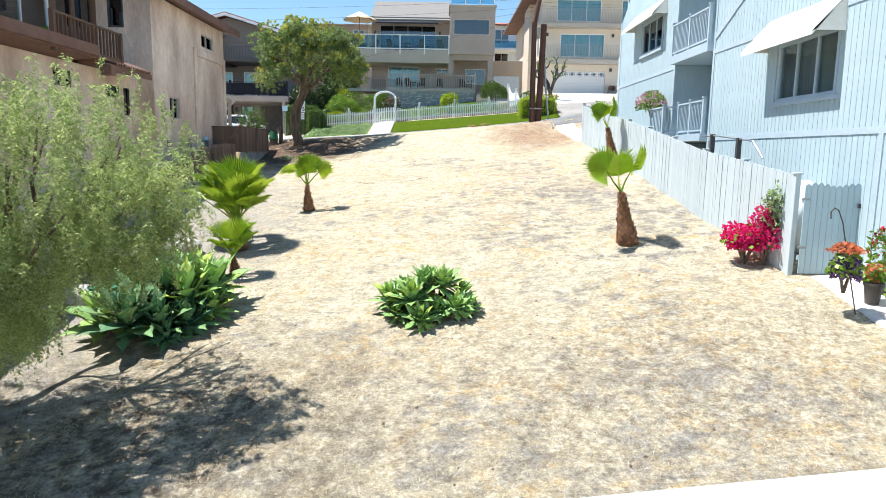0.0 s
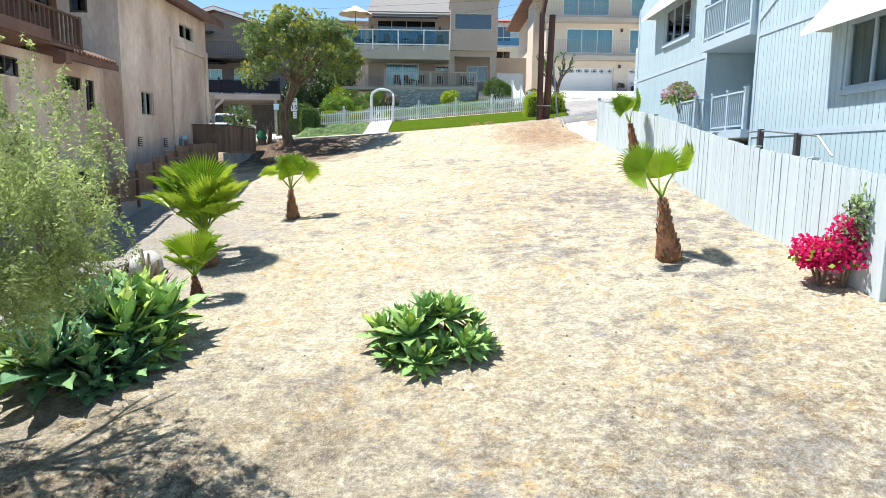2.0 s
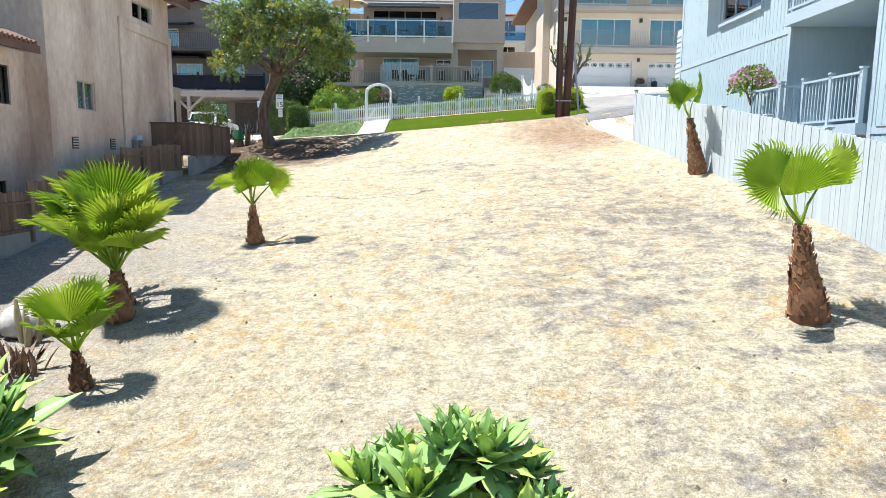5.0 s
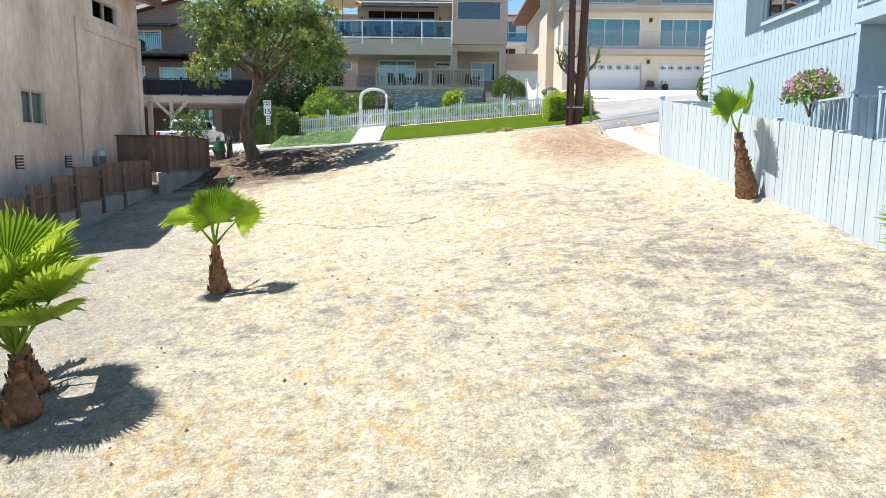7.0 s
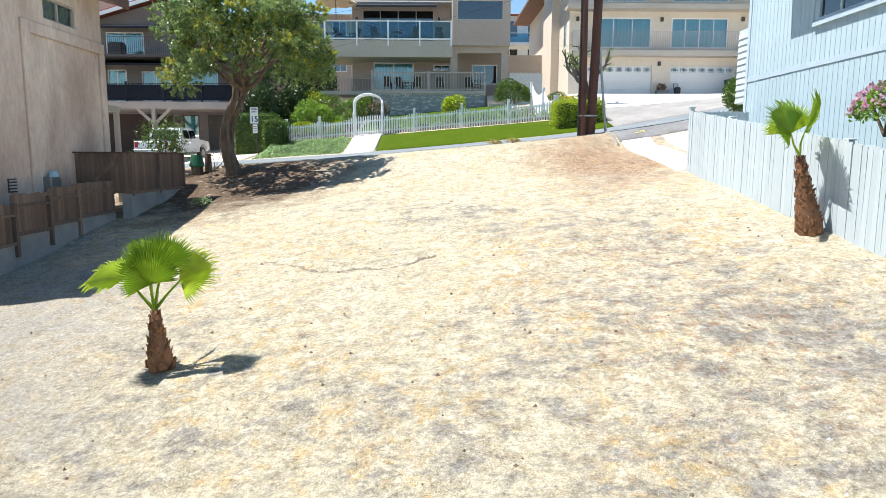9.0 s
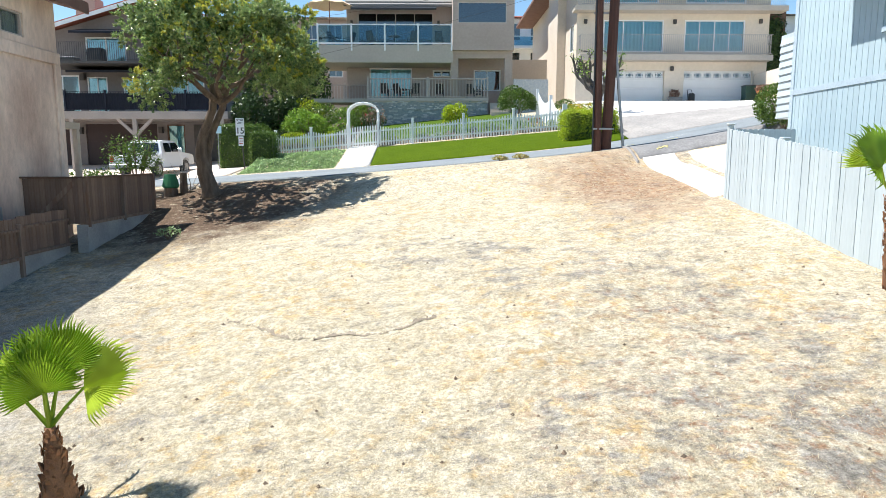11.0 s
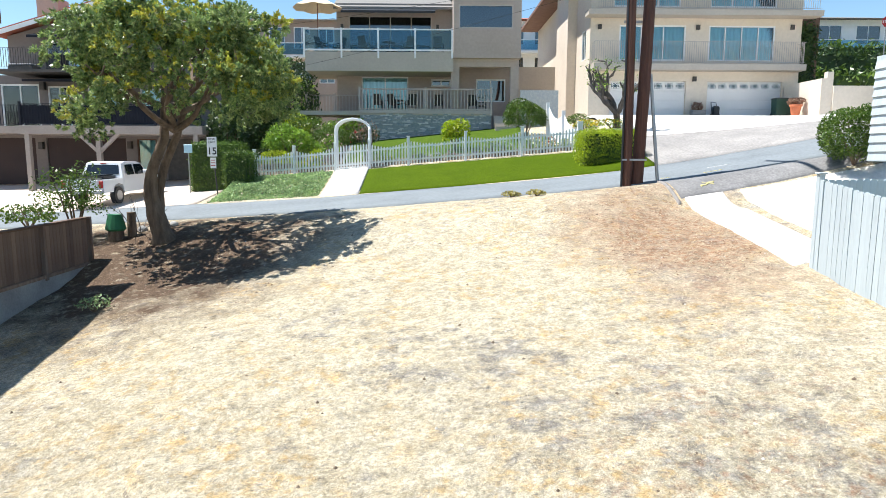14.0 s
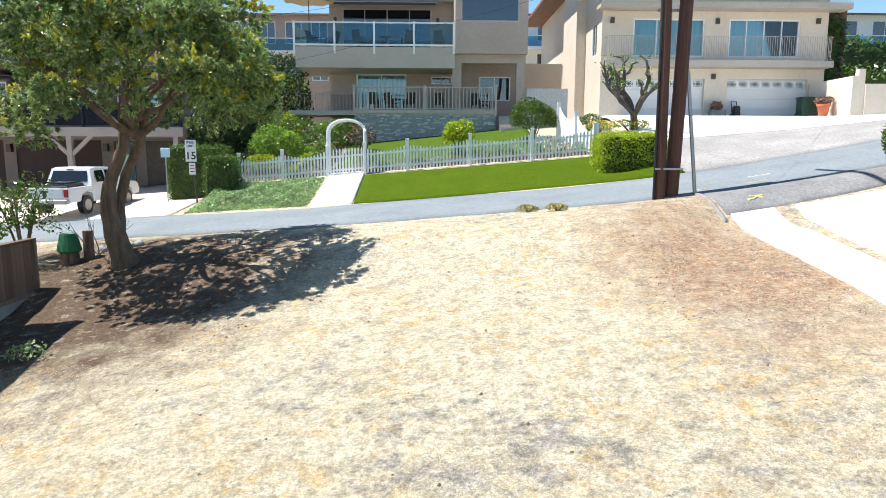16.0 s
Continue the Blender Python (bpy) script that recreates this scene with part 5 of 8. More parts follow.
for a, b in (((-24.9, 59.4, 13.25), (-18.1, 59.4, 15.25)), ((-18.1, 59.4, 15.25), (-13.0, 59.4, 13.75))):
    prism(bm, [a, b, (b[0], b[1], b[2] + 0.18), (a[0], a[1], a[2] + 0.18)], (0, 13, 0))
part("roof", bm, M["roof_red"], dh, "low gabled red roof")
bm = bmesh.new()
for a, b in (((-24.9, 59.36, 13.1), (-18.1, 59.36, 15.1)), ((-18.1, 59.36, 15.1), (-13.0, 59.36, 13.6))):
    prism(bm, [a, b, (b[0], b[1], b[2] + 0.25), (a[0], a[1], a[2] + 0.25)], (0, 0.05, 0))
part("fascia", bm, M["white"], dh)
part("chimney", boxes((-23.6, 62, 13.3, -22.3, 63.2, 15.9)), M["stucco_taupe"], dh)
for d in (D1, D2):
    g = part("garage_door", boxes((d[0], 59.62, d[2], d[1], 59.68, d[3])), M["dark_garage"], dh, "dark brown garage door")
    for k in range(5):
        part("panel", boxes((d[0] + 0.03, 59.59, d[2] + 0.03 + 0.56 * k, d[1] - 0.03, 59.62, d[2] + 0.56 + 0.56 * k)), M["dark_garage"], g)
g = part("garage_door", boxes((-15.2, 59.44, 4.6, -12.4, 59.49, 7.4)), M["iron"], dh, "dark grey garage door")
for k in range(5):
    part("panel", boxes((-15.17, 59.41, 4.63 + 0.555 * k, -12.43, 59.44, 5.16 + 0.555 * k)), M["iron"], g)
window_x(dh, *DD, 59.55, M["dark_wood"], M["glass"], 1, M["curtain"], "door")
for w in MW:
    window_x(dh, *w, 59.55, M["white"], M["glass"], 2, M["curtain"])
window_x(dh, *UW, 60.25, M["white"], M["glass"], 2, M["curtain"])
part("deck", boxes((-21.6, 56.0, 7.55, -11.9, 59.5, 8.0), (-30, 56.9, 7.6, -21.6, 59.5, 8.0)), M["beam"], dh, "grey-beige deck beam")
railing(dh, (-21.5, 56.05), (-12.0, 56.05), 8.0, 9.14, 0.15, M["navy"], 0.03, 0.03, 2.4)
railing(dh, (-30, 56.95), (-21.6, 56.95), 8.0, 9.14, 0.15, M["navy"], 0.03, 0.03)
part("screen", boxes((-21.45, 56.1, 8.1, -12.0, 56.12, 9.05)), M["navy"], dh, "dark fabric privacy screen")
for x in (-21.25, -17.5, -12.3):
    part("post", boxes((x - 0.12, 56.05, 4.5, x + 0.12, 56.3, 7.55)), M["beam"], dh)
bm = bmesh.new()
for s in (-1, 1):
    prism(bm, [(-17.5 + 0.05 * s, 56.1, 6.5), (-17.5 + 1.15 * s, 56.1, 7.55), (-17.5 + 0.9 * s, 56.1, 7.55), (-17.5 + 0.05 * s, 56.1, 6.75)], (0, 0.15, 0))
part("brace", bm, M["beam"], dh)
part("upper_balcony", boxes((-23.4, 56.6, 10.85, -13.5, 60.2, 11.0)), M["iron"], dh)
railing(dh, (-23.4, 56.65), (-13.6, 56.65), 11.0, 12.1, 0.13, M["iron"], 0.02, 0.02, name="bar")
part("awning", prism(bmesh.new(), [(-22.6, 59.0, 13.2), (-22.6, 60.2, 13.5), (-22.6, 60.2, 13.4), (-22.6, 59.0, 13.05)], (4.2, 0, 0)), M["navy"], dh, "dark fabric awning")
part("lower_awning", prism(bmesh.new(), [(-22.2, 57.6, 10.6), (-22.2, 59.5, 10.8), (-22.2, 59.5, 10.7), (-22.2, 57.6, 10.45)], (5.0, 0, 0)), M["navy"], dh, "dark fabric awning")
for x, z in ((-22.45, 7.0), (-17.3, 7.05), (-22.1, 10.4)):
    part("wall_lantern", boxes((x - 0.12, 59.25, z - 0.22, x + 0.12, 59.499, z + 0.2)), M["iron"], dh)
sofa = thing("outdoor_sofa", "dark wicker outdoor sofa on a balcony", "sofa", (-22.6, 58.6, 11.0))
part("base", bevel(boxes((-23.3, 58.2, 11.0, -21.9, 59.0, 11.4)), 0.03), M["iron"], sofa)
part("cushion", bevel(boxes((-23.25, 58.2, 11.4, -21.95, 58.95, 11.5)), 0.03), M["blinds"], sofa)
grill = thing("covered_grill", "grill under a dark fabric cover", "grill", (-20.6, 58.3, 11.0))
part("cover", bevel(boxes((-21.1, 58.0, 11.0, -20.1, 58.7, 12.0)), 0.1, 2), M["black"], grill)

# ---- houses on the hill behind ----
def hill_house(x0, x1, y, z0, z1, wall, roof, roof_label, label, rows, cols, roof_rise=1.2):
    h = thing("hill_house", label, "house", ((x0 + x1) / 2, y + 4, z0))
    holes, fl = [], (z1 - z0) / rows
    for r in range(rows):
        for c in range(cols):
            w = (x1 - x0) / cols
            holes.append((x0 + w * (c + 0.18), x0 + w * (c + 0.82), z0 + fl * r + 0.7, z0 + fl * r + 0.78 * fl + 0.2))
    part("wall", wall_x(bmesh.new(), x0, x1, z0 - 4, z1, y, y + 0.25, holes), wall, h)
    part("wall", box(bmesh.new(), x0, y + 0.25, z0 - 4, x0 + 0.25, y + 9, z1), wall, h)
    part("wall", box(bmesh.new(), x1 - 0.25, y + 0.25, z0 - 4, x1, y + 9, z1), wall, h)
    part("wall", box(bmesh.new(), x0 + 0.25, y + 8.75, z0 - 4, x1 - 0.25, y + 9, z1), wall, h)
    for o in holes:
        window_x(h, *o, y + 0.05, M["white"], M["pane_dark"], 2)
    for r in range(1, rows):
        part("balcony", boxes((x0, y - 1.2, z0 + fl * r - 0.25, x1, y, z0 + fl * r)), M["white"], h)
        part("balcony_pane", boxes((x0 + 0.05, y - 1.15, z0 + fl * r + 0.05, x1 - 0.05, y - 1.13, z0 + fl * r + 0.95)), M["glass_blue"], h).visible_shadow = False
        part("balcony_rail", boxes((x0, y - 1.18, z0 + fl * r + 0.95, x1, y - 1.1, z0 + fl * r + 1.02)), M["white"], h)
    bm = bmesh.new()
    prism(bm, [(x0 - 0.6, y - 1.0, z1), (x0 - 0.6, y + 10, z1), (x0 - 0.6, y + 4.5, z1 + roof_rise)], (x1 - x0 + 1.2, 0, 0))
    part("roof", bm, roof, h, roof_label)
    return h


hill_house(4.5, 16, 88, 14.0, 20.0, M["white"], M["roof_red"], "red tiled roof", "white hillside house with red tiled roof and balconies", 2, 4)
hill_house(-16.5, -7.8, 80, 12.2, 18.2, M["stucco_taupe"], M["stucco_slab"], "flat-pitched pale roof", "beige hillside house with wide windows", 2, 4, 1.0)
hill_house(-34, -19, 96, 15.5, 20, M["stucco_slab"], M["roof_grey"], "grey shingled roof", "sand-coloured house on the hill", 1, 4)
hill_house(29, 44, 84, 13.5, 19.5, M["white"], M["roof_grey"], "dark grey eaves", "white house above a hedge on the hill", 2, 4)
solo("garden_wall", boxes((6.0, 68, 8, 9.2, 68.3, 12.8)), M["stucco_slab"], "beige stucco garden wall between the houses", "wall", kind="structure")


# ---- fences ----
def board_mesh(name, w, h, t, material, ear=0.035):
    """A dog-eared board, standing on its base, facing y."""
    return mesh_of(name, prism(bmesh.new(), [(-w / 2, 0, 0), (w / 2, 0, 0), (w / 2, 0, h - ear), (w / 2 - ear, 0, h), (-w / 2 + ear, 0, h), (-w / 2, 0, h - ear)], (0, t, 0)), material)


rnd = random.Random(3)


def fence_top(p):
    """The top of the white boards, which run lower over the ground as it climbs."""
    return gz(p.x, p.y) + float(np.interp(p.y, (14.2, 19, 25, 33.3), (2.2, 1.87, 1.87, 1.8)))


FA, FB = Vector((8.6, 14.2, 0)), Vector((8.09, 33.3, 0))
wf = thing("board_fence", "tall whitewashed board fence running up the slope", "fence", (8.4, 23, 1.5))
d = FB - FA
n = int(d.length / 0.142)
turn = Matrix.Rotation(math.atan2(d.y, d.x), 4, "Z")
bmesh_board = board_mesh("board", 0.138, 2.32, 0.022, M["fence_white"], 0.03)
for k in range(n):
    p = FA + d * (k + 0.5) / n
    p.z = fence_top(p) - 2.32 + rnd.uniform(-0.012, 0.012)
    piece("board", bmesh_board, wf, Matrix.Translation(p - BASE[wf]) @ turn @ pose(0, rnd.uniform(-0.006, 0.006), 0, 0, rnd.uniform(-0.6, 0.6), 0))
pm = mesh_of("post", bevel(boxes((-0.06, -0.06, 0, 0.06, 0.06, 2.36), (-0.085, -0.085, 2.36, 0.085, 0.085, 2.4)), 0.008), M["fence_white"])
for t in (0, 0.125, 0.25, 0.375, 0.5, 0.625, 0.75, 0.875, 1):
    p = FA + d * t
    p.z = fence_top(p) - 2.36
    off = Vector((0.02, -0.06, 0)) if t == 0 else Vector((0.09, 0, 0)) if t < 1 else Vector((0.02, 0.05, 0.1))
    piece("post", pm, wf, Matrix.Translation(p + off - BASE[wf]) @ turn)
for h in (0.4, 1.8):
    pts = [FA + d * t + Vector((0.06, 0, fence_top(FA + d * t) - 2.2 + h)) for t in (0, 0.25, 0.5, 0.75, 1)]
    part("rail", tube(bmesh.new(), pts, 0.035, 4), M["fence_white"], wf)
rf = thing("return_fence", "short whitewashed fence closing towards the building", "fence", (8.9, 33.4, gz(8.9, 33.4)))
zz = fence_top(FB) - 2.27
for k in range(12):
    piece("board", bmesh_board, rf, Matrix.Translation(Vector((8.24 + 0.142 * k, 33.42, zz - 0.05 + rnd.uniform(-0.01, 0.01))) - BASE[rf]))
# the gate
zg = gz(9.4, 14) + 0.02
gate = thing("garden_gate", "closed pale blue-grey board gate", "gate", (9.45, 14.05, zg))
for k in range(9):
    w = 0.125
    piece("board", board_mesh("board", w, 1.95 + 0.03 * math.sin(k), 0.02, M["blue"], 0.035), gate, Matrix.Translation(Vector((8.75 + (w + 0.008) * k + 0.06, 14.0, zg)) - BASE[gate]))
part("rail", boxes((8.72, 14.02, zg + 0.3, 10.02, 14.06, zg + 0.4), (8.72, 14.02, zg + 1.55, 10.02, 14.06, zg + 1.65)), M["blue"], gate)
for z in (0.55, 1.6):
    part("hinge", boxes((8.68, 13.98, zg + z, 8.87, 13.995, zg + z + 0.05)), M["metal"], gate)
part("latch", boxes((9.9, 13.95, zg + 1.45, 10.02, 13.995, zg + 1.55)), M["iron"], gate)
part("gate_post", boxes((9.96, 13.9, zg - 0.1, 10.06, 14.06, zg + 2.15)), M["blue_trim"], gate)

# stepped redwood fence on a block wall
lf = thing("stepped_fence", "weathered stepped redwood fence on a low wall", "fence", (-9.75, 28, 1.5))
steps = [(19.9, 21.4, 2.02), (21.4, 22.9, 2.26), (22.9, 24.3, 2.5), (24.3, 25.7, 2.72), (25.7, 27.1, 2.95), (27.1, 28.2, 3.2), (28.2, 29.25, 3.42), (29.25, 30.7, 3.63), (30.7, 32.1, 3.73), (32.1, 34.3, 3.8)]
east = Matrix.Rotation(radians(90), 4, "Z")
lb = board_mesh("board", 0.145, 1.0, 0.02, M["fence_wood"], 0.02)
for y0, y1, top in steps:
    n = round((y1 - y0) / 0.15)
    for k in range(n):
        piece("board", lb, lf, Matrix.Translation(Vector((-9.74, y0 + (y1 - y0) * (k + 0.5) / n, top - 1.0 + rnd.uniform(-0.02, 0.02))) - BASE[lf]) @ east)
    part("post", boxes((-9.74, y0 - 0.05, top - 1.5, -9.64, y0 + 0.05, top - 0.2)), M["fence_wood"], lf)
    part("rail", boxes((-9.73, y0 + 0.05, top - 0.31, -9.655, y1 - 0.05, top - 0.25)), M["fence_wood"], lf)
    part("rail", boxes((-9.73, y0 + 0.05, top - 1.0, -9.655, y1 - 0.05, top - 0.92)), M["fence_wood"], lf)
bm = bmesh.new()
for y0, y1, top in steps:
    box(bm, -9.92, y0, gz(-9.8, y0) - 0.4, -9.72, y1 - 0.002, top - 1.0)
box(bm, -9.5, 34.3, 2.2, -9.2, 39.0, 3.36)
solo("block_wall", bm, M["block"], "grey concrete wall holding the stepped fence", "wall", kind="structure")
tf = thing("privacy_fence", "dark weathered board privacy fence", "fence", (-9.3, 36.5, 3.3))
tb = board_mesh("board", 0.145, 1.27, 0.02, M["fence_wood"], 0.0001)
for k in range(29):
    piece("board", tb, tf, Matrix.Translation(Vector((-9.26, 34.4 + 0.15 * k, 3.38 + rnd.uniform(-0.015, 0.015))) - BASE[tf]) @ east)
for k in range(11):
    piece("board", tb, tf, Matrix.Translation(Vector((-10.85 + 0.15 * k, 34.36, 3.38 + rnd.uniform(-0.015, 0.015))) - BASE[tf]))
for y in (34.4, 36.5, 38.7):
    part("post", boxes((-9.28, y - 0.05, 3.3, -9.16, y + 0.05, 4.66)), M["fence_wood"], tf)
part("cap", boxes((-9.36, 34.3, 4.64, -9.18, 38.78, 4.69), (-10.95, 34.28, 4.64, -9.362, 34.46, 4.69)), M["dark_wood"], tf)
part("rail", boxes((-9.24, 34.46, 3.36, -9.17, 38.64, 3.44)), M["fence_wood"], tf)
part("brace", prism(bmesh.new(), [(-10.7, 34.33, 3.5), (-10.55, 34.33, 3.45), (-9.45, 34.33, 4.5), (-9.6, 34.33, 4.55)], (0, 0.02, 0)), M["fence_wood"], tf)
cloth = bmesh.new()
cg = [[cloth.verts.new((-9.62 + 0.03 * math.sin(5 * i + j), 20.75 + 0.17 * i + 0.04 * j, 2.18 - 0.16 * j - 0.05 * i * (j > 2))) for j in range(5)] for i in range(5)]
for i in range(4):
    for j in range(4):
        cloth.faces.new((cg[i][j], cg[i + 1][j], cg[i + 1][j + 1], cg[i][j + 1]))
o = solo("towel", cloth, M["white"], "white cloth draped over the redwood fence", "cloth", smooth=True)
o.modifiers.new("thickness", "SOLIDIFY").thickness = 0.012

# ---- white picket fence, gate and arch ----
pf = thing("picket_fence", "white picket fence with scalloped tops along the turf", "fence", (0, 52, 5.5))


def fence_pt(x):
    return Vector((x, 52.2 - 0.11 * x, 5.5 + 0.085 * (x + 6.4)))


pick = {}
posts = [-8.4, -6.4, -4.34, -2.66, -0.76, 2.0, 4.67, 7.3]
for a, b in zip(posts, posts[1:]):
    n = max(2, round((b - a) / 0.145))
    for k in range(1, n):
        t = k / n
        h = round(1.12 - 0.2 * math.sin(math.pi * t) * (1 if a != -4.34 else -0.15), 2)
        if h not in pick:
            pick[h] = mesh_of("picket", prism(bmesh.new(), [(-0.038, 0, 0), (0.038, 0, 0), (0.038, 0, h - 0.05), (0, 0, h), (-0.038, 0, h - 0.05)], (0, 0.02, 0)), M["white"])
        piece("picket", pick[h], pf, Matrix.Translation(fence_pt(a + (b - a) * t) + Vector((0, -0.03, 0.08)) - BASE[pf]))
    for h in (0.25, 0.85):
        p, q = fence_pt(a), fence_pt(b)
        part("rail", prism(bmesh.new(), [p + Vector((0.05, 0, h)), q + Vector((-0.05, 0, h)), q + Vector((-0.05, 0, h + 0.08)), p + Vector((0.05, 0, h + 0.08))], (0, 0.04, 0)), M["white"], pf)
post = mesh_of("post", bevel(boxes((-0.065, -0.065, -0.1, 0.065, 0.065, 1.38), (-0.085, -0.085, 1.38, 0.085, 0.085, 1.42)), 0.008), M["white"])
for x in posts:
    piece("post", post, pf, Matrix.Translation(fence_pt(x) - BASE[pf]))
ar = thing("garden_arch", "white wooden arch over the garden gate", "arch", tuple(fence_pt(-3.5)))
a, b = fence_pt(-4.34), fence_pt(-2.66)
for dy in (0.12, 0.75):
    pts = [a + Vector((0, dy, 0)), a + Vector((0, dy, 2.0))]
    pts += [a + Vector((0.84 - 0.84 * math.cos(t), dy, 2.0 + 0.55 * math.sin(t))) for t in (0.3, 0.6, 0.9, 1.2, 1.57, 1.94, 2.24, 2.54, 2.84)]
    pts += [b + Vector((0, dy, 1.9)), b + Vector((0, dy, 0))]
    part("hoop", tube(bmesh.new(), pts, 0.06, 6), M["white"], ar)
for t in (0.35, 0.75, 1.15, 1.57, 2.0, 2.4, 2.8):
    c = a + Vector((0.84 - 0.84 * math.cos(t), 0.08, 2.03 + 0.55 * math.sin(t)))
    part("slat", boxes((c.x - 0.05, c.y, c.z, c.x + 0.05, c.y + 0.75, c.z + 0.04)), M["white"], ar)
# scalloped white side panel
sp = thing("scalloped_panel", "white solid board panel with a scalloped top", "fence", (7, 53.5, 6.8))
ends = [Vector((7.42, 51.5, 8.08)), Vector((6.98, 53.5, 8.72)), Vector((6.55, 55.5, 9.28))]
for p, q in zip(ends, ends[1:]):
    top = [p.lerp(q, t) - Vector((0, 0, 0.1 + 0.5 * math.sin(math.pi * t) ** 0.8)) for t in (k / 12 for k in range(13))]
    for k in range(12):
        a, b = top[k], top[k + 1]
        foot = gz(a.x, a.y) - 0.1
        part("board", prism(bmesh.new(), [(a.x, a.y + 0.006, foot), (b.x, b.y - 0.002, foot), (b.x, b.y - 0.002, b.z), (a.x, a.y + 0.006, a.z)], (0.03, 0, 0)), M["white"], sp)
for p in ends:
    part("post", boxes((p.x - 0.08, p.y - 0.08, gz(p.x, p.y) - 0.1, p.x + 0.08, p.y + 0.08, p.z)), M["white"], sp)

# ---- utility poles, wires, sign ----
up = thing("utility_pole", "pair of dark creosoted utility poles with a steel brace", "pole", (6.9, 41.5, 5.3))
part("pole", tube(bmesh.new(), [(6.66, 41.45, 5.0), (6.58, 41.45, 11.3), (6.87, 41.45, 13.0), (6.87, 41.45, 17.2)], [0.16, 0.15, 0.14, 0.12], 14), M["pole_wood"], up)
part("short_pole", tube(bmesh.new(), [(7.0, 41.55, 5.0), (7.12, 41.55, 8.5), (7.19, 41.55, 11.4)], [0.2, 0.19, 0.18], 14), M["pole_wood"], up)
part("brace", tube(bmesh.new(), [(7.68, 41.4, 5.3), (7.3, 41.5, 9.0)], 0.055, 8), M["metal"], up)
part("strap", boxes((6.45, 41.3, 6.28, 7.24, 41.34, 6.34)), M["metal"], up)
part("strap", boxes((6.45, 41.68, 10.6, 7.3, 41.74, 10.67)), M["metal"], up)
part("conduit", tube(bmesh.new(), [(6.46, 41.36, 5.2), (6.46, 41.36, 11.5)], 0.035, 6), M["black"], up)
part("crossarm", prism(bmesh.new(), [(6.72, 42.7, 16.7), (6.84, 42.7, 16.7), (7.12, 40.2, 16.7), (7.0, 40.2, 16.7)], (0, 0, 0.16)), M["pole_wood"], up)


def wire(a, b, sag, name="overhead_wire"):
    a, b = Vector(a), Vector(b)
    pts = [a.lerp(b, t) - Vector((0, 0, sag * 4 * t * (1 - t))) for t in (k / 14 for k in range(15))]
    solo(name, tube(bmesh.new(), pts, 0.006, 5, True), M["black"], "black overhead service wire slung from the pole", "wire", "overhead wires")


for b, s, z in (((-23.5, 59.6, 12.6), 0.5, 12.2), ((-22.0, 59.6, 9.2), 0.6, 11.9), ((-46, 44, 13.2), 0.9, 12.9), ((-46, 44.5, 12.2), 0.9, 12.4), ((20.5, 59.4, 16.9), 0.3, 12.5), ((30, 46, 14.8), 0.5, 12.7)):
    wire((6.8, 41.45, z), b, s)
wire((7.15, 41.5, 11.3), (8.7, 60.0, 16.5), 0.4)

sg = thing("speed_sign", "white speed limit sign on a steel post", "sign", (-9.5, 50.6, gz(-9.5, 50.6)))
sx, sy, sz = -9.62, 50.55, gz(-9.5, 50.6)
part("post", tube(bmesh.new(), [(sx + 0.16, sy + 0.04, sz - 0.1), (sx - 0.02, sy + 0.04, 7.2)], 0.035, 6), M["iron"], sg)
part("plate", bevel(boxes((sx - 0.22, sy - 0.02, 6.38, sx + 0.22, sy, 7.26)), 0.004), M["white"], sg)
part("small_plate", boxes((sx - 0.1, sy - 0.02, 5.85, sx + 0.16, sy, 6.33)), M["white"], sg)
part("marks", boxes((sx - 0.06, sy - 0.026, 6.2, sx + 0.12, sy - 0.021, 6.23), (sx - 0.06, sy - 0.026, 6.08, sx + 0.12, sy - 0.021, 6.11), (sx - 0.06, sy - 0.026, 5.96, sx + 0.12, sy - 0.021, 5.99)), M["red"], sg)
for text, size, z in (("SPEED", 0.125, 7.12), ("LIMIT", 0.125, 6.98), ("15", 0.44, 6.48)):
    cu = bpy.data.curves.new("lettering", "FONT")
    cu.body, cu.size, cu.align_x, cu.extrude, cu.offset = text, size, "CENTER", 0.002, size * 0.012
    cu.materials.append(M["black"])
    o = new("lettering", cu)
    o.parent = sg
    o.matrix_local = Matrix.Translation(Vector((sx, sy - 0.025, z)) - BASE[sg]) @ pose(0, 0, 0, 90, 0, 0)
rx, ry, rz = 34.2, 70.0, 16.5
rs = thing("stop_sign", "red octagonal stop sign on a steel post", "sign", (rx, ry, gz(rx, ry)))
part("post", tube(bmesh.new(), [(rx, ry, gz(rx, ry) - 0.1), (rx, ry, rz + 0.3)], 0.04, 6), M["metal"], rs)
octagon = [(rx + 0.4 * math.cos(radians(22.5 + 45 * k)), ry - 0.07, rz + 0.4 * math.sin(radians(22.5 + 45 * k))) for k in range(8)]
part("plate", prism(bmesh.new(), octagon, (0, 0.02, 0)), M["red"], rs)
cu = bpy.data.curves.new("lettering", "FONT")
cu.body, cu.size, cu.align_x, cu.extrude = "STOP", 0.3, "CENTER", 0.002
cu.materials.append(M["white"])
o = new("lettering", cu)
o.parent = rs
o.matrix_local = Matrix.Translation(Vector((rx, ry - 0.076, rz - 0.1)) - BASE[rs]) @ pose(0, 0, 0, 90, 0, 0)

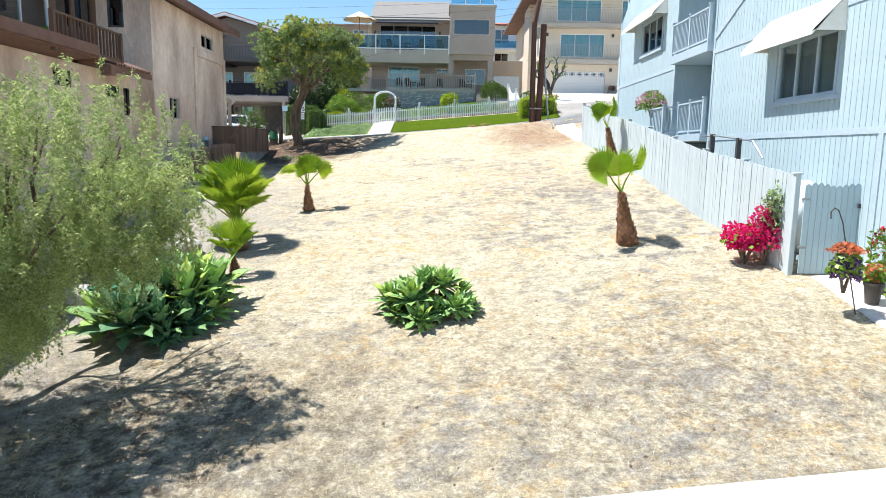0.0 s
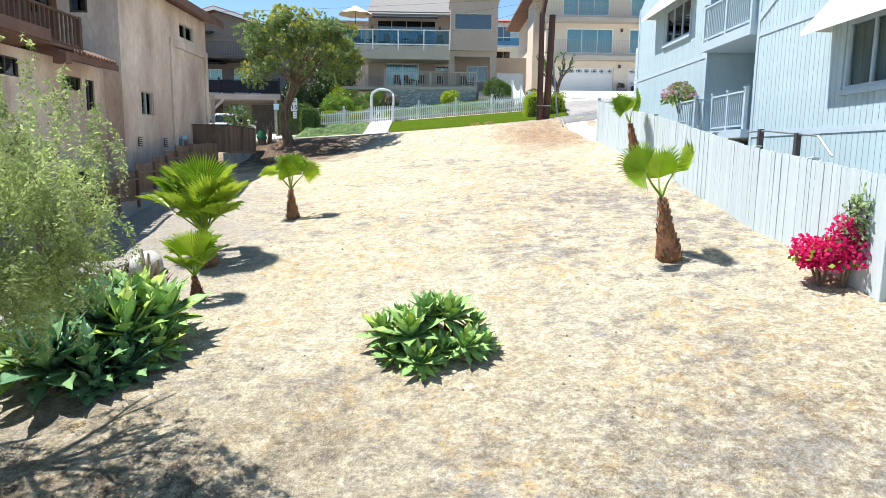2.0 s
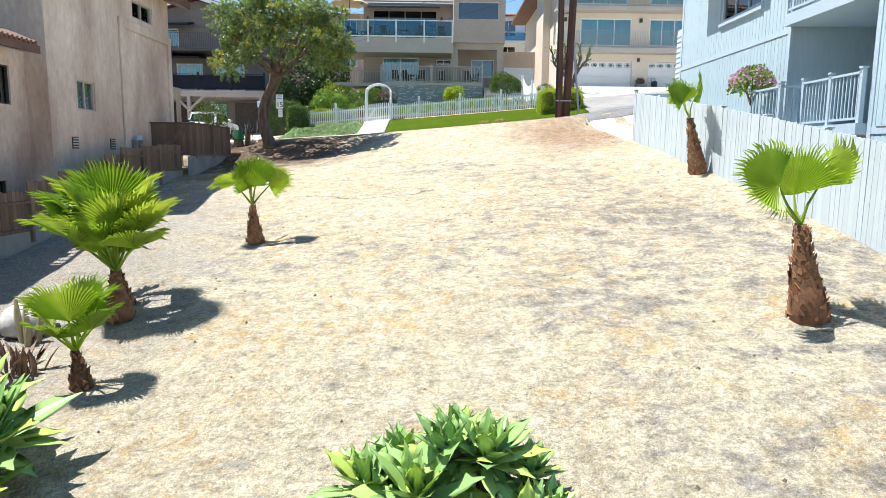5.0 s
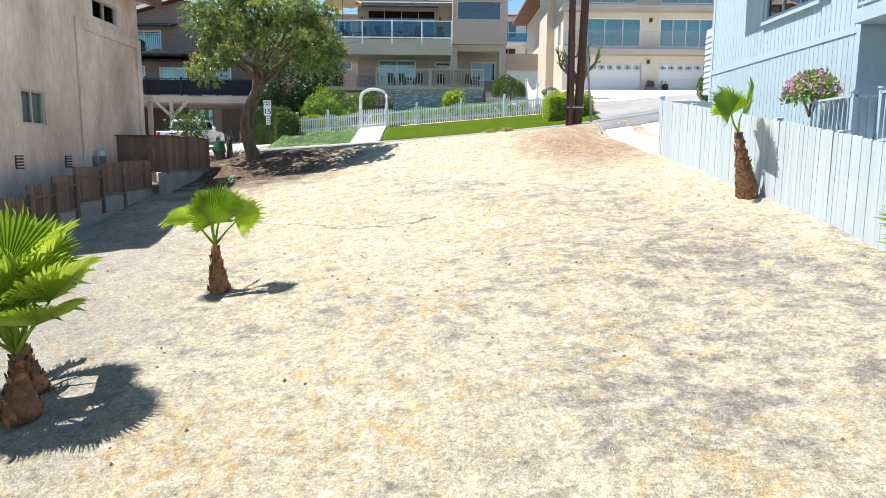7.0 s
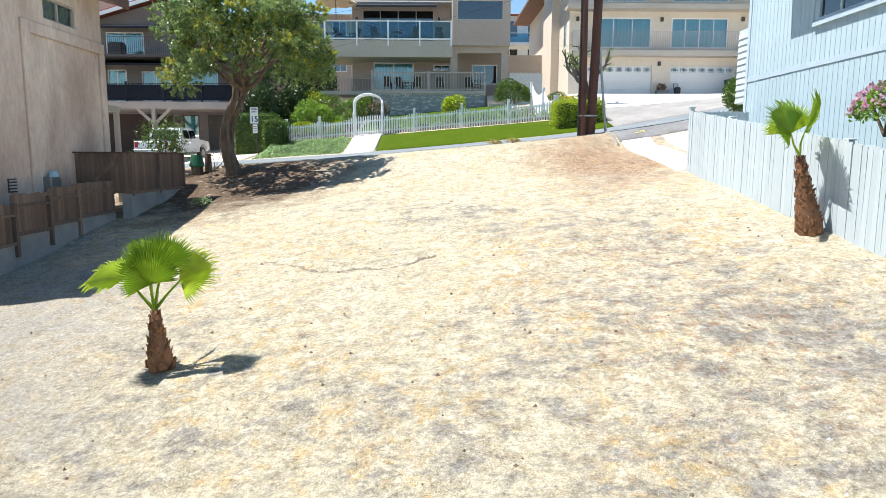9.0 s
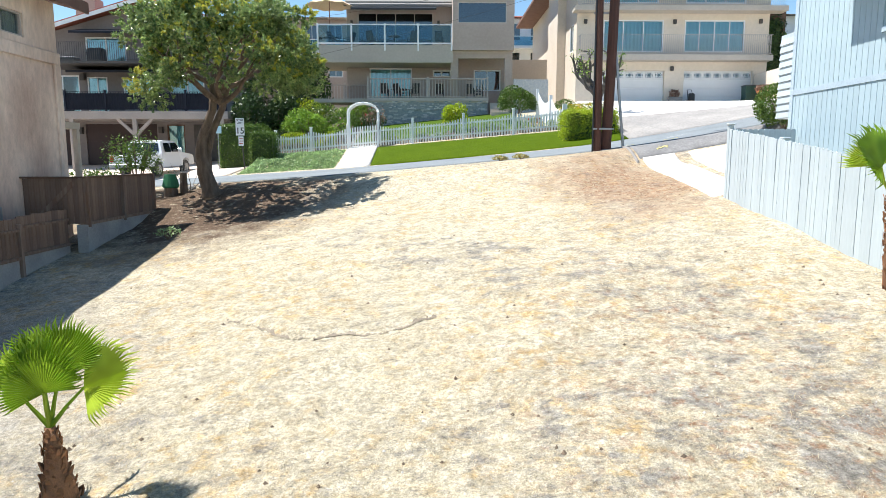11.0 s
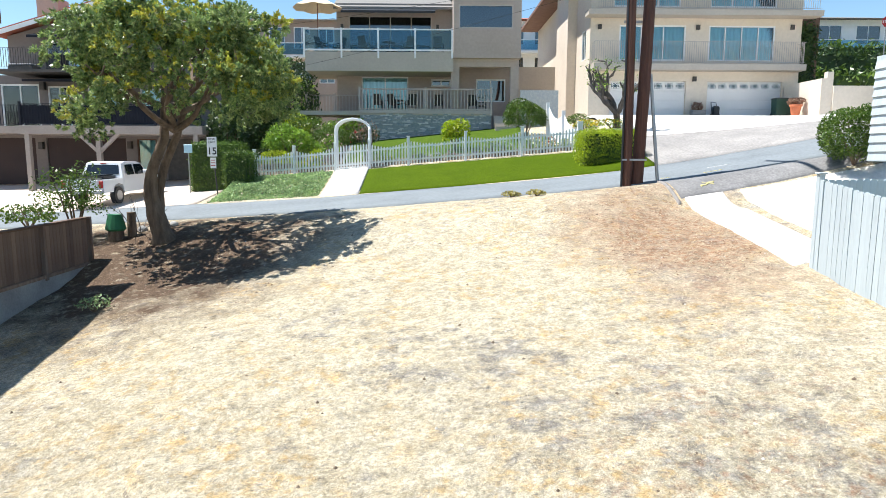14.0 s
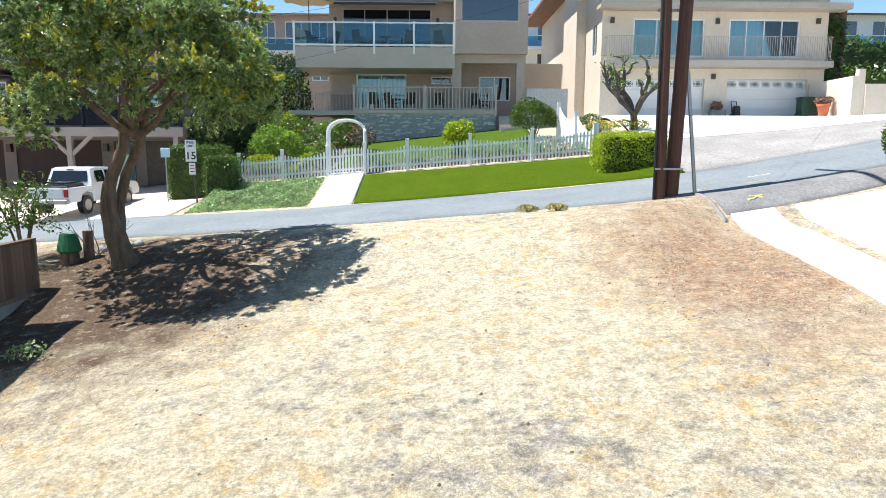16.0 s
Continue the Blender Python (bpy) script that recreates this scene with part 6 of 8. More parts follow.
# ---- parked pickup ----
def pickup():
    t = thing("pickup_truck", "white double-cab pickup parked on the driveway", "pickup")
    L, W = 5.3, 1.9
    prof = [(0.05, 0.55), (0.0, 0.75), (0.02, 1.12), (1.55, 1.12), (1.55, 1.18), (1.75, 1.78), (2.1, 1.84), (3.1, 1.82), (3.45, 1.72), (4.0, 1.2), (5.1, 1.08), (5.28, 0.95), (5.3, 0.55), (4.75, 0.5), (4.65, 0.82), (4.3, 0.92), (3.95, 0.82), (3.85, 0.48), (1.65, 0.48), (1.55, 0.82), (1.2, 0.92), (0.85, 0.82), (0.75, 0.55)]
    bm = bmesh.new()
    prism(bm, [(-W / 2, y, z) for y, z in prof], (W, 0, 0))
    bm.faces.ensure_lookup_table()
    bmesh.ops.triangulate(bm, faces=[f for f in bm.faces if len(f.verts) > 4])
    for v in bm.verts:
        if v.co.z > 1.2:
            v.co.x *= 0.84 if v.co.z > 1.5 else 0.95
    part("body", bm, M["car"], t)
    part("bed", boxes((-0.78, 0.12, 1.0, 0.78, 1.5, 1.135)), M["black"], t, "black bed liner")
    for x in (-0.5, 0.5):
        part("rack_bar", boxes((x - 0.04, 0.2, 1.25, x + 0.04, 1.5, 1.3)), M["black"], t)
    part("rack", boxes((-0.75, 0.3, 1.2, 0.75, 0.38, 1.25), (-0.75, 1.2, 1.2, 0.75, 1.28, 1.25), (-0.78, 0.3, 1.12, -0.7, 1.28, 1.25), (0.7, 0.3, 1.12, 0.78, 1.28, 1.25)), M["black"], t)
    part("tailgate", bevel(boxes((-0.7, -0.03, 0.72, 0.7, 0.0, 1.1)), 0.01), M["car"], t)
    part("tailgate_handle", boxes((-0.15, -0.05, 0.95, 0.15, -0.03, 1.02)), M["black"], t)
    part("badge", lathe(bmesh.new(), [(0.09, 0), (0.085, 0.015)], 14), M["black"], t).matrix_local = pose(0, -0.03, 0.85, 90, 0, 0)
    part("bumper", bevel(boxes((-0.92, -0.14, 0.5, 0.92, 0.06, 0.68)), 0.03), M["metal"], t, "chrome rear bumper")
    part("number_plate", boxes((-0.16, -0.155, 0.53, 0.16, -0.142, 0.66)), M["white"], t)
    for s in (-1, 1):
        part("tail_light", bevel(boxes((s * 0.83 - 0.09, -0.03, 0.76, s * 0.83 + 0.09, 0.1, 1.08)), 0.02), M["red"], t)
        part("mirror", bevel(boxes((s * 1.05 - 0.1, 3.35, 1.22, s * 1.05 + 0.1, 3.45, 1.42)), 0.02), M["car"], t)
        for y0, y1 in ((1.95, 2.6), (2.7, 3.4)):
            part("side_window", prism(bmesh.new(), [(s * 0.941, y0, 1.24), (s * 0.941, y1 + (0.3 if y1 > 3 else 0), 1.24), (s * 0.815, y1, 1.7), (s * 0.815, y0 + 0.05, 1.7)], (s * 0.012, 0, 0.0)), M["tinted"], t)
        for y in (1.2, 4.3):
            w = part("wheel", tube(bmesh.new(), [(s * 0.72, y, 0.38), (s * 0.95, y, 0.38)], 0.38, 20), M["black"], t)
            part("rim", tube(bmesh.new(), [(s * 0.93, y, 0.38), (s * 0.965, y, 0.38)], 0.23, 14), M["metal"], w)
    part("rear_window", prism(bmesh.new(), [(-0.78, 1.575, 1.28), (0.78, 1.575, 1.28), (0.7, 1.715, 1.7), (-0.7, 1.715, 1.7)], (0, -0.015, 0.0)), M["tinted"], t)
    part("brake_light", boxes((-0.12, 1.7, 1.74, 0.12, 1.76, 1.78)), M["red"], t)
    return t


truck = pickup()
truck.matrix_basis = pose(-14.65, 48.8, gz(-14.6, 51.0) + 0.02, 1.5, 0, -4)


# ---- palms ----
def fan_blade(seed, span, arch):
    """A pleated fan leaf of unit size in its own plane, opening along x: ribs fused for two thirds, then free drooping tips."""
    bm = bmesh.new()
    n = 38
    rngp = random.Random(seed)
    hub = bm.verts.new((-0.02, 0, 0))
    span = radians(span)

    def at(r, a, up=0.0):
        """A point of the blade: folded up along its midrib, arching back towards its rim."""
        return (r * math.cos(a), r * math.sin(a), up + 0.34 * abs(math.sin(a)) * r ** 1.3 - arch * r * r)

    inner, ring = [], []
    for k in range(2 * n + 1):
        a = -span / 2 + span * k / (2 * n)
        up = 0.022 if k % 2 else -0.022
        r = 0.7 * (0.82 + 0.18 * math.cos(a * 0.8))
        inner.append(bm.verts.new(at(r * 0.5, a, up * 0.5)))
        ring.append((a, r, bm.verts.new(at(r, a, up))))
    for k in range(2 * n):
        bm.faces.new((hub, inner[k], inner[k + 1]))
        bm.faces.new((inner[k], ring[k][2], ring[k + 1][2], inner[k + 1]))
    for k in range(n):
        (a0, r0, v0), (a1, r1, v1), (a2, r2, v2) = ring[2 * k : 2 * k + 3]
        L = r1 * rngp.uniform(1.3, 1.5)
        a = a1 + rngp.uniform(-0.025, 0.025)
        w = 0.017
        mid = (r1 + L) / 2
        m0, m1 = bm.verts.new(at(mid, a - w)), bm.verts.new(at(mid, a + w))
        droop = rngp.uniform(0.02, 0.16)
        tip = bm.verts.new(at(L, a, -droop))
        bm.faces.new((v0, m0, v1)), bm.faces.new((v1, m1, v2)), bm.faces.new((v1, m0, tip)), bm.faces.new((v1, tip, m1))
    return mesh_of("frond", bm, M["palm_leaf"])


FANS = [fan_blade(4, 175, 0.1), fan_blade(5, 160, 0.2), fan_blade(6, 200, 0.05)]
STALK = mesh_of("petiole", tube(bmesh.new(), [(0, 0, 0), (0.5, 0, 0.03), (1, 0, 0)], [0.03, 0.02, 0.014], 5), M["palm_leaf"])
SCALE = mesh_of("boot", prism(bmesh.new(), [(-0.055, 0, 0), (0.05, -0.005, 0.0), (0.036, 0.03, 0.085), (0.006, 0.045, 0.11), (-0.028, 0.03, 0.075)], (0.004, 0.018, 0.0)), M["palm_trunk"])


def palm(x, y, trunk_h, r, fronds, lean=(0, 0), seed=1, label="young fan palm with shaggy brown trunk on dry grass"):
    """fronds: rows of the hub's place from the trunk's top, the way the blade points, the way its face looks, and its radius."""
    rg = random.Random(seed)
    z = gz(x, y) - 0.05
    p = thing("fan_palm", label, "palm tree", (x, y, z), "young fan palms")
    b = BASE[p]
    top = Vector((lean[0], lean[1], trunk_h))
    pts = [Vector((lean[0] * t, lean[1] * t, trunk_h * t)) for t in (0, 0.12, 0.3, 0.5, 0.75, 1)]
    part("trunk", tube(bmesh.new(), [q + b for q in pts], [r * 1.08, r * 1.15, r, r * 0.76, r * 0.48, r * 0.34], 14), M["palm_trunk"], p, smooth=True)
    n = int(120 * trunk_h)
    for k in range(n):
        t = ((k + 0.5) / n) ** 0.9
        a = k * 2.4 + rg.uniform(-0.4, 0.4)
        rad = r * (1.14 - 0.78 * t)
        q = Vector((lean[0] * t + rad * math.cos(a), lean[1] * t + rad * math.sin(a), trunk_h * t - 0.03))
        piece("boot", SCALE, p, Matrix.Translation(q) @ Matrix.Rotation(a - math.pi / 2, 4, "Z") @ pose(0, 0, 0, rg.uniform(-4, 24), rg.uniform(-30, 30), rg.uniform(-20, 20)) @ Matrix.Scale(rg.choice((0.6, 0.8, 1.0, 1.15, 1.35)) * (0.6 + r) * (1.15 - 0.6 * t), 4))
    for hub, way, face, size in fronds:
        hub, way, face = Vector(hub), Vector(way).normalized(), Vector(face)
        face = (face - way * face.dot(way)).normalized()
        side = face.cross(way)
        along = hub.normalized()
        cross = along.orthogonal().normalized()
        m = Matrix((along, cross, along.cross(cross))).transposed().to_4x4()
        piece("petiole", STALK, p, Matrix.Translation(top) @ m @ Matrix.Diagonal((hub.length, 1, 1, 1)))
        m = Matrix((way, side, face)).transposed().to_4x4()
        piece("frond", rg.choice(FANS), p, Matrix.Translation(top + hub) @ m @ Matrix.Scale(size, 4))
    return p


palm(5.85, 16.95, 1.38, 0.23, [((-0.47, -0.2, 0.56), (-0.85, -0.1, 0.3), (0.1, -0.9, 0.45), 0.7), ((-0.05, 0.15, 0.42), (0.05, 0.3, 1), (-0.75, -0.6, 0.3), 0.78), ((0.23, 0.05, 0.53), (0.45, 0.1, 0.9), (0.9, -0.15, -0.4), 0.8),
                               ((-0.3, 0.3, 0.5), (-0.4, 0.5, 0.8), (0.3, -0.8, 0.5), 0.6)], (-0.24, 0), 1)
palm(7.93, 26.45, 1.6, 0.22, [((-0.26, -0.1, 0.43), (-0.62, -0.1, 0.62), (0.55, -0.8, 0.3), 0.74), ((0.05, -0.02, 0.47), (0.38, 0, 0.9), (0.85, -0.45, -0.3), 0.8), ((-0.1, 0.2, 0.45), (-0.1, 0.3, 0.9), (-0.6, -0.7, 0.3), 0.62)],
     (-0.34, 0.0), 2, "young fan palm leaning beside the white fence")
palm(-3.72, 23.0, 0.9, 0.16, [((0.0, -0.06, 0.5), (0.05, -0.05, 1), (0.05, -1, 0.15), 0.6), ((0.1, 0.12, 0.62), (0.25, 0.25, 1), (0.1, -1, 0.2), 0.58), ((-0.36, -0.05, 0.5), (-1, -0.1, 0.1), (0.1, -0.35, 0.95), 0.62),
                              ((0.4, 0, 0.45), (0.9, 0, 0.45), (0.3, -0.6, 0.75), 0.62), ((-0.12, 0.15, 0.62), (-0.4, 0.2, 1), (0.95, -0.3, 0.3), 0.5), ((0.02, -0.1, 0.42), (-0.25, -0.2, 0.9), (0.1, -1, 0.3), 0.52)], (-0.05, 0.0), 3)


def spray(seed, rows):
    """Fronds standing as they grow: rows of compass angle, rise, stalk length and blade radius."""
    rg, out = random.Random(seed), []
    for az, el, stalk, size in rows:
        a, e = radians(az + rg.uniform(-6, 6)), radians(el)
        d = Vector((math.cos(a) * math.cos(e), math.sin(a) * math.cos(e), math.sin(e)))
        up = Vector((-math.cos(a) * math.sin(e), -math.sin(a) * math.sin(e), math.cos(e)))
        out.append((d * stalk, d - Vector((0, 0, 0.06 * math.cos(e))), up, size))
    return out


palm(-4.88, 18.8, 0.85, 0.2, spray(1, [(255, 70, 0.85, 0.9), (305, 62, 0.85, 0.85), (345, 52, 0.9, 0.85), (20, 68, 1.0, 0.9), (200, 66, 1.0, 0.9), (170, 50, 1.0, 0.85), (100, 75, 1.0, 0.85), (280, 86, 1.1, 0.9), (330, 38, 0.75, 0.7), (225, 45, 0.8, 0.75), (275, 50, 0.6, 0.75)]),
     (-0.08, 0.1), 4, "bushy fan palm with broad bright green fronds")
palm(-5.2, 19.5, 0.7, 0.2, spray(2, [(180, 62, 1.0, 0.9), (150, 52, 1.0, 0.85), (215, 55, 1.0, 0.9), (250, 45, 0.8, 0.85), (190, 38, 0.95, 0.8), (265, 75, 1.0, 0.9), (90, 70, 1.0, 0.85), (20, 72, 1.0, 0.85), (290, 35, 0.55, 0.7), (225, 72, 1.05, 0.9)]),
     (-0.1, 0.05), 5, "bushy fan palm with broad bright green fronds")
palm(-4.32, 16.48, 0.55, 0.13, spray(3, [(285, 68, 0.5, 0.66), (200, 55, 0.45, 0.58), (345, 48, 0.42, 0.55), (70, 72, 0.5, 0.62), (250, 42, 0.36, 0.5), (20, 60, 0.5, 0.58)]), (-0.05, 0.0), 6, "small fan palm with bright green fronds")


# ---- agaves ----
def agave_leaf():
    """A fleshy pointed leaf along x, broadest past its middle, channelled above and keeled below."""
    bm = bmesh.new()
    prev = None
    for k in range(9):
        x = k / 8
        w = 0.045 + 0.088 * math.sin(math.pi * min(1, x * 1.08) ** 1.25) if k < 8 else 0.004
        w *= 1 if k < 7 else 0.62 if k == 7 else 1
        z = 0.1 * math.sin(1.9 * x) - 0.03 * x
        lift = 0.3 * w
        cur = [bm.verts.new((x, -w, z + lift)), bm.verts.new((x, -w * 0.5, z + lift * 0.25)), bm.verts.new((x, 0, z)), bm.verts.new((x, w * 0.5, z + lift * 0.25)), bm.verts.new((x, w, z + lift)), bm.verts.new((x, 0, z - 0.035 * (1.05 - x)))]
        if prev:
            for a in range(6):
                b = (a + 1) % 6
                bm.faces.new((prev[a], prev[b], cur[b], cur[a]))
        prev = cur
    bmesh.ops.recalc_face_normals(bm, faces=bm.faces[:])
    return bm


LEAF = {k: mesh_of("leaf", agave_leaf(), M[k], True) for k in ("agave", "agave_blue")}
AST = mesh_of("stem", lathe(bmesh.new(), [(0.07, 0), (0.09, 0.3), (0.07, 1.0)], 8), M["bark"])


def agave(x, y, h, r, kind, seed, tilt=(0, 0)):
    rg = random.Random(seed)
    z = gz(x, y) - 0.03
    a = thing("agave", "fleshy fox-tail agave rosette" + (" of blue-green leaves" if kind == "agave_blue" else " of bright green leaves"), "agave", (x, y, z), "agave clump")
    piece("stem", AST, a, Matrix.Diagonal((1, 1, h + 0.02, 1)))
    n = 27
    for k in range(n):
        t = k / (n - 1)
        el = 86 - 104 * t ** 0.85 + rg.uniform(-6, 6)
        L = r * (0.55 + 0.5 * math.sin(math.pi * (0.15 + 0.7 * t))) * rg.uniform(0.9, 1.1)
        m = Matrix.Translation((0, 0, h)) @ pose(0, 0, 0, tilt[0], tilt[1], 0) @ Matrix.Rotation(k * 2.39996 + rg.uniform(-0.15, 0.15), 4, "Z") @ Matrix.Rotation(radians(-el), 4, "Y")
        piece("leaf", LEAF[kind], a, m @ pose(0, 0, 0, rg.uniform(-12, 12), 0, 0) @ Matrix.Diagonal((L, L * 1.3, L, 1)))
    return a


for k, (x, y, h, r, tx, ty) in enumerate([(-0.22, 13.6, 0.34, 0.62, 5, -18), (0.32, 13.15, 0.5, 0.72, 14, -6), (1.02, 13.5, 0.66, 0.64, 8, 8), (0.5, 12.7, 0.16, 0.52, 30, 0), (1.35, 12.95, 0.3, 0.5, 25, 10),
                                          (1.62, 13.2, 0.2, 0.44, 5, 20), (0.1, 14.0, 0.4, 0.5, -15, -5), (0.75, 14.05, 0.55, 0.52, -12, 5), (0.9, 13.0, 0.22, 0.46, 22, 4), (0.0, 13.15, 0.12, 0.46, 18, -14), (1.5, 13.6, 0.35, 0.48, -5, 14), (0.62, 13.5, 0.75, 0.55, 0, 0), (0.05, 13.4, 0.2, 0.5, 10, -22)]):
    agave(0.65 + (x - 0.65) * 0.84, 13.3 + (y - 13.3) * 0.84, h * 0.8, r * 0.88, "agave", 40 + k, (tx, ty))
for k, (x, y, h, r, c) in enumerate([(-5.35, 12.9, 0.42, 0.95, 1), (-4.5, 12.95, 0.3, 0.72, 1), (-3.75, 13.2, 0.2, 0.6, 1), (-4.05, 13.7, 0.55, 0.78, 0), (-4.8, 13.9, 0.7, 0.85, 1), (-5.7, 13.8, 0.55, 0.85, 1),
                                    (-6.35, 13.3, 0.3, 0.75, 0), (-3.5, 14.3, 0.55, 0.74, 0), (-4.3, 14.7, 0.65, 0.76, 0), (-5.3, 14.7, 0.6, 0.76, 0), (-3.35, 13.75, 0.25, 0.55, 0), (-4.15, 12.75, 0.12, 0.5, 1)]):
    agave(-6.05 + (x + 6.35) * 0.68, y, h * 0.9, r * 1.2, "agave_blue" if c else "agave", 70 + k, (10, 0))


# ---- trees and shrubs ----
def add_leaves(parent, me, label=""):
    o = new(me.name, me)
    o.parent = parent
    return tagged(o, label)


def limb(rg, p, d, length, r, depth, out, tips):
    """A forking limb as tubes; its ends are kept for the crown."""
    pts, rad = [Vector(p)], [r]
    q, v = Vector(p), Vector(d).normalized()
    for k in range(4):
        v = (v + Vector((rg.uniform(-0.22, 0.22), rg.uniform(-0.22, 0.22), rg.uniform(-0.05, 0.2)))).normalized()
        q = q + v * length / 4
        pts.append(q.copy()), rad.append(r * (1 - 0.12 * (k + 1)))
    tube(out, pts, rad, 7)
    tips.append(q.copy())
    if depth:
        for s in range(rg.choice((2, 3))):
            w = (v + Vector((rg.uniform(-0.8, 0.8), rg.uniform(-0.8, 0.8), rg.uniform(-0.15, 0.5)))).normalized()
            limb(rg, q, w, length * rg.uniform(0.6, 0.85), r * 0.5, depth - 1, out, tips)


def rough_bark(bm, d):
    """Pushes a trunk's skin in and out along its grain."""
    bmesh.ops.subdivide_edges(bm, edges=bm.edges[:], cuts=1)
    bm.normal_update()
    for v in bm.verts:
        v.co += v.normal * d * noise.noise(Vector((v.co.x * 4, v.co.y * 4, v.co.z * 1.6)))


rng = np.random.default_rng(11)
tz = gz(-7.65, 39.84) - 0.15
tree = thing("street_tree", "broad evergreen tree with leaning trunk and glossy leaves", "tree", (-7.65, 39.84, tz))
bm = bmesh.new()
tube(bm, [(-7.6, 39.84, tz), (-7.66, 39.82, tz + 0.35), (-7.82, 39.8, tz + 0.9), (-7.92, 39.78, tz + 1.45), (-7.87, 39.74, tz + 2.1), (-7.62, 39.72, tz + 2.65), (-7.4, 39.7, tz + 3.1), (-7.3, 39.65, tz + 3.8), (-7.25, 39.6, tz + 4.7)], [0.40, 0.29, 0.25, 0.21, 0.16, 0.145, 0.14, 0.12, 0.09], 14)
rough_bark(bm, 0.05)
part("trunk", bm, M["bark"], tree, smooth=True)
bm, tips, rg = bmesh.new(), [], random.Random(7)
tube(bm, [(-7.82, 39.95, tz + 0.9), (-7.78, 40.1, tz + 1.6), (-7.58, 40.15, tz + 2.4), (-7.18, 40.12, tz + 3.2), (-6.9, 40.15, tz + 4.2)], [0.2, 0.14, 0.125, 0.12, 0.1], 12)
rough_bark(bm, 0.04)
for az in range(0, 360, 40):
    a = radians(az + rg.uniform(-15, 15))
    limb(rg, (-7.1, 39.7, tz + 3.2 + rg.uniform(0, 0.9)), (math.cos(a), math.sin(a), 0.4), 1.35, 0.11, 2, bm, tips)
    part("limb", bm, M["bark"], tree)
    bm = bmesh.new()
# the crown: lobes of foliage, each a dome of twigs, each twig a whorl of leaves
home = np.array([-7.65, 39.84, tz])
heart = np.array([-6.75, 39.7, 8.95])
way = rand_dirs(rng, 150)
way = way[way[:, 2] > -0.62][:92]
lobes = heart + way * np.array([3.2, 2.95, 2.0]) * rng.uniform(0.72, 1.04, (len(way), 1))
lobes = np.concatenate([lobes, np.array([(-9.2, 38.9, 7.35), (-9.6, 39.6, 7.8), (-8.7, 38.2, 7.5), (-4.3, 39.0, 7.9), (-3.9, 39.6, 8.5), (-5.0, 38.6, 7.7), (-6.6, 37.9, 8.4), (-7.4, 37.7, 8.9), (-5.7, 38.1, 9.3)]), rng.normal(heart, (1.2, 1.2, 0.7), (9, 3))])
lobes[:, 2] = np.maximum(lobes[:, 2], 7.25)
C, U, V, tipped = [], [], [], []
for q in lobes:
    size = rng.uniform(0.42, 0.8)
    fresh = rng.random() < 0.62
    d = rand_dirs(rng, 64)
    d = d[(d @ ((q - heart) / (np.linalg.norm(q - heart) + 1e-9))) > -0.45]
    for w in d:
        base = q + w * size * np.array([1, 1, 0.75]) * rng.uniform(0.7, 1.08)
        new_twig = fresh and w[2] > 0.05 and rng.random() < 0.72
        k = int(rng.integers(24, 36))
        out = rand_dirs(rng, k) * 0.85 + w * 0.75
        out /= np.linalg.norm(out, axis=1)[:, None]
        flat = np.cross(out, w + 0.35 * rand_dirs(rng, k))
        flat /= np.linalg.norm(flat, axis=1)[:, None] + 1e-9
        ln = rng.uniform(0.034, 0.066, (k, 1))
        C.append(base + out * ln * 1.1 - w * rng.uniform(0, 0.12, (k, 1))), U.append(out * ln), V.append(flat * ln * 0.42)
        tipped.append(np.full(k, new_twig))
C, U, V, tipped = (np.concatenate(q) for q in (C, U, V, tipped))
add_leaves(tree, quads("crown", C[~tipped] - home, U[~tipped], V[~tipped], M["tree_leaf"]))
add_leaves(tree, quads("new_growth", C[tipped] - home, U[tipped], V[tipped], M["new_leaf"]), "yellowish new growth")

# weeping pepper tree
px, py = -6.9, 10.6
pz = gz(px, py) - 0.1
pep = thing("pepper_tree", "weeping pepper tree with feathery drooping foliage", "tree", (px, py, pz))
bm, tips, rg = bmesh.new(), [], random.Random(12)
part("trunk", tube(bmesh.new(), [(px, py, pz), (px + 0.05, py, pz + 0.5), (px + 0.2, py - 0.1, pz + 1.1)], [0.24, 0.18, 0.16], 10), M["bark"], pep, smooth=True)
for az, s in ((20, 1.0), (-40, 0.9), (80, 0.9), (150, 0.8), (230, 0.8), (300, 1.0), (0, 1.1), (-75, 0.9), (-95, 1.25), (-60, 1.35), (-25, 1.2)):
    a = radians(az)
    limb(rg, (px + 0.15, py - 0.05, pz + 0.8 + rg.uniform(0, 0.3)), (math.cos(a) * 0.8, math.sin(a) * 0.8, 0.9), 1.9 * s, 0.115, 2, bm, tips)
    part("limb", bm, M["bark"], pep)
    bm = bmesh.new()
starts = np.concatenate([shell(rng, 1200, (-5.6, 10.1, 2.85), (2.75, 2.3, 2.25), 14, 0.4, -0.6, 0.32), shell(rng, 700, (-7.6, 9.4, 2.0), (2.2, 2.2, 2.1), 9, 0.45, -0.8, 0.3), shell(rng, 300, (-3.9, 9.9, 2.6), (1.2, 1.0, 1.1), 6, 0.4), shell(rng, 240, (-5.7, 9.7, 1.5), (0.9, 0.9, 1.2), 6, 0.3), shell(rng, 900, (-6.7, 7.5, 3.2), (1.9, 1.7, 1.3), 8, 0.4, -0.6, 0.4), shell(rng, 420, (-5.5, 8.4, 1.7), (1.25, 1.4, 1.5), 7, 0.4, -0.7, 0.4)])
starts = starts[starts[:, 0] < -2.7]
C, U, V = [], [], []
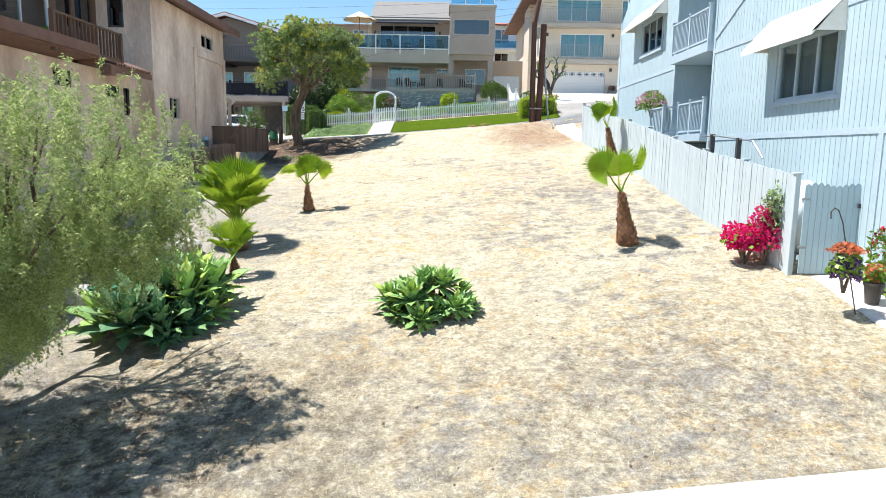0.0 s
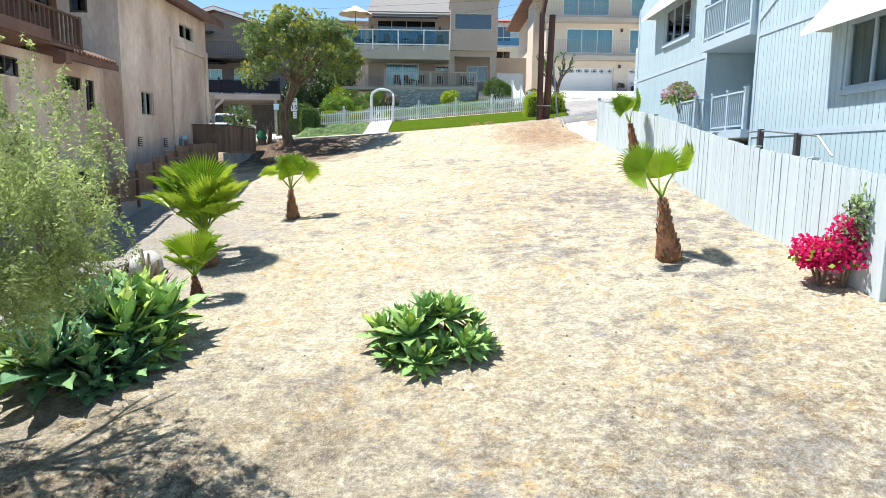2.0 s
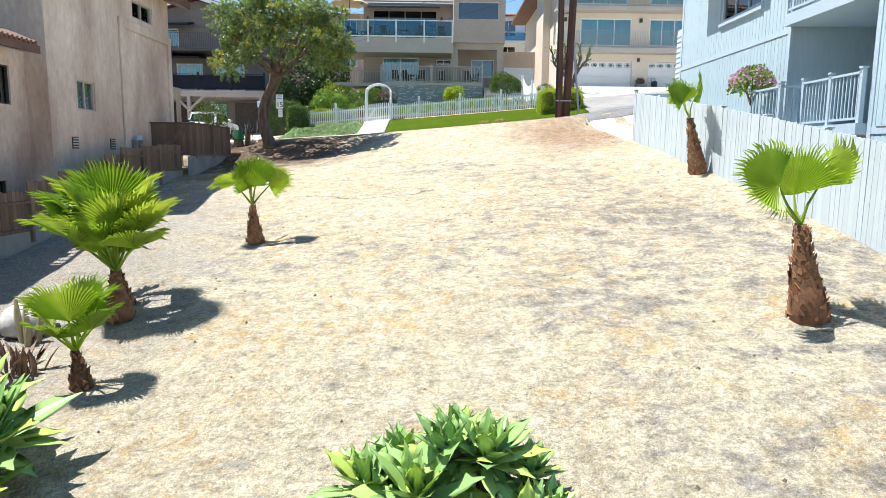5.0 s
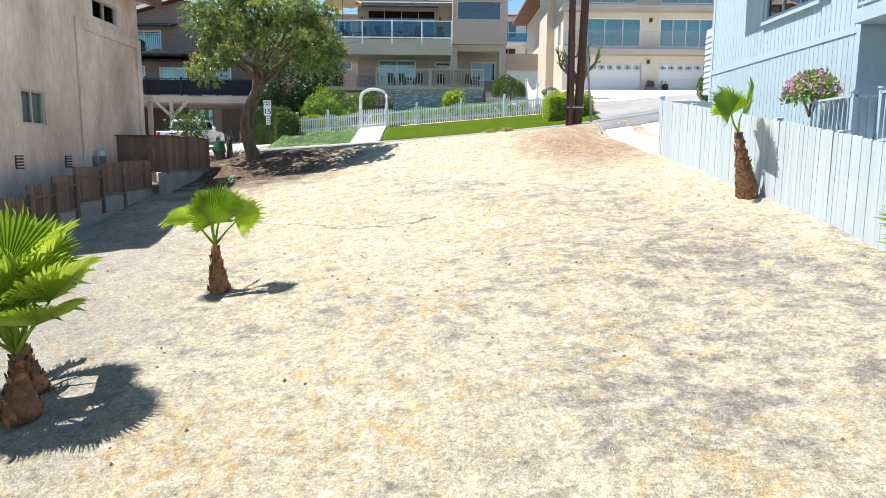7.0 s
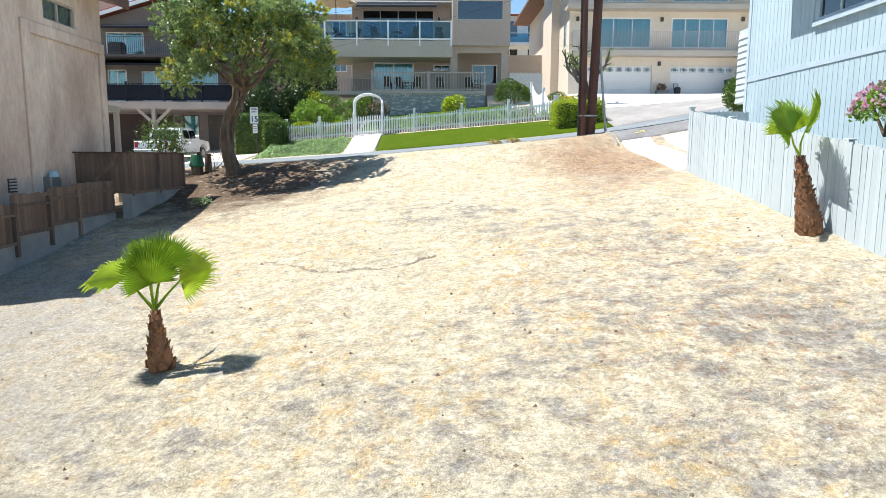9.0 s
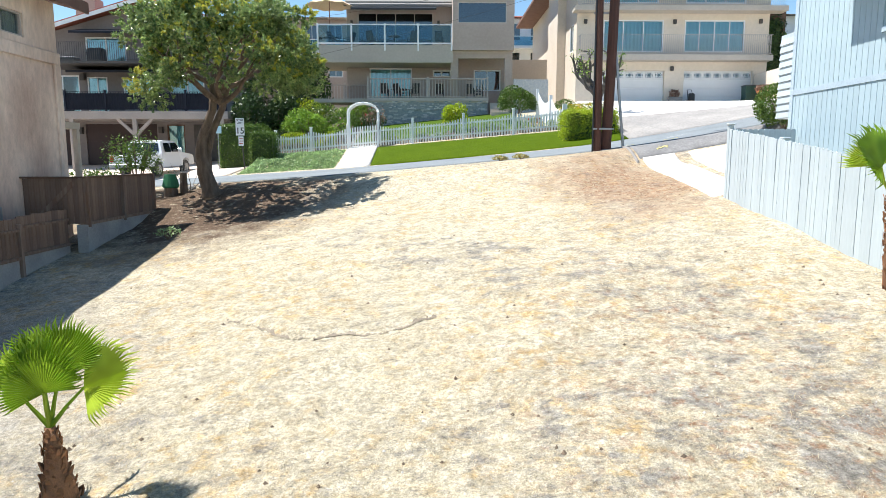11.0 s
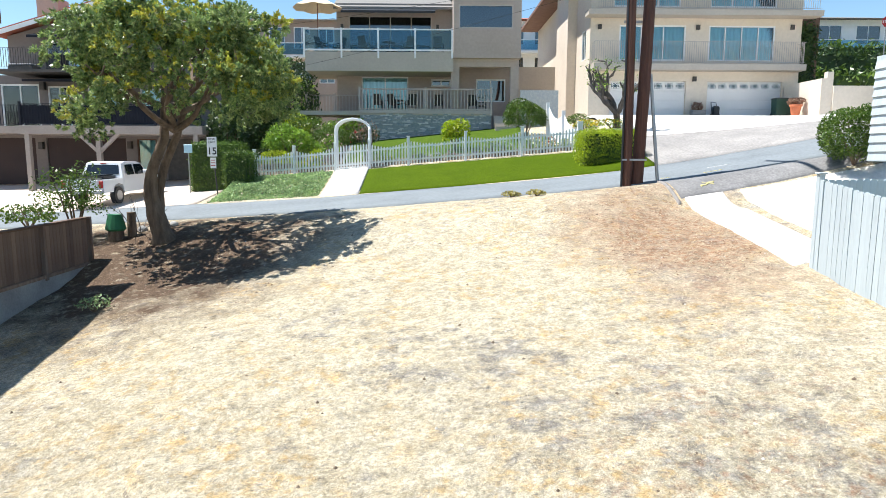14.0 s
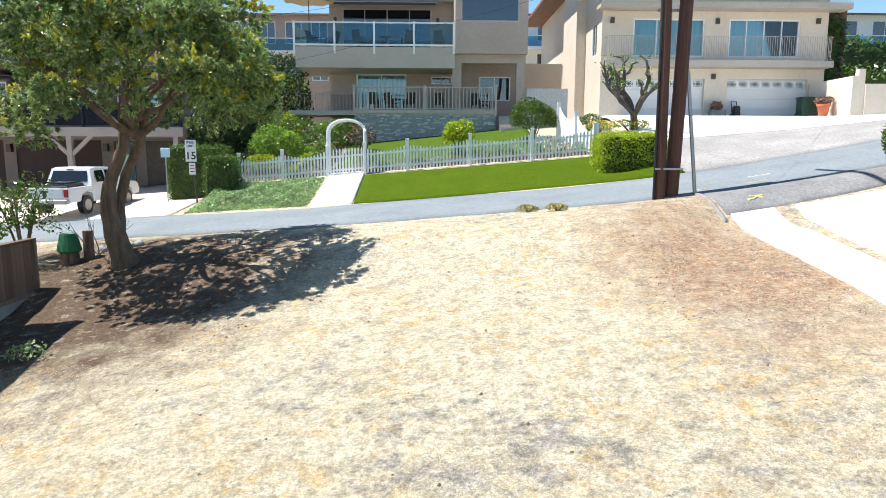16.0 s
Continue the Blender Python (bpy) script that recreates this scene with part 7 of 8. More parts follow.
for s in starts:
    n = int(rng.integers(12, 24))
    a = rng.uniform(0, 6.28)
    out = np.array([math.cos(a), math.sin(a), 0.25]) * rng.uniform(0.01, 0.035)
    p = s.copy()
    for k in range(n):
        p = p + out * (1 - k / n) + np.array([0, 0, -0.045 * (0.3 + k / n)])
        if p[2] < lot_z(p[0], p[1]) + 0.25 or (p[1] > 10.4 and p[0] > -6.2 and p[2] < 2.6):
            break
        for side in (-1, 1, -1, 1, -1, 1):
            d = rng.normal(0, 0.35, 3) + np.array([-out[1] * 30 * side, out[0] * 30 * side, -0.45])
            d /= np.linalg.norm(d)
            C.append(p + d * rng.uniform(0.02, 0.07) + rng.normal(0, 0.014, 3)), U.append(d * rng.uniform(0.02, 0.038)), V.append(np.cross(d, rng.normal(0, 1, 3)) * 0.0065)
add_leaves(pep, quads("foliage", np.array(C) - np.array([px, py, pz]), U, V, M["pepper_leaf"]))


def shrub(name, x, y, r, leaf, material, count, label, z=None, category="shrub", group="", seed=1, low=-0.4, stems=5, inner=0.5, extra=None, aspect=0.45, lump=0.28):
    """A rounded bush: stems from the ground and a lumpy mass of leaves; extra: (count, size, material, name) of blossom."""
    rg = np.random.default_rng(seed)
    z = gz(x, y) - 0.03 if z is None else z
    s = thing(name, label, category, (x, y, z), group)
    r = np.asarray(r, float)
    for k in range(stems):
        a = 6.28 * k / stems
        part("stem", tube(bmesh.new(), [(x, y, z), (x + 0.35 * r[0] * math.cos(a), y + 0.35 * r[1] * math.sin(a), z + r[2]), (x + 0.6 * r[0] * math.cos(a), y + 0.6 * r[1] * math.sin(a), z + 1.5 * r[2])], [0.035, 0.025, 0.01], 5), M["bark"], s)
    c = (0, 0, r[2] * 0.95)
    add_leaves(s, leaf_cloud("leaves", rg, shell(rg, count, c, r, 12, inner, low, lump), leaf, material, 0, aspect))
    if extra:
        n, size, m, nm = extra
        add_leaves(s, leaf_cloud(nm, rg, shell(rg, n, c, r * 1.03, 12, 0.88, -0.1, lump), size, m, 0, 0.8))
    return s


def hedge(x0, y0, z0, x1, y1, z1, leaf, material, count, label, seed=1, wobble=0.05, name="hedge"):
    """A clipped hedge: a core coloured dark for inner shade, under a skin of leaves."""
    rg = np.random.default_rng(seed)
    h = thing(name, label, "hedge", ((x0 + x1) / 2, (y0 + y1) / 2, z0))
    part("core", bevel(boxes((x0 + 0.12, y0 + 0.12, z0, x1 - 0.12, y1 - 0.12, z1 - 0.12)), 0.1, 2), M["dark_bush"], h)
    d = np.array([x1 - x0, y1 - y0, z1 - z0])
    area = np.array([d[1] * d[2], d[1] * d[2], d[0] * d[2], d[0] * d[2], d[0] * d[1]])
    side = rg.choice(5, count, p=area / area.sum())
    p = rg.uniform(0, 1, (count, 3))
    p[side == 0, 0], p[side == 1, 0], p[side == 2, 1], p[side == 3, 1], p[side == 4, 2] = 0, 1, 0, 1, 1
    q = (p * 2 - 1)
    q = q * (1 - 0.09 * (np.sort(np.abs(q), 1)[:, 1:2] ** 5))
    pts = (q + 1) / 2 * d + np.array([x0, y0, z0]) + rg.normal(0, wobble, (count, 3)) - np.array(BASE[h])
    add_leaves(h, leaf_cloud("leaves", rg, pts, leaf, material))
    return h


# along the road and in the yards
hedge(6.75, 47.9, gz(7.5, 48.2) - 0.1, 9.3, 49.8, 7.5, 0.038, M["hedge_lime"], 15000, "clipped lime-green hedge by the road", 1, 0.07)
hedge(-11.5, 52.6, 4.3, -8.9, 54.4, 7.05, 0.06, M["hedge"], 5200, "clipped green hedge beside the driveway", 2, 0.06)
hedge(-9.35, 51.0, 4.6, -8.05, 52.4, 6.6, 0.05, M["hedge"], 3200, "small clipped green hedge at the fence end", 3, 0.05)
shrub("dark_bush", 5.45, 56.0, (1.3, 1.2, 1.2), 0.06, M["hedge"], 8500, "round dark green bush on the lawn", seed=4)
shrub("lime_bush", 1.57, 54.6, (0.9, 0.75, 0.95), 0.09, M["hedge_lime"], 1700, "loose lime-green bush behind the fence", seed=5, inner=0.3)
shrub("garden_bush", -7.2, 56.0, (1.35, 1.2, 1.15), 0.09, M["bush"], 2600, "bright green leafy bush in the front garden", seed=6)
shrub("clipped_mound", -7.6, 54.5, (1.0, 0.8, 0.55), 0.05, M["hedge_lime"], 2200, "low clipped golden-green mound", seed=7)
shrub("dark_hedge_bush", -5.0, 57.2, (1.4, 1.0, 0.85), 0.06, M["hedge"], 3600, "rounded dark hedge below the deck", seed=8)
shrub("dark_hedge_bush", -3.4, 57.6, (0.9, 0.9, 0.7), 0.06, M["dark_bush"], 1800, "rounded dark hedge below the deck", seed=9)
shrub("rose_tree", -2.85, 53.2, (0.85, 0.6, 1.3), 0.05, M["aloe"], 700, "loose rose bush with red blooms beside the arch", seed=10, inner=0.3, low=0.1, extra=(24, 0.06, M["red"], "blooms"))
shrub("rose_tree", -4.8, 54.6, (0.7, 0.6, 0.8), 0.06, M["bush"], 800, "loose flowering bush beside the arch", seed=11, inner=0.3, extra=(40, 0.05, M["pink"], "blooms"))
for k, (x, m, r, nm) in enumerate([(-5.6, "yellow", 0.42, "yellow"), (-6.1, "yellow", 0.3, "yellow"), (-2.2, "cover", 0.42, "pale green"), (-1.8, "yellow", 0.25, "yellow"), (-0.2, "purple", 0.26, "purple"), (0.6, "white_petal", 0.22, "white"),
                                   (2.6, "purple", 0.3, "purple"), (3.4, "purple", 0.36, "purple"), (4.0, "white_petal", 0.36, "white"), (5.2, "white_petal", 0.42, "white"), (5.9, "red", 0.4, "red"), (1.3, "pink", 0.24, "pink"), (6.8, "white_petal", 0.3, "white")]):
    p = fence_pt(x)
    shrub("flower_clump", x, p.y + 0.55, (r * 1.3, r, r), 0.05, M["bush"], 420, nm + " flowers behind the picket fence", seed=20 + k, category="flowers", group="garden flowers", extra=(150, 0.045, M[m], "blossom"), stems=3)
for k, (x, y, rx, rz) in enumerate([(-10.4, 60.5, 2.2, 3.6), (-8.4, 62.5, 1.8, 3.0), (-11.0, 57.5, 1.4, 2.2), (-9.2, 58.5, 1.3, 1.9)]):
    shrub("dark_tree", x, y, (rx, 1.8, rz), 0.12, M["dark_bush"], 4200, "dense dark evergreen between the houses", seed=40 + k, category="tree", low=-0.9)
for k, (x, y, r, m, lab) in enumerate([(-6.0, 55.6, 0.7, "bush", "leafy green garden shrub"), (-8.3, 57.2, 0.9, "bush", "leafy green garden shrub"), (-5.6, 54.9, 0.45, "hedge_lime", "small lime-green mound"), (-6.8, 58.5, 1.2, "hedge", "dark green garden shrub"),
                                   (-8.4, 55.3, 0.6, "dark_bush", "dark low garden shrub"), (-4.9, 56.0, 0.6, "dark_bush", "dark low garden shrub"), (-7.9, 60.0, 1.3, "hedge_lime", "tall lime-green shrub"), (-5.4, 59.4, 0.9, "bush", "leafy green garden shrub")]):
    shrub("garden_shrub", x, y, (r, r * 0.9, r * 0.95), 0.07, M[m], int(1700 * r), lab + " in the front garden", seed=140 + k, stems=3)
shrub("garden_tree", -4.4, 46.9 + 13.0, (0.9, 0.8, 0.9), 0.08, M["bush"], 900, "small light green tree below the deck", seed=151, category="tree", inner=0.3)
shrub("garden_bush", -8.6, 64.5, (1.6, 1.4, 2.6), 0.13, M["bush"], 1500, "tall light green bush behind the garden", seed=50)
shrub("garden_bush", 8.3, 56.4, (0.7, 0.9, 0.5), 0.06, M["hedge"], 900, "low green bush by the scalloped panel", seed=51)
shrub("yellow_flowers", 8.5, 55.2, (0.6, 0.5, 0.35), 0.05, M["bush"], 500, "yellow flowers by the driveway", seed=52, category="flowers", extra=(260, 0.05, M["yellow"], "blossom"))
shrub("yellow_flowers", 9.6, 54.0, (1.0, 0.5, 0.3), 0.05, M["bush"], 700, "low orange-yellow flowers by the driveway", seed=53, category="flowers", extra=(320, 0.05, M["yellow"], "blossom"))
shrub("garden_bush", 7.2, 61.5, (1.0, 0.8, 0.9), 0.08, M["dark_bush"], 1200, "dark agave-like bush beside the house", seed=54)
shrub("roadside_bush", 12.9, 39.7, (1.15, 1.0, 0.95), 0.045, M["hedge"], 11000, "dense green bush beside the asphalt apron", seed=55, low=-0.85)
shrub("driveway_shrub", -10.5, 40.4, (1.0, 0.9, 1.35), 0.055, M["hedge"], 2600, "open green shrub beside the board fence", seed=56, inner=0.2, lump=0.6)
shrub("driveway_shrub", -13.2, 42.5, (0.9, 0.8, 0.5), 0.07, M["hedge"], 900, "low dark shrub beside the driveway", seed=57, inner=0.3)
shrub("weed", -7.25, 34.9, (0.4, 0.35, 0.2), 0.04, M["cover"], 260, "grey-green weed on bare dirt", seed=58, stems=3, category="weed")
for x, y in ((2.95, 42.0 - 0.55), (3.7, 41.1)):
    shrub("weed", x, y, (0.34, 0.24, 0.12), 0.04, M["weed"], 420, "dry yellow weed at the road edge", seed=59, stems=3, category="weed")
shrub("bougainvillea", 8.05, 15.05, (0.66, 0.6, 0.5), 0.045, M["magenta"], 3400, "magenta bougainvillea against the white fence", seed=60, inner=0.25, aspect=0.8, lump=0.6, extra=(160, 0.05, M["bush"], "leaves_green"))
shrub("bougainvillea", 8.4, 14.85, (0.42, 0.5, 0.75), 0.045, M["magenta"], 1300, "tall spray of magenta bougainvillea on the fence", seed=61, inner=0.2, aspect=0.8, lump=0.65)
shrub("fence_vine", 8.5, 14.75, (0.3, 0.35, 0.85), 0.06, M["cover"], 620, "pale green vine climbing the white fence", seed=62, inner=0.3, z=gz(8.5, 14.75) + 0.35)
shrub("blossom_shrub", 9.35, 26.6, (0.62, 0.75, 0.55), 0.055, M["bush"], 2000, "pink-blossomed shrub by the blue terrace", seed=63, z=5.0, extra=(700, 0.05, M["pink"], "blossom"), stems=3)
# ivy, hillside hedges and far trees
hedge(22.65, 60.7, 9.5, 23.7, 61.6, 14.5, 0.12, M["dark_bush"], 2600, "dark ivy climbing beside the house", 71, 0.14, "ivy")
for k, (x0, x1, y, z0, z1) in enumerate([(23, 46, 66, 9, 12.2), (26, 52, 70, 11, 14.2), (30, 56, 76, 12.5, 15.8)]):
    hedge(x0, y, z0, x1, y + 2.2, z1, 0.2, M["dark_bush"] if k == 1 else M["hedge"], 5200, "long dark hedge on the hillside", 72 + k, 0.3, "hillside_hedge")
for k, (x, y, r, rz) in enumerate([(-27, 76, 3.5, 4.0), (-31, 70, 3, 3.0), (1.0, 80, 3.0, 2.0), (18.5, 86, 3, 2.6), (26, 80, 3, 3), (48, 72, 4, 4), (-40, 60, 5, 5)]):
    shrub("hill_tree", x, y, (r, r, rz), 0.25, M["hedge"], 2600, "leafy tree on the hillside", seed=80 + k, category="tree", low=-0.7)


def feather_palm(x, y, h, seed):
    rg = np.random.default_rng(seed)
    z = gz(x, y)
    p = thing("feather_palm", "tall palm on the hill with drooping fronds", "palm tree", (x, y, z), "far palms")
    part("trunk", tube(bmesh.new(), [(x, y, z), (x + 0.2, y, z + h / 2), (x, y, z + h)], [0.3, 0.22, 0.18], 8), M["bark"], p)
    c, u, v = [], [], []
    for k in range(26):
        a, e = rg.uniform(0, 6.28), rg.uniform(-0.3, 1.2)
        q, d = np.array([0, 0, h]), np.array([math.cos(a) * math.cos(e), math.sin(a) * math.cos(e), math.sin(e)])
        for s in range(14):
            d = d + np.array([0, 0, -0.085])
            d /= np.linalg.norm(d)
            q = q + d * 0.17
            for w in (-1, 1):
                t = np.cross(d, (0, 0, 1)) * w + np.array([0, 0, -0.5])
                t /= np.linalg.norm(t)
                c.append(q + t * 0.18), u.append(t * 0.24), v.append(d * 0.035)
    add_leaves(p, quads("fronds", c, u, v, M["bush"]))


feather_palm(-26.5, 84, 7.5, 1)
feather_palm(-23.5, 88, 7.0, 2)
feather_palm(8.2, 110, 7.5, 3)

# pollarded bare tree
bt = thing("pollarded_tree", "bare pollarded tree with knobbly crooked limbs", "tree", (9.7, 54, gz(9.7, 54)))
rg, tips = random.Random(31), []
bx0, by0, z = 9.85, 54, gz(9.7, 54) - 0.05
part("trunk", tube(bmesh.new(), [(bx0, by0, z), (bx0 - 0.03, by0, z + 0.45), (bx0 - 0.08, by0, z + 0.95)], [0.2, 0.16, 0.17], 10), M["bark"], bt)


def knobbly(p, d, length, r, out, depth):
    """A crooked limb cut back many times, swollen at each cut."""
    pts, rad = [Vector(p)], [r]
    q, v = Vector(p), Vector(d).normalized()
    for k in range(8):
        v = (v + Vector((rg.uniform(-0.5, 0.5), rg.uniform(-0.5, 0.5), rg.uniform(-0.2, 0.4)))).normalized()
        q = q + v * length / 8
        pts.append(q.copy()), rad.append(r * (1 - 0.06 * k) * (1.35 if k in (3, 7) else 0.9))
        if depth and k in (3, 5, 7):
            knobbly(q, v + Vector((rg.uniform(-1.1, 1.1), rg.uniform(-0.7, 0.7), rg.uniform(-0.2, 0.8))), length * rg.uniform(0.3, 0.5), r * 0.62, out, depth - 1)
    tube(out, pts, rad, 7)
    tips.append(q.copy())


for az in range(0, 360, 60):
    a, bm = radians(az + rg.uniform(-20, 20)), bmesh.new()
    knobbly((bx0 - 0.05, by0, z + 0.75), (math.cos(a) * 0.95, math.sin(a) * 0.6, 0.85), 2.1, 0.12, bm, 2)
    part("limb", bm, M["iron_bark"], bt)
rg2 = np.random.default_rng(3)
pts = np.concatenate([np.array(t) + rg2.normal(0, 0.1, (9, 3)) for t in tips]) - np.array([9.7, 54, gz(9.7, 54)])
add_leaves(bt, leaf_cloud("leaves", rg2, pts, 0.06, M["bush"]))

# ground cover beside the walk
rg2 = np.random.default_rng(17)
n = 12000
gxx, t = rg2.uniform(-9.2, -4.45, n), rg2.uniform(0, 1, n)
lo, hi = near_edge(gxx) + 5.45, 52.0 - 0.11 * gxx
gyy = lo + (hi - lo) * t
hh = 0.3 * np.minimum(1, np.minimum(t * 5, (1 - t) * 5)) * np.minimum(1, np.minimum(gxx + 9.2, -4.45 - gxx) * 3) * (0.75 + 0.4 * np.sin(3 * gxx) * np.sin(2.3 * gyy)) * rg2.uniform(0.5, 1, n)
tagged(new("ground_cover", leaf_cloud("ground_cover", rg2, np.stack([gxx, gyy, ground_z(gxx, gyy) + 0.03 + hh], -1), 0.065, M["cover"], 0, 0.6)), "spreading green ground cover beside the walk", "ground cover", kind="stuff")


# ---- small things on the lot ----
def stone(name, x, y, r, material, label, seed, z=None, squash=0.8):
    rg = random.Random(seed)
    bm = bmesh.new()
    bmesh.ops.create_icosphere(bm, subdivisions=2, radius=1)
    z = gz(x, y) if z is None else z
    for v in bm.verts:
        k = 1 + 0.28 * noise.noise(v.co * 1.3 + Vector((seed, 0, 0))) + 0.1 * noise.noise(v.co * 4)
        v.co = Vector((x, y, z + r * squash * 0.55)) + Vector((v.co.x * r * k, v.co.y * r * k, v.co.z * r * k * squash))
    return solo(name, bm, material, label, "rock", smooth=True)


stone("boulder", -6.3, 18.55, 0.42, M["rock"], "pale boulder on the dry grass", 3)
stone("boulder", -7.6, 15.2, 0.4, M["rock"], "pale boulder on the dry grass", 5)
stone("boulder", -8.3, 14.4, 0.45, M["rock"], "pale boulder on the dry grass", 8)
for k, (x, y) in enumerate(((-8.35, 41.05), (-8.05, 41.1), (-7.85, 41.2), (-8.7, 40.9))):
    stone("edging_stone", x, y, 0.14, M["block"], "grey edging stone near the tree", 10 + k)
cactus = thing("cactus", "yellow column cactus beside the boulder", "cactus", (-6.05, 18.1, gz(-6.05, 18.1)))
for k, (dx, dy, h) in enumerate(((0, 0, 0.62), (0.13, 0.05, 0.45), (-0.12, 0.06, 0.72), (0.06, -0.1, 0.36))):
    z = gz(-6.05, 18.1) - 0.03
    part("stem", tube(bmesh.new(), [(-6.05 + dx, 18.1 + dy, z), (-6.05 + dx * 1.4, 18.1 + dy, z + h * 0.6), (-6.05 + dx * 1.5, 18.1 + dy, z + h)], [0.05, 0.055, 0.025], 8), M["straw"], cactus)
al = thing("bronze_aloe", "bronze spiky aloe beside the agaves", "aloe", (-5.35, 16.9, gz(-5.35, 16.9)))
rg = random.Random(9)
spike = mesh_of("leaf", agave_leaf(), M["aloe"], True)
for k in range(26):
    piece("leaf", spike, al, Matrix.Translation((rg.uniform(-0.2, 0.2), rg.uniform(-0.2, 0.2), 0)) @ Matrix.Rotation(rg.uniform(0, 6.28), 4, "Z") @ Matrix.Rotation(radians(-rg.uniform(35, 85)), 4, "Y") @ Matrix.Diagonal((rg.uniform(0.35, 0.6), 0.28, 0.4, 1)))
# low slatted platform with lattice sides
z = gz(-7.7, 17.9) - 0.05
lat = thing("slatted_platform", "low grey slatted wooden platform with lattice sides", "platform", (-7.7, 17.9, z))
for k in range(9):
    part("slat", boxes((-8.9, 17.0 + 0.2 * k, z + 0.46, -6.75, 17.17 + 0.2 * k, z + 0.5)), M["grey_wood"], lat)
for x in (-8.85, -6.85):
    for y in (17.05, 18.7):
        part("leg", boxes((x - 0.04, y - 0.04, z, x + 0.04, y + 0.04, z + 0.46)), M["grey_wood"], lat)
for k in range(10):
    a = -8.8 + 0.2 * k
    part("lath", prism(bmesh.new(), [(a, 17.0, z + 0.03), (a + 0.04, 17.0, z + 0.03), (a + 0.38, 17.0, z + 0.45), (a + 0.34, 17.0, z + 0.45)], (0, 0.012, 0)), M["dark_wood"], lat)
    part("lath", prism(bmesh.new(), [(a + 0.34, 17.015, z + 0.03), (a + 0.38, 17.015, z + 0.03), (a + 0.04, 17.015, z + 0.45), (a, 17.015, z + 0.45)], (0, 0.012, 0)), M["dark_wood"], lat)
    b = 17.0 + 0.17 * k
    part("lath", prism(bmesh.new(), [(-6.78, b, z + 0.03), (-6.78, b + 0.04, z + 0.03), (-6.78, b + 0.3, z + 0.45), (-6.78, b + 0.26, z + 0.45)], (0.012, 0, 0)), M["dark_wood"], lat)
shrub("pot_plants", -8.0, 18.9, (0.7, 0.4, 0.3), 0.07, M["bush"], 420, "leafy potted plants on the platform", seed=95, category="plant", extra=(60, 0.05, M["yellow"], "blossom"))
tb = thing("tub", "teal plastic tub in the shade", "tub", (-6.9, 14.9, gz(-6.9, 14.9)))
part("tub_body", lathe(bmesh.new(), [(0.26, 0), (0.32, 0.5), (0.35, 0.5), (0.33, 0.48)], 18, (-6.9, 14.9, gz(-6.9, 14.9))), M["green"], tb)
gb = thing("bucket", "green plastic bucket beside the fence end", "bucket", (-9.25, 40.3, gz(-9.25, 40.3) + 0.25))
z = gz(-9.25, 40.3) + 0.25
part("bucket_body", lathe(bmesh.new(), [(0.24, 0), (0.3, 0.06), (0.2, 0.5), (0.17, 0.48)], 16, (-9.25, 40.3, z)), M["green"], gb)
st = thing("log_stump", "weathered log stump by the driveway", "stump", (-9.2, 40.3, gz(-9.2, 40.3)))
part("log", tube(bmesh.new(), [(-9.25, 40.3, z - 0.35), (-9.25, 40.3, z)], [0.25, 0.23], 10), M["bark"], st)
part("log", tube(bmesh.new(), [(-8.85, 40.5, z - 0.35), (-8.85, 40.5, z + 0.55)], [0.14, 0.13], 10), M["bark"], st)
tw = thing("dry_branch", "bare grey dead branch beside the driveway", "branch", (-8.6, 40.8, gz(-8.6, 40.8)))
bm, tips = bmesh.new(), []
rgb = random.Random(5)
for k in range(5):
    limb(rgb, (-8.7, 40.7, gz(-8.7, 40.7)), (math.cos(k * 1.3), math.sin(k * 1.3), 0.7), 0.75, 0.018, 1, bm, tips)
part("twigs", bm, M["grey_wood"], tw)
# hanging basket on a hook
hz = gz(8.95, 12.05)
hk = thing("shepherd_hook", "dark iron shepherd's hook in the dry grass", "garden hook", (8.95, 12.05, hz))
part("rod", tube(bmesh.new(), [(8.88, 12.1, hz - 0.1), (8.62, 12.08, hz + 0.9), (8.4, 12.05, hz + 1.75), (8.3, 12.05, hz + 1.98), (8.22, 12.05, hz + 2.02), (8.16, 12.05, hz + 1.95), (8.17, 12.05, hz + 1.82)], 0.012, 6), M["iron"], hk)
shrub("hanging_basket", 8.52, 12.02, (0.3, 0.3, 0.42), 0.045, M["purple"], 1200, "hanging basket of coral and purple flowers", z=hz + 0.42, seed=97, category="flowers", stems=2, extra=(420, 0.05, M["bush"], "foliage"))
shrub("basket_bloom", 8.5, 12.02, (0.31, 0.3, 0.15), 0.045, M["orange"], 520, "coral blooms on the hanging basket", z=hz + 1.1, seed=98, category="flowers", stems=2)
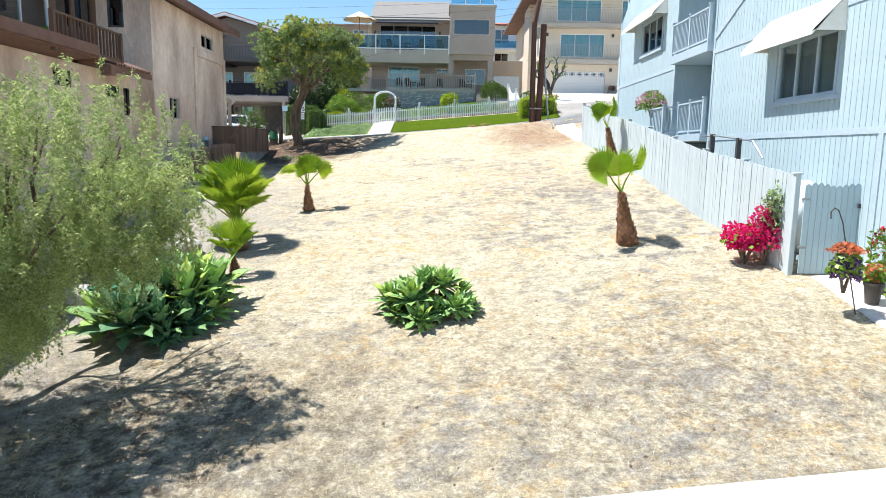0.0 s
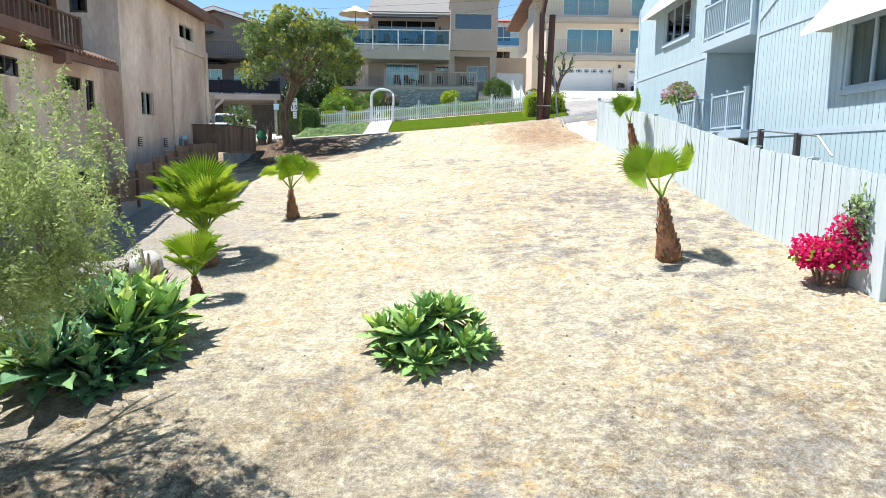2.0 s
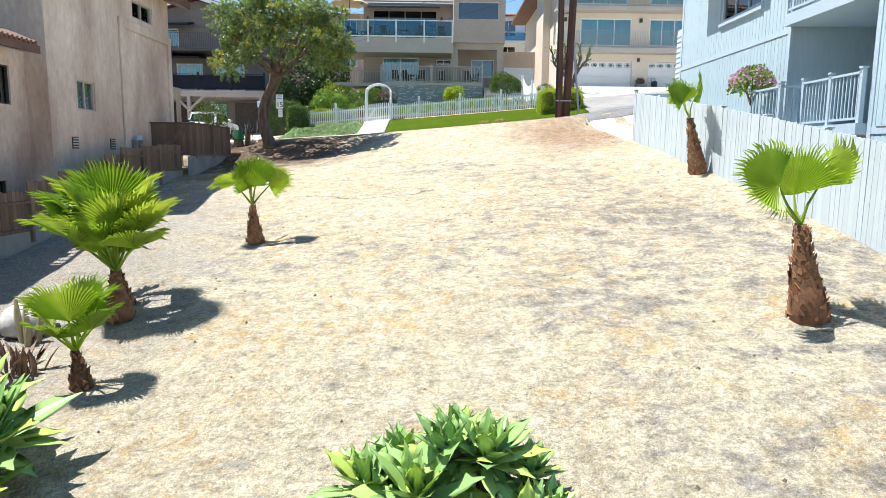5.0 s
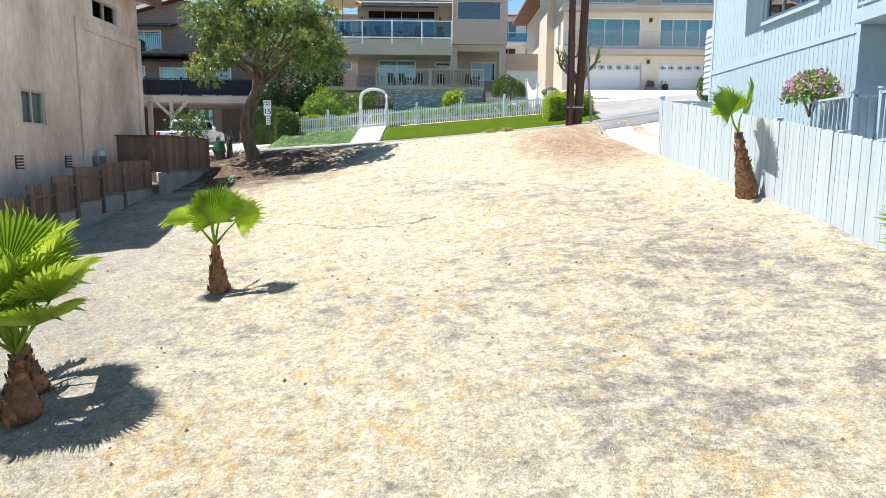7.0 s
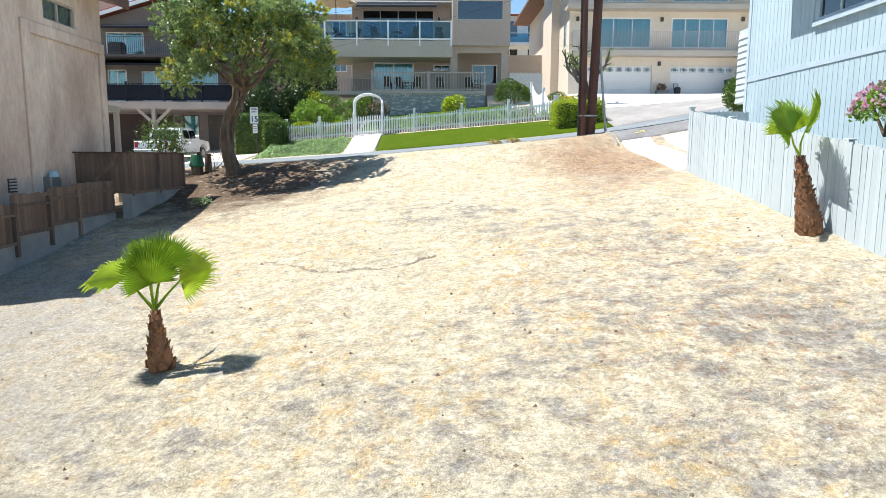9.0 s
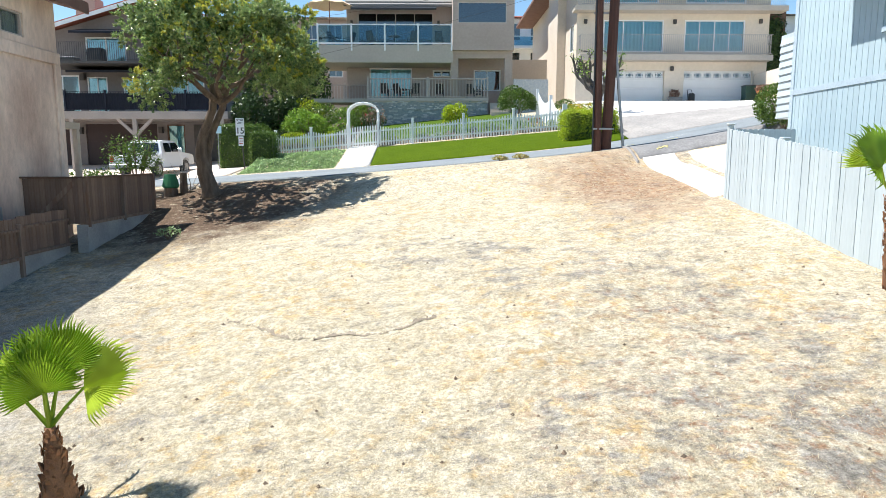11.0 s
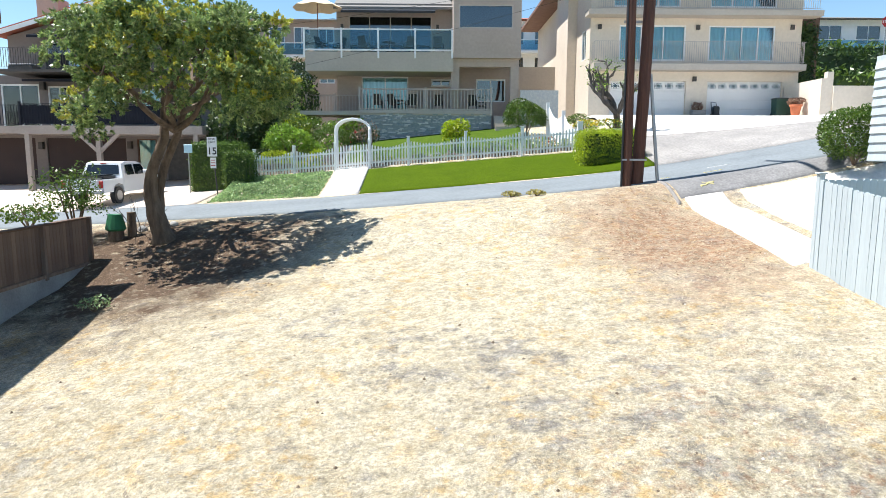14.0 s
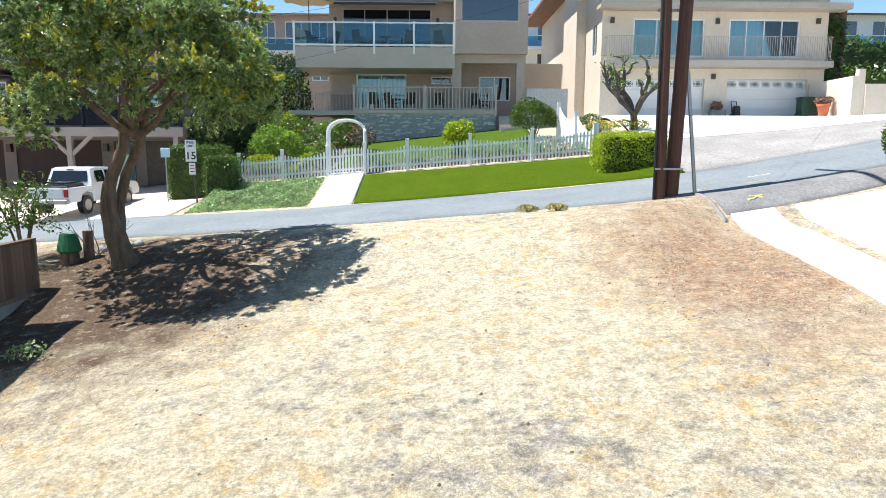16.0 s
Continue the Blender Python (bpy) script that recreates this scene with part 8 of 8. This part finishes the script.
for k, (x, y, r, h, m, lab, fl) in enumerate([(9.35, 12.4, 0.17, 0.42, "iron", "dark pot with coral geraniums", "orange"), (9.5, 11.85, 0.2, 0.3, "terracotta", "terracotta pot of leafy flowers", "pink"), (9.75, 11.6, 0.17, 0.45, "terracotta", "ribbed terracotta pot with white flowers", "white_petal"), (9.72, 12.9, 0.16, 0.35, "iron", "dark pot with a climbing plant", "red")]):
    z = gz(x, y) + 0.04
    p = thing("flower_pot", lab, "plant pot", (x, y, z), "pots by the gate path")
    part("pot", lathe(bmesh.new(), [(r * 0.7, 0), (r, h - 0.06), (r * 1.1, h - 0.06), (r * 1.1, h), (r * 0.9, h - 0.02)], 18, (x, y, z)), M[m], p)
    rgp = np.random.default_rng(100 + k)
    add_leaves(p, leaf_cloud("leaves", rgp, shell(rgp, 320, (0, 0, h + (0.45 if k == 3 else 0.14)), (0.24, 0.24, 0.6 if k == 3 else 0.2)), 0.05, M["bush"]))
    add_leaves(p, leaf_cloud("blossom", rgp, shell(rgp, 110, (0, 0, h + (0.45 if k == 3 else 0.2)), (0.22, 0.22, 0.6 if k == 3 else 0.18), inner=0.85), 0.04, M[fl], 0, 0.8))
tarp = bmesh.new()
box(tarp, 9.0, 15.2, 1.3, 9.75, 16.0, 3.0)
bevel(tarp, 0.12, 2)
solo("covered_cart", tarp, M["white"], "cart under a white plastic cover behind the gate", "cover", smooth=True)
# house clutter by the street
bs = thing("round_plate", "pale blue round plate on a stake by the hedge", "sign", (-11.3, 52.2, gz(-11.3, 52.2)))
part("stake", tube(bmesh.new(), [(-11.3, 52.2, gz(-11.3, 52.2)), (-11.3, 52.2, 6.6)], 0.03, 6), M["metal"], bs)
part("plate", bevel(boxes((-11.5, 52.15, 6.55, -11.1, 52.19, 6.95)), 0.015), M["sign_blue"], bs)

# ---- straw, clods and litter ----
rg2 = np.random.default_rng(23)
n = 240000
x, y = rg2.uniform(-9.4, 8.9, n), 7.7 + 34 * rg2.uniform(0, 1, n) ** 1.35
patchy = np.sin(1.3 * x + 0.8 * np.sin(0.9 * y)) * np.sin(1.1 * y + 0.7 * np.sin(1.2 * x)) + 0.5 * np.sin(3.1 * x) * np.sin(2.7 * y)
keep = (patchy + rg2.normal(0, 0.5, n) > -0.15) & (y < near_edge(x) - 0.3) & ~((x < -3.5) & (y > 34.5)) & (x < 8.85 - 0.035 * (y - 14) - 0.1)
x, y = x[keep], y[keep]
n = len(x)
a = rg2.uniform(0, 6.28, n)
lean = rg2.uniform(0.7, 1.5, n)
u = np.stack([np.cos(a) * np.sin(lean), np.sin(a) * np.sin(lean), np.cos(lean)], -1) * rg2.uniform(0.014, 0.042, (n, 1))
v = np.stack([-np.sin(a), np.cos(a), 0 * a], -1) * rg2.uniform(0.002, 0.005, (n, 1))
c = np.stack([x, y, ground_z(x, y) + lumps_at(x, y)], -1) + u * 0.7 + np.array([0, 0, 0.004])
tagged(new("dry_straw", quads("dry_straw", c, u, v, M["straw"])), "short mown dry straw covering the lot", "dry grass", kind="stuff")


def clods(name, n, area, size, material, label, seed):
    """Small angular lumps scattered on the lot, joined."""
    rg = np.random.default_rng(seed)
    x, y = rg.uniform(area[0], area[1], n), rg.uniform(area[2], area[3], n)
    z = ground_z(x, y) + lumps_at(x, y)
    s = size * rg.uniform(0.4, 1.4, n)
    shape = np.array([(1, 0, 0), (-1, 0, 0), (0, 1, 0), (0, -1, 0), (0, 0, 1), (0, 0, -1)], float)
    p = np.stack([x, y, z], -1)[:, None] + shape * s[:, None, None] * rg.uniform(0.6, 1.2, (n, 6, 1))
    f = np.array([(0, 2, 4), (2, 1, 4), (1, 3, 4), (3, 0, 4), (2, 0, 5), (1, 2, 5), (3, 1, 5), (0, 3, 5)])
    me = bpy.data.meshes.new(name)
    me.from_pydata(p.reshape(-1, 3).tolist(), [], (f[None] + 6 * np.arange(n)[:, None, None]).reshape(-1, 3).tolist())
    me.materials.append(material)
    tagged(new(name, me), label, "debris", kind="stuff")


clods("dirt_clods", 380, (-7, 7.7, 8, 41), 0.028, M["bark"], "small dark clods of earth on dry grass", 5)
clods("bark_litter", 900, (-9.1, -3.5, 34.5, 41.5), 0.022, M["fence_wood"], "bark litter under the tree", 6)
clods("needle_litter", 400, (4, 7.7, 33.5, 41.2), 0.016, M["palm_trunk"], "reddish litter on bare ground", 7)
clods("pale_pebbles", 260, (-7, 8.5, 8, 41), 0.022, M["rock"], "small pale pebbles on the lot", 8)
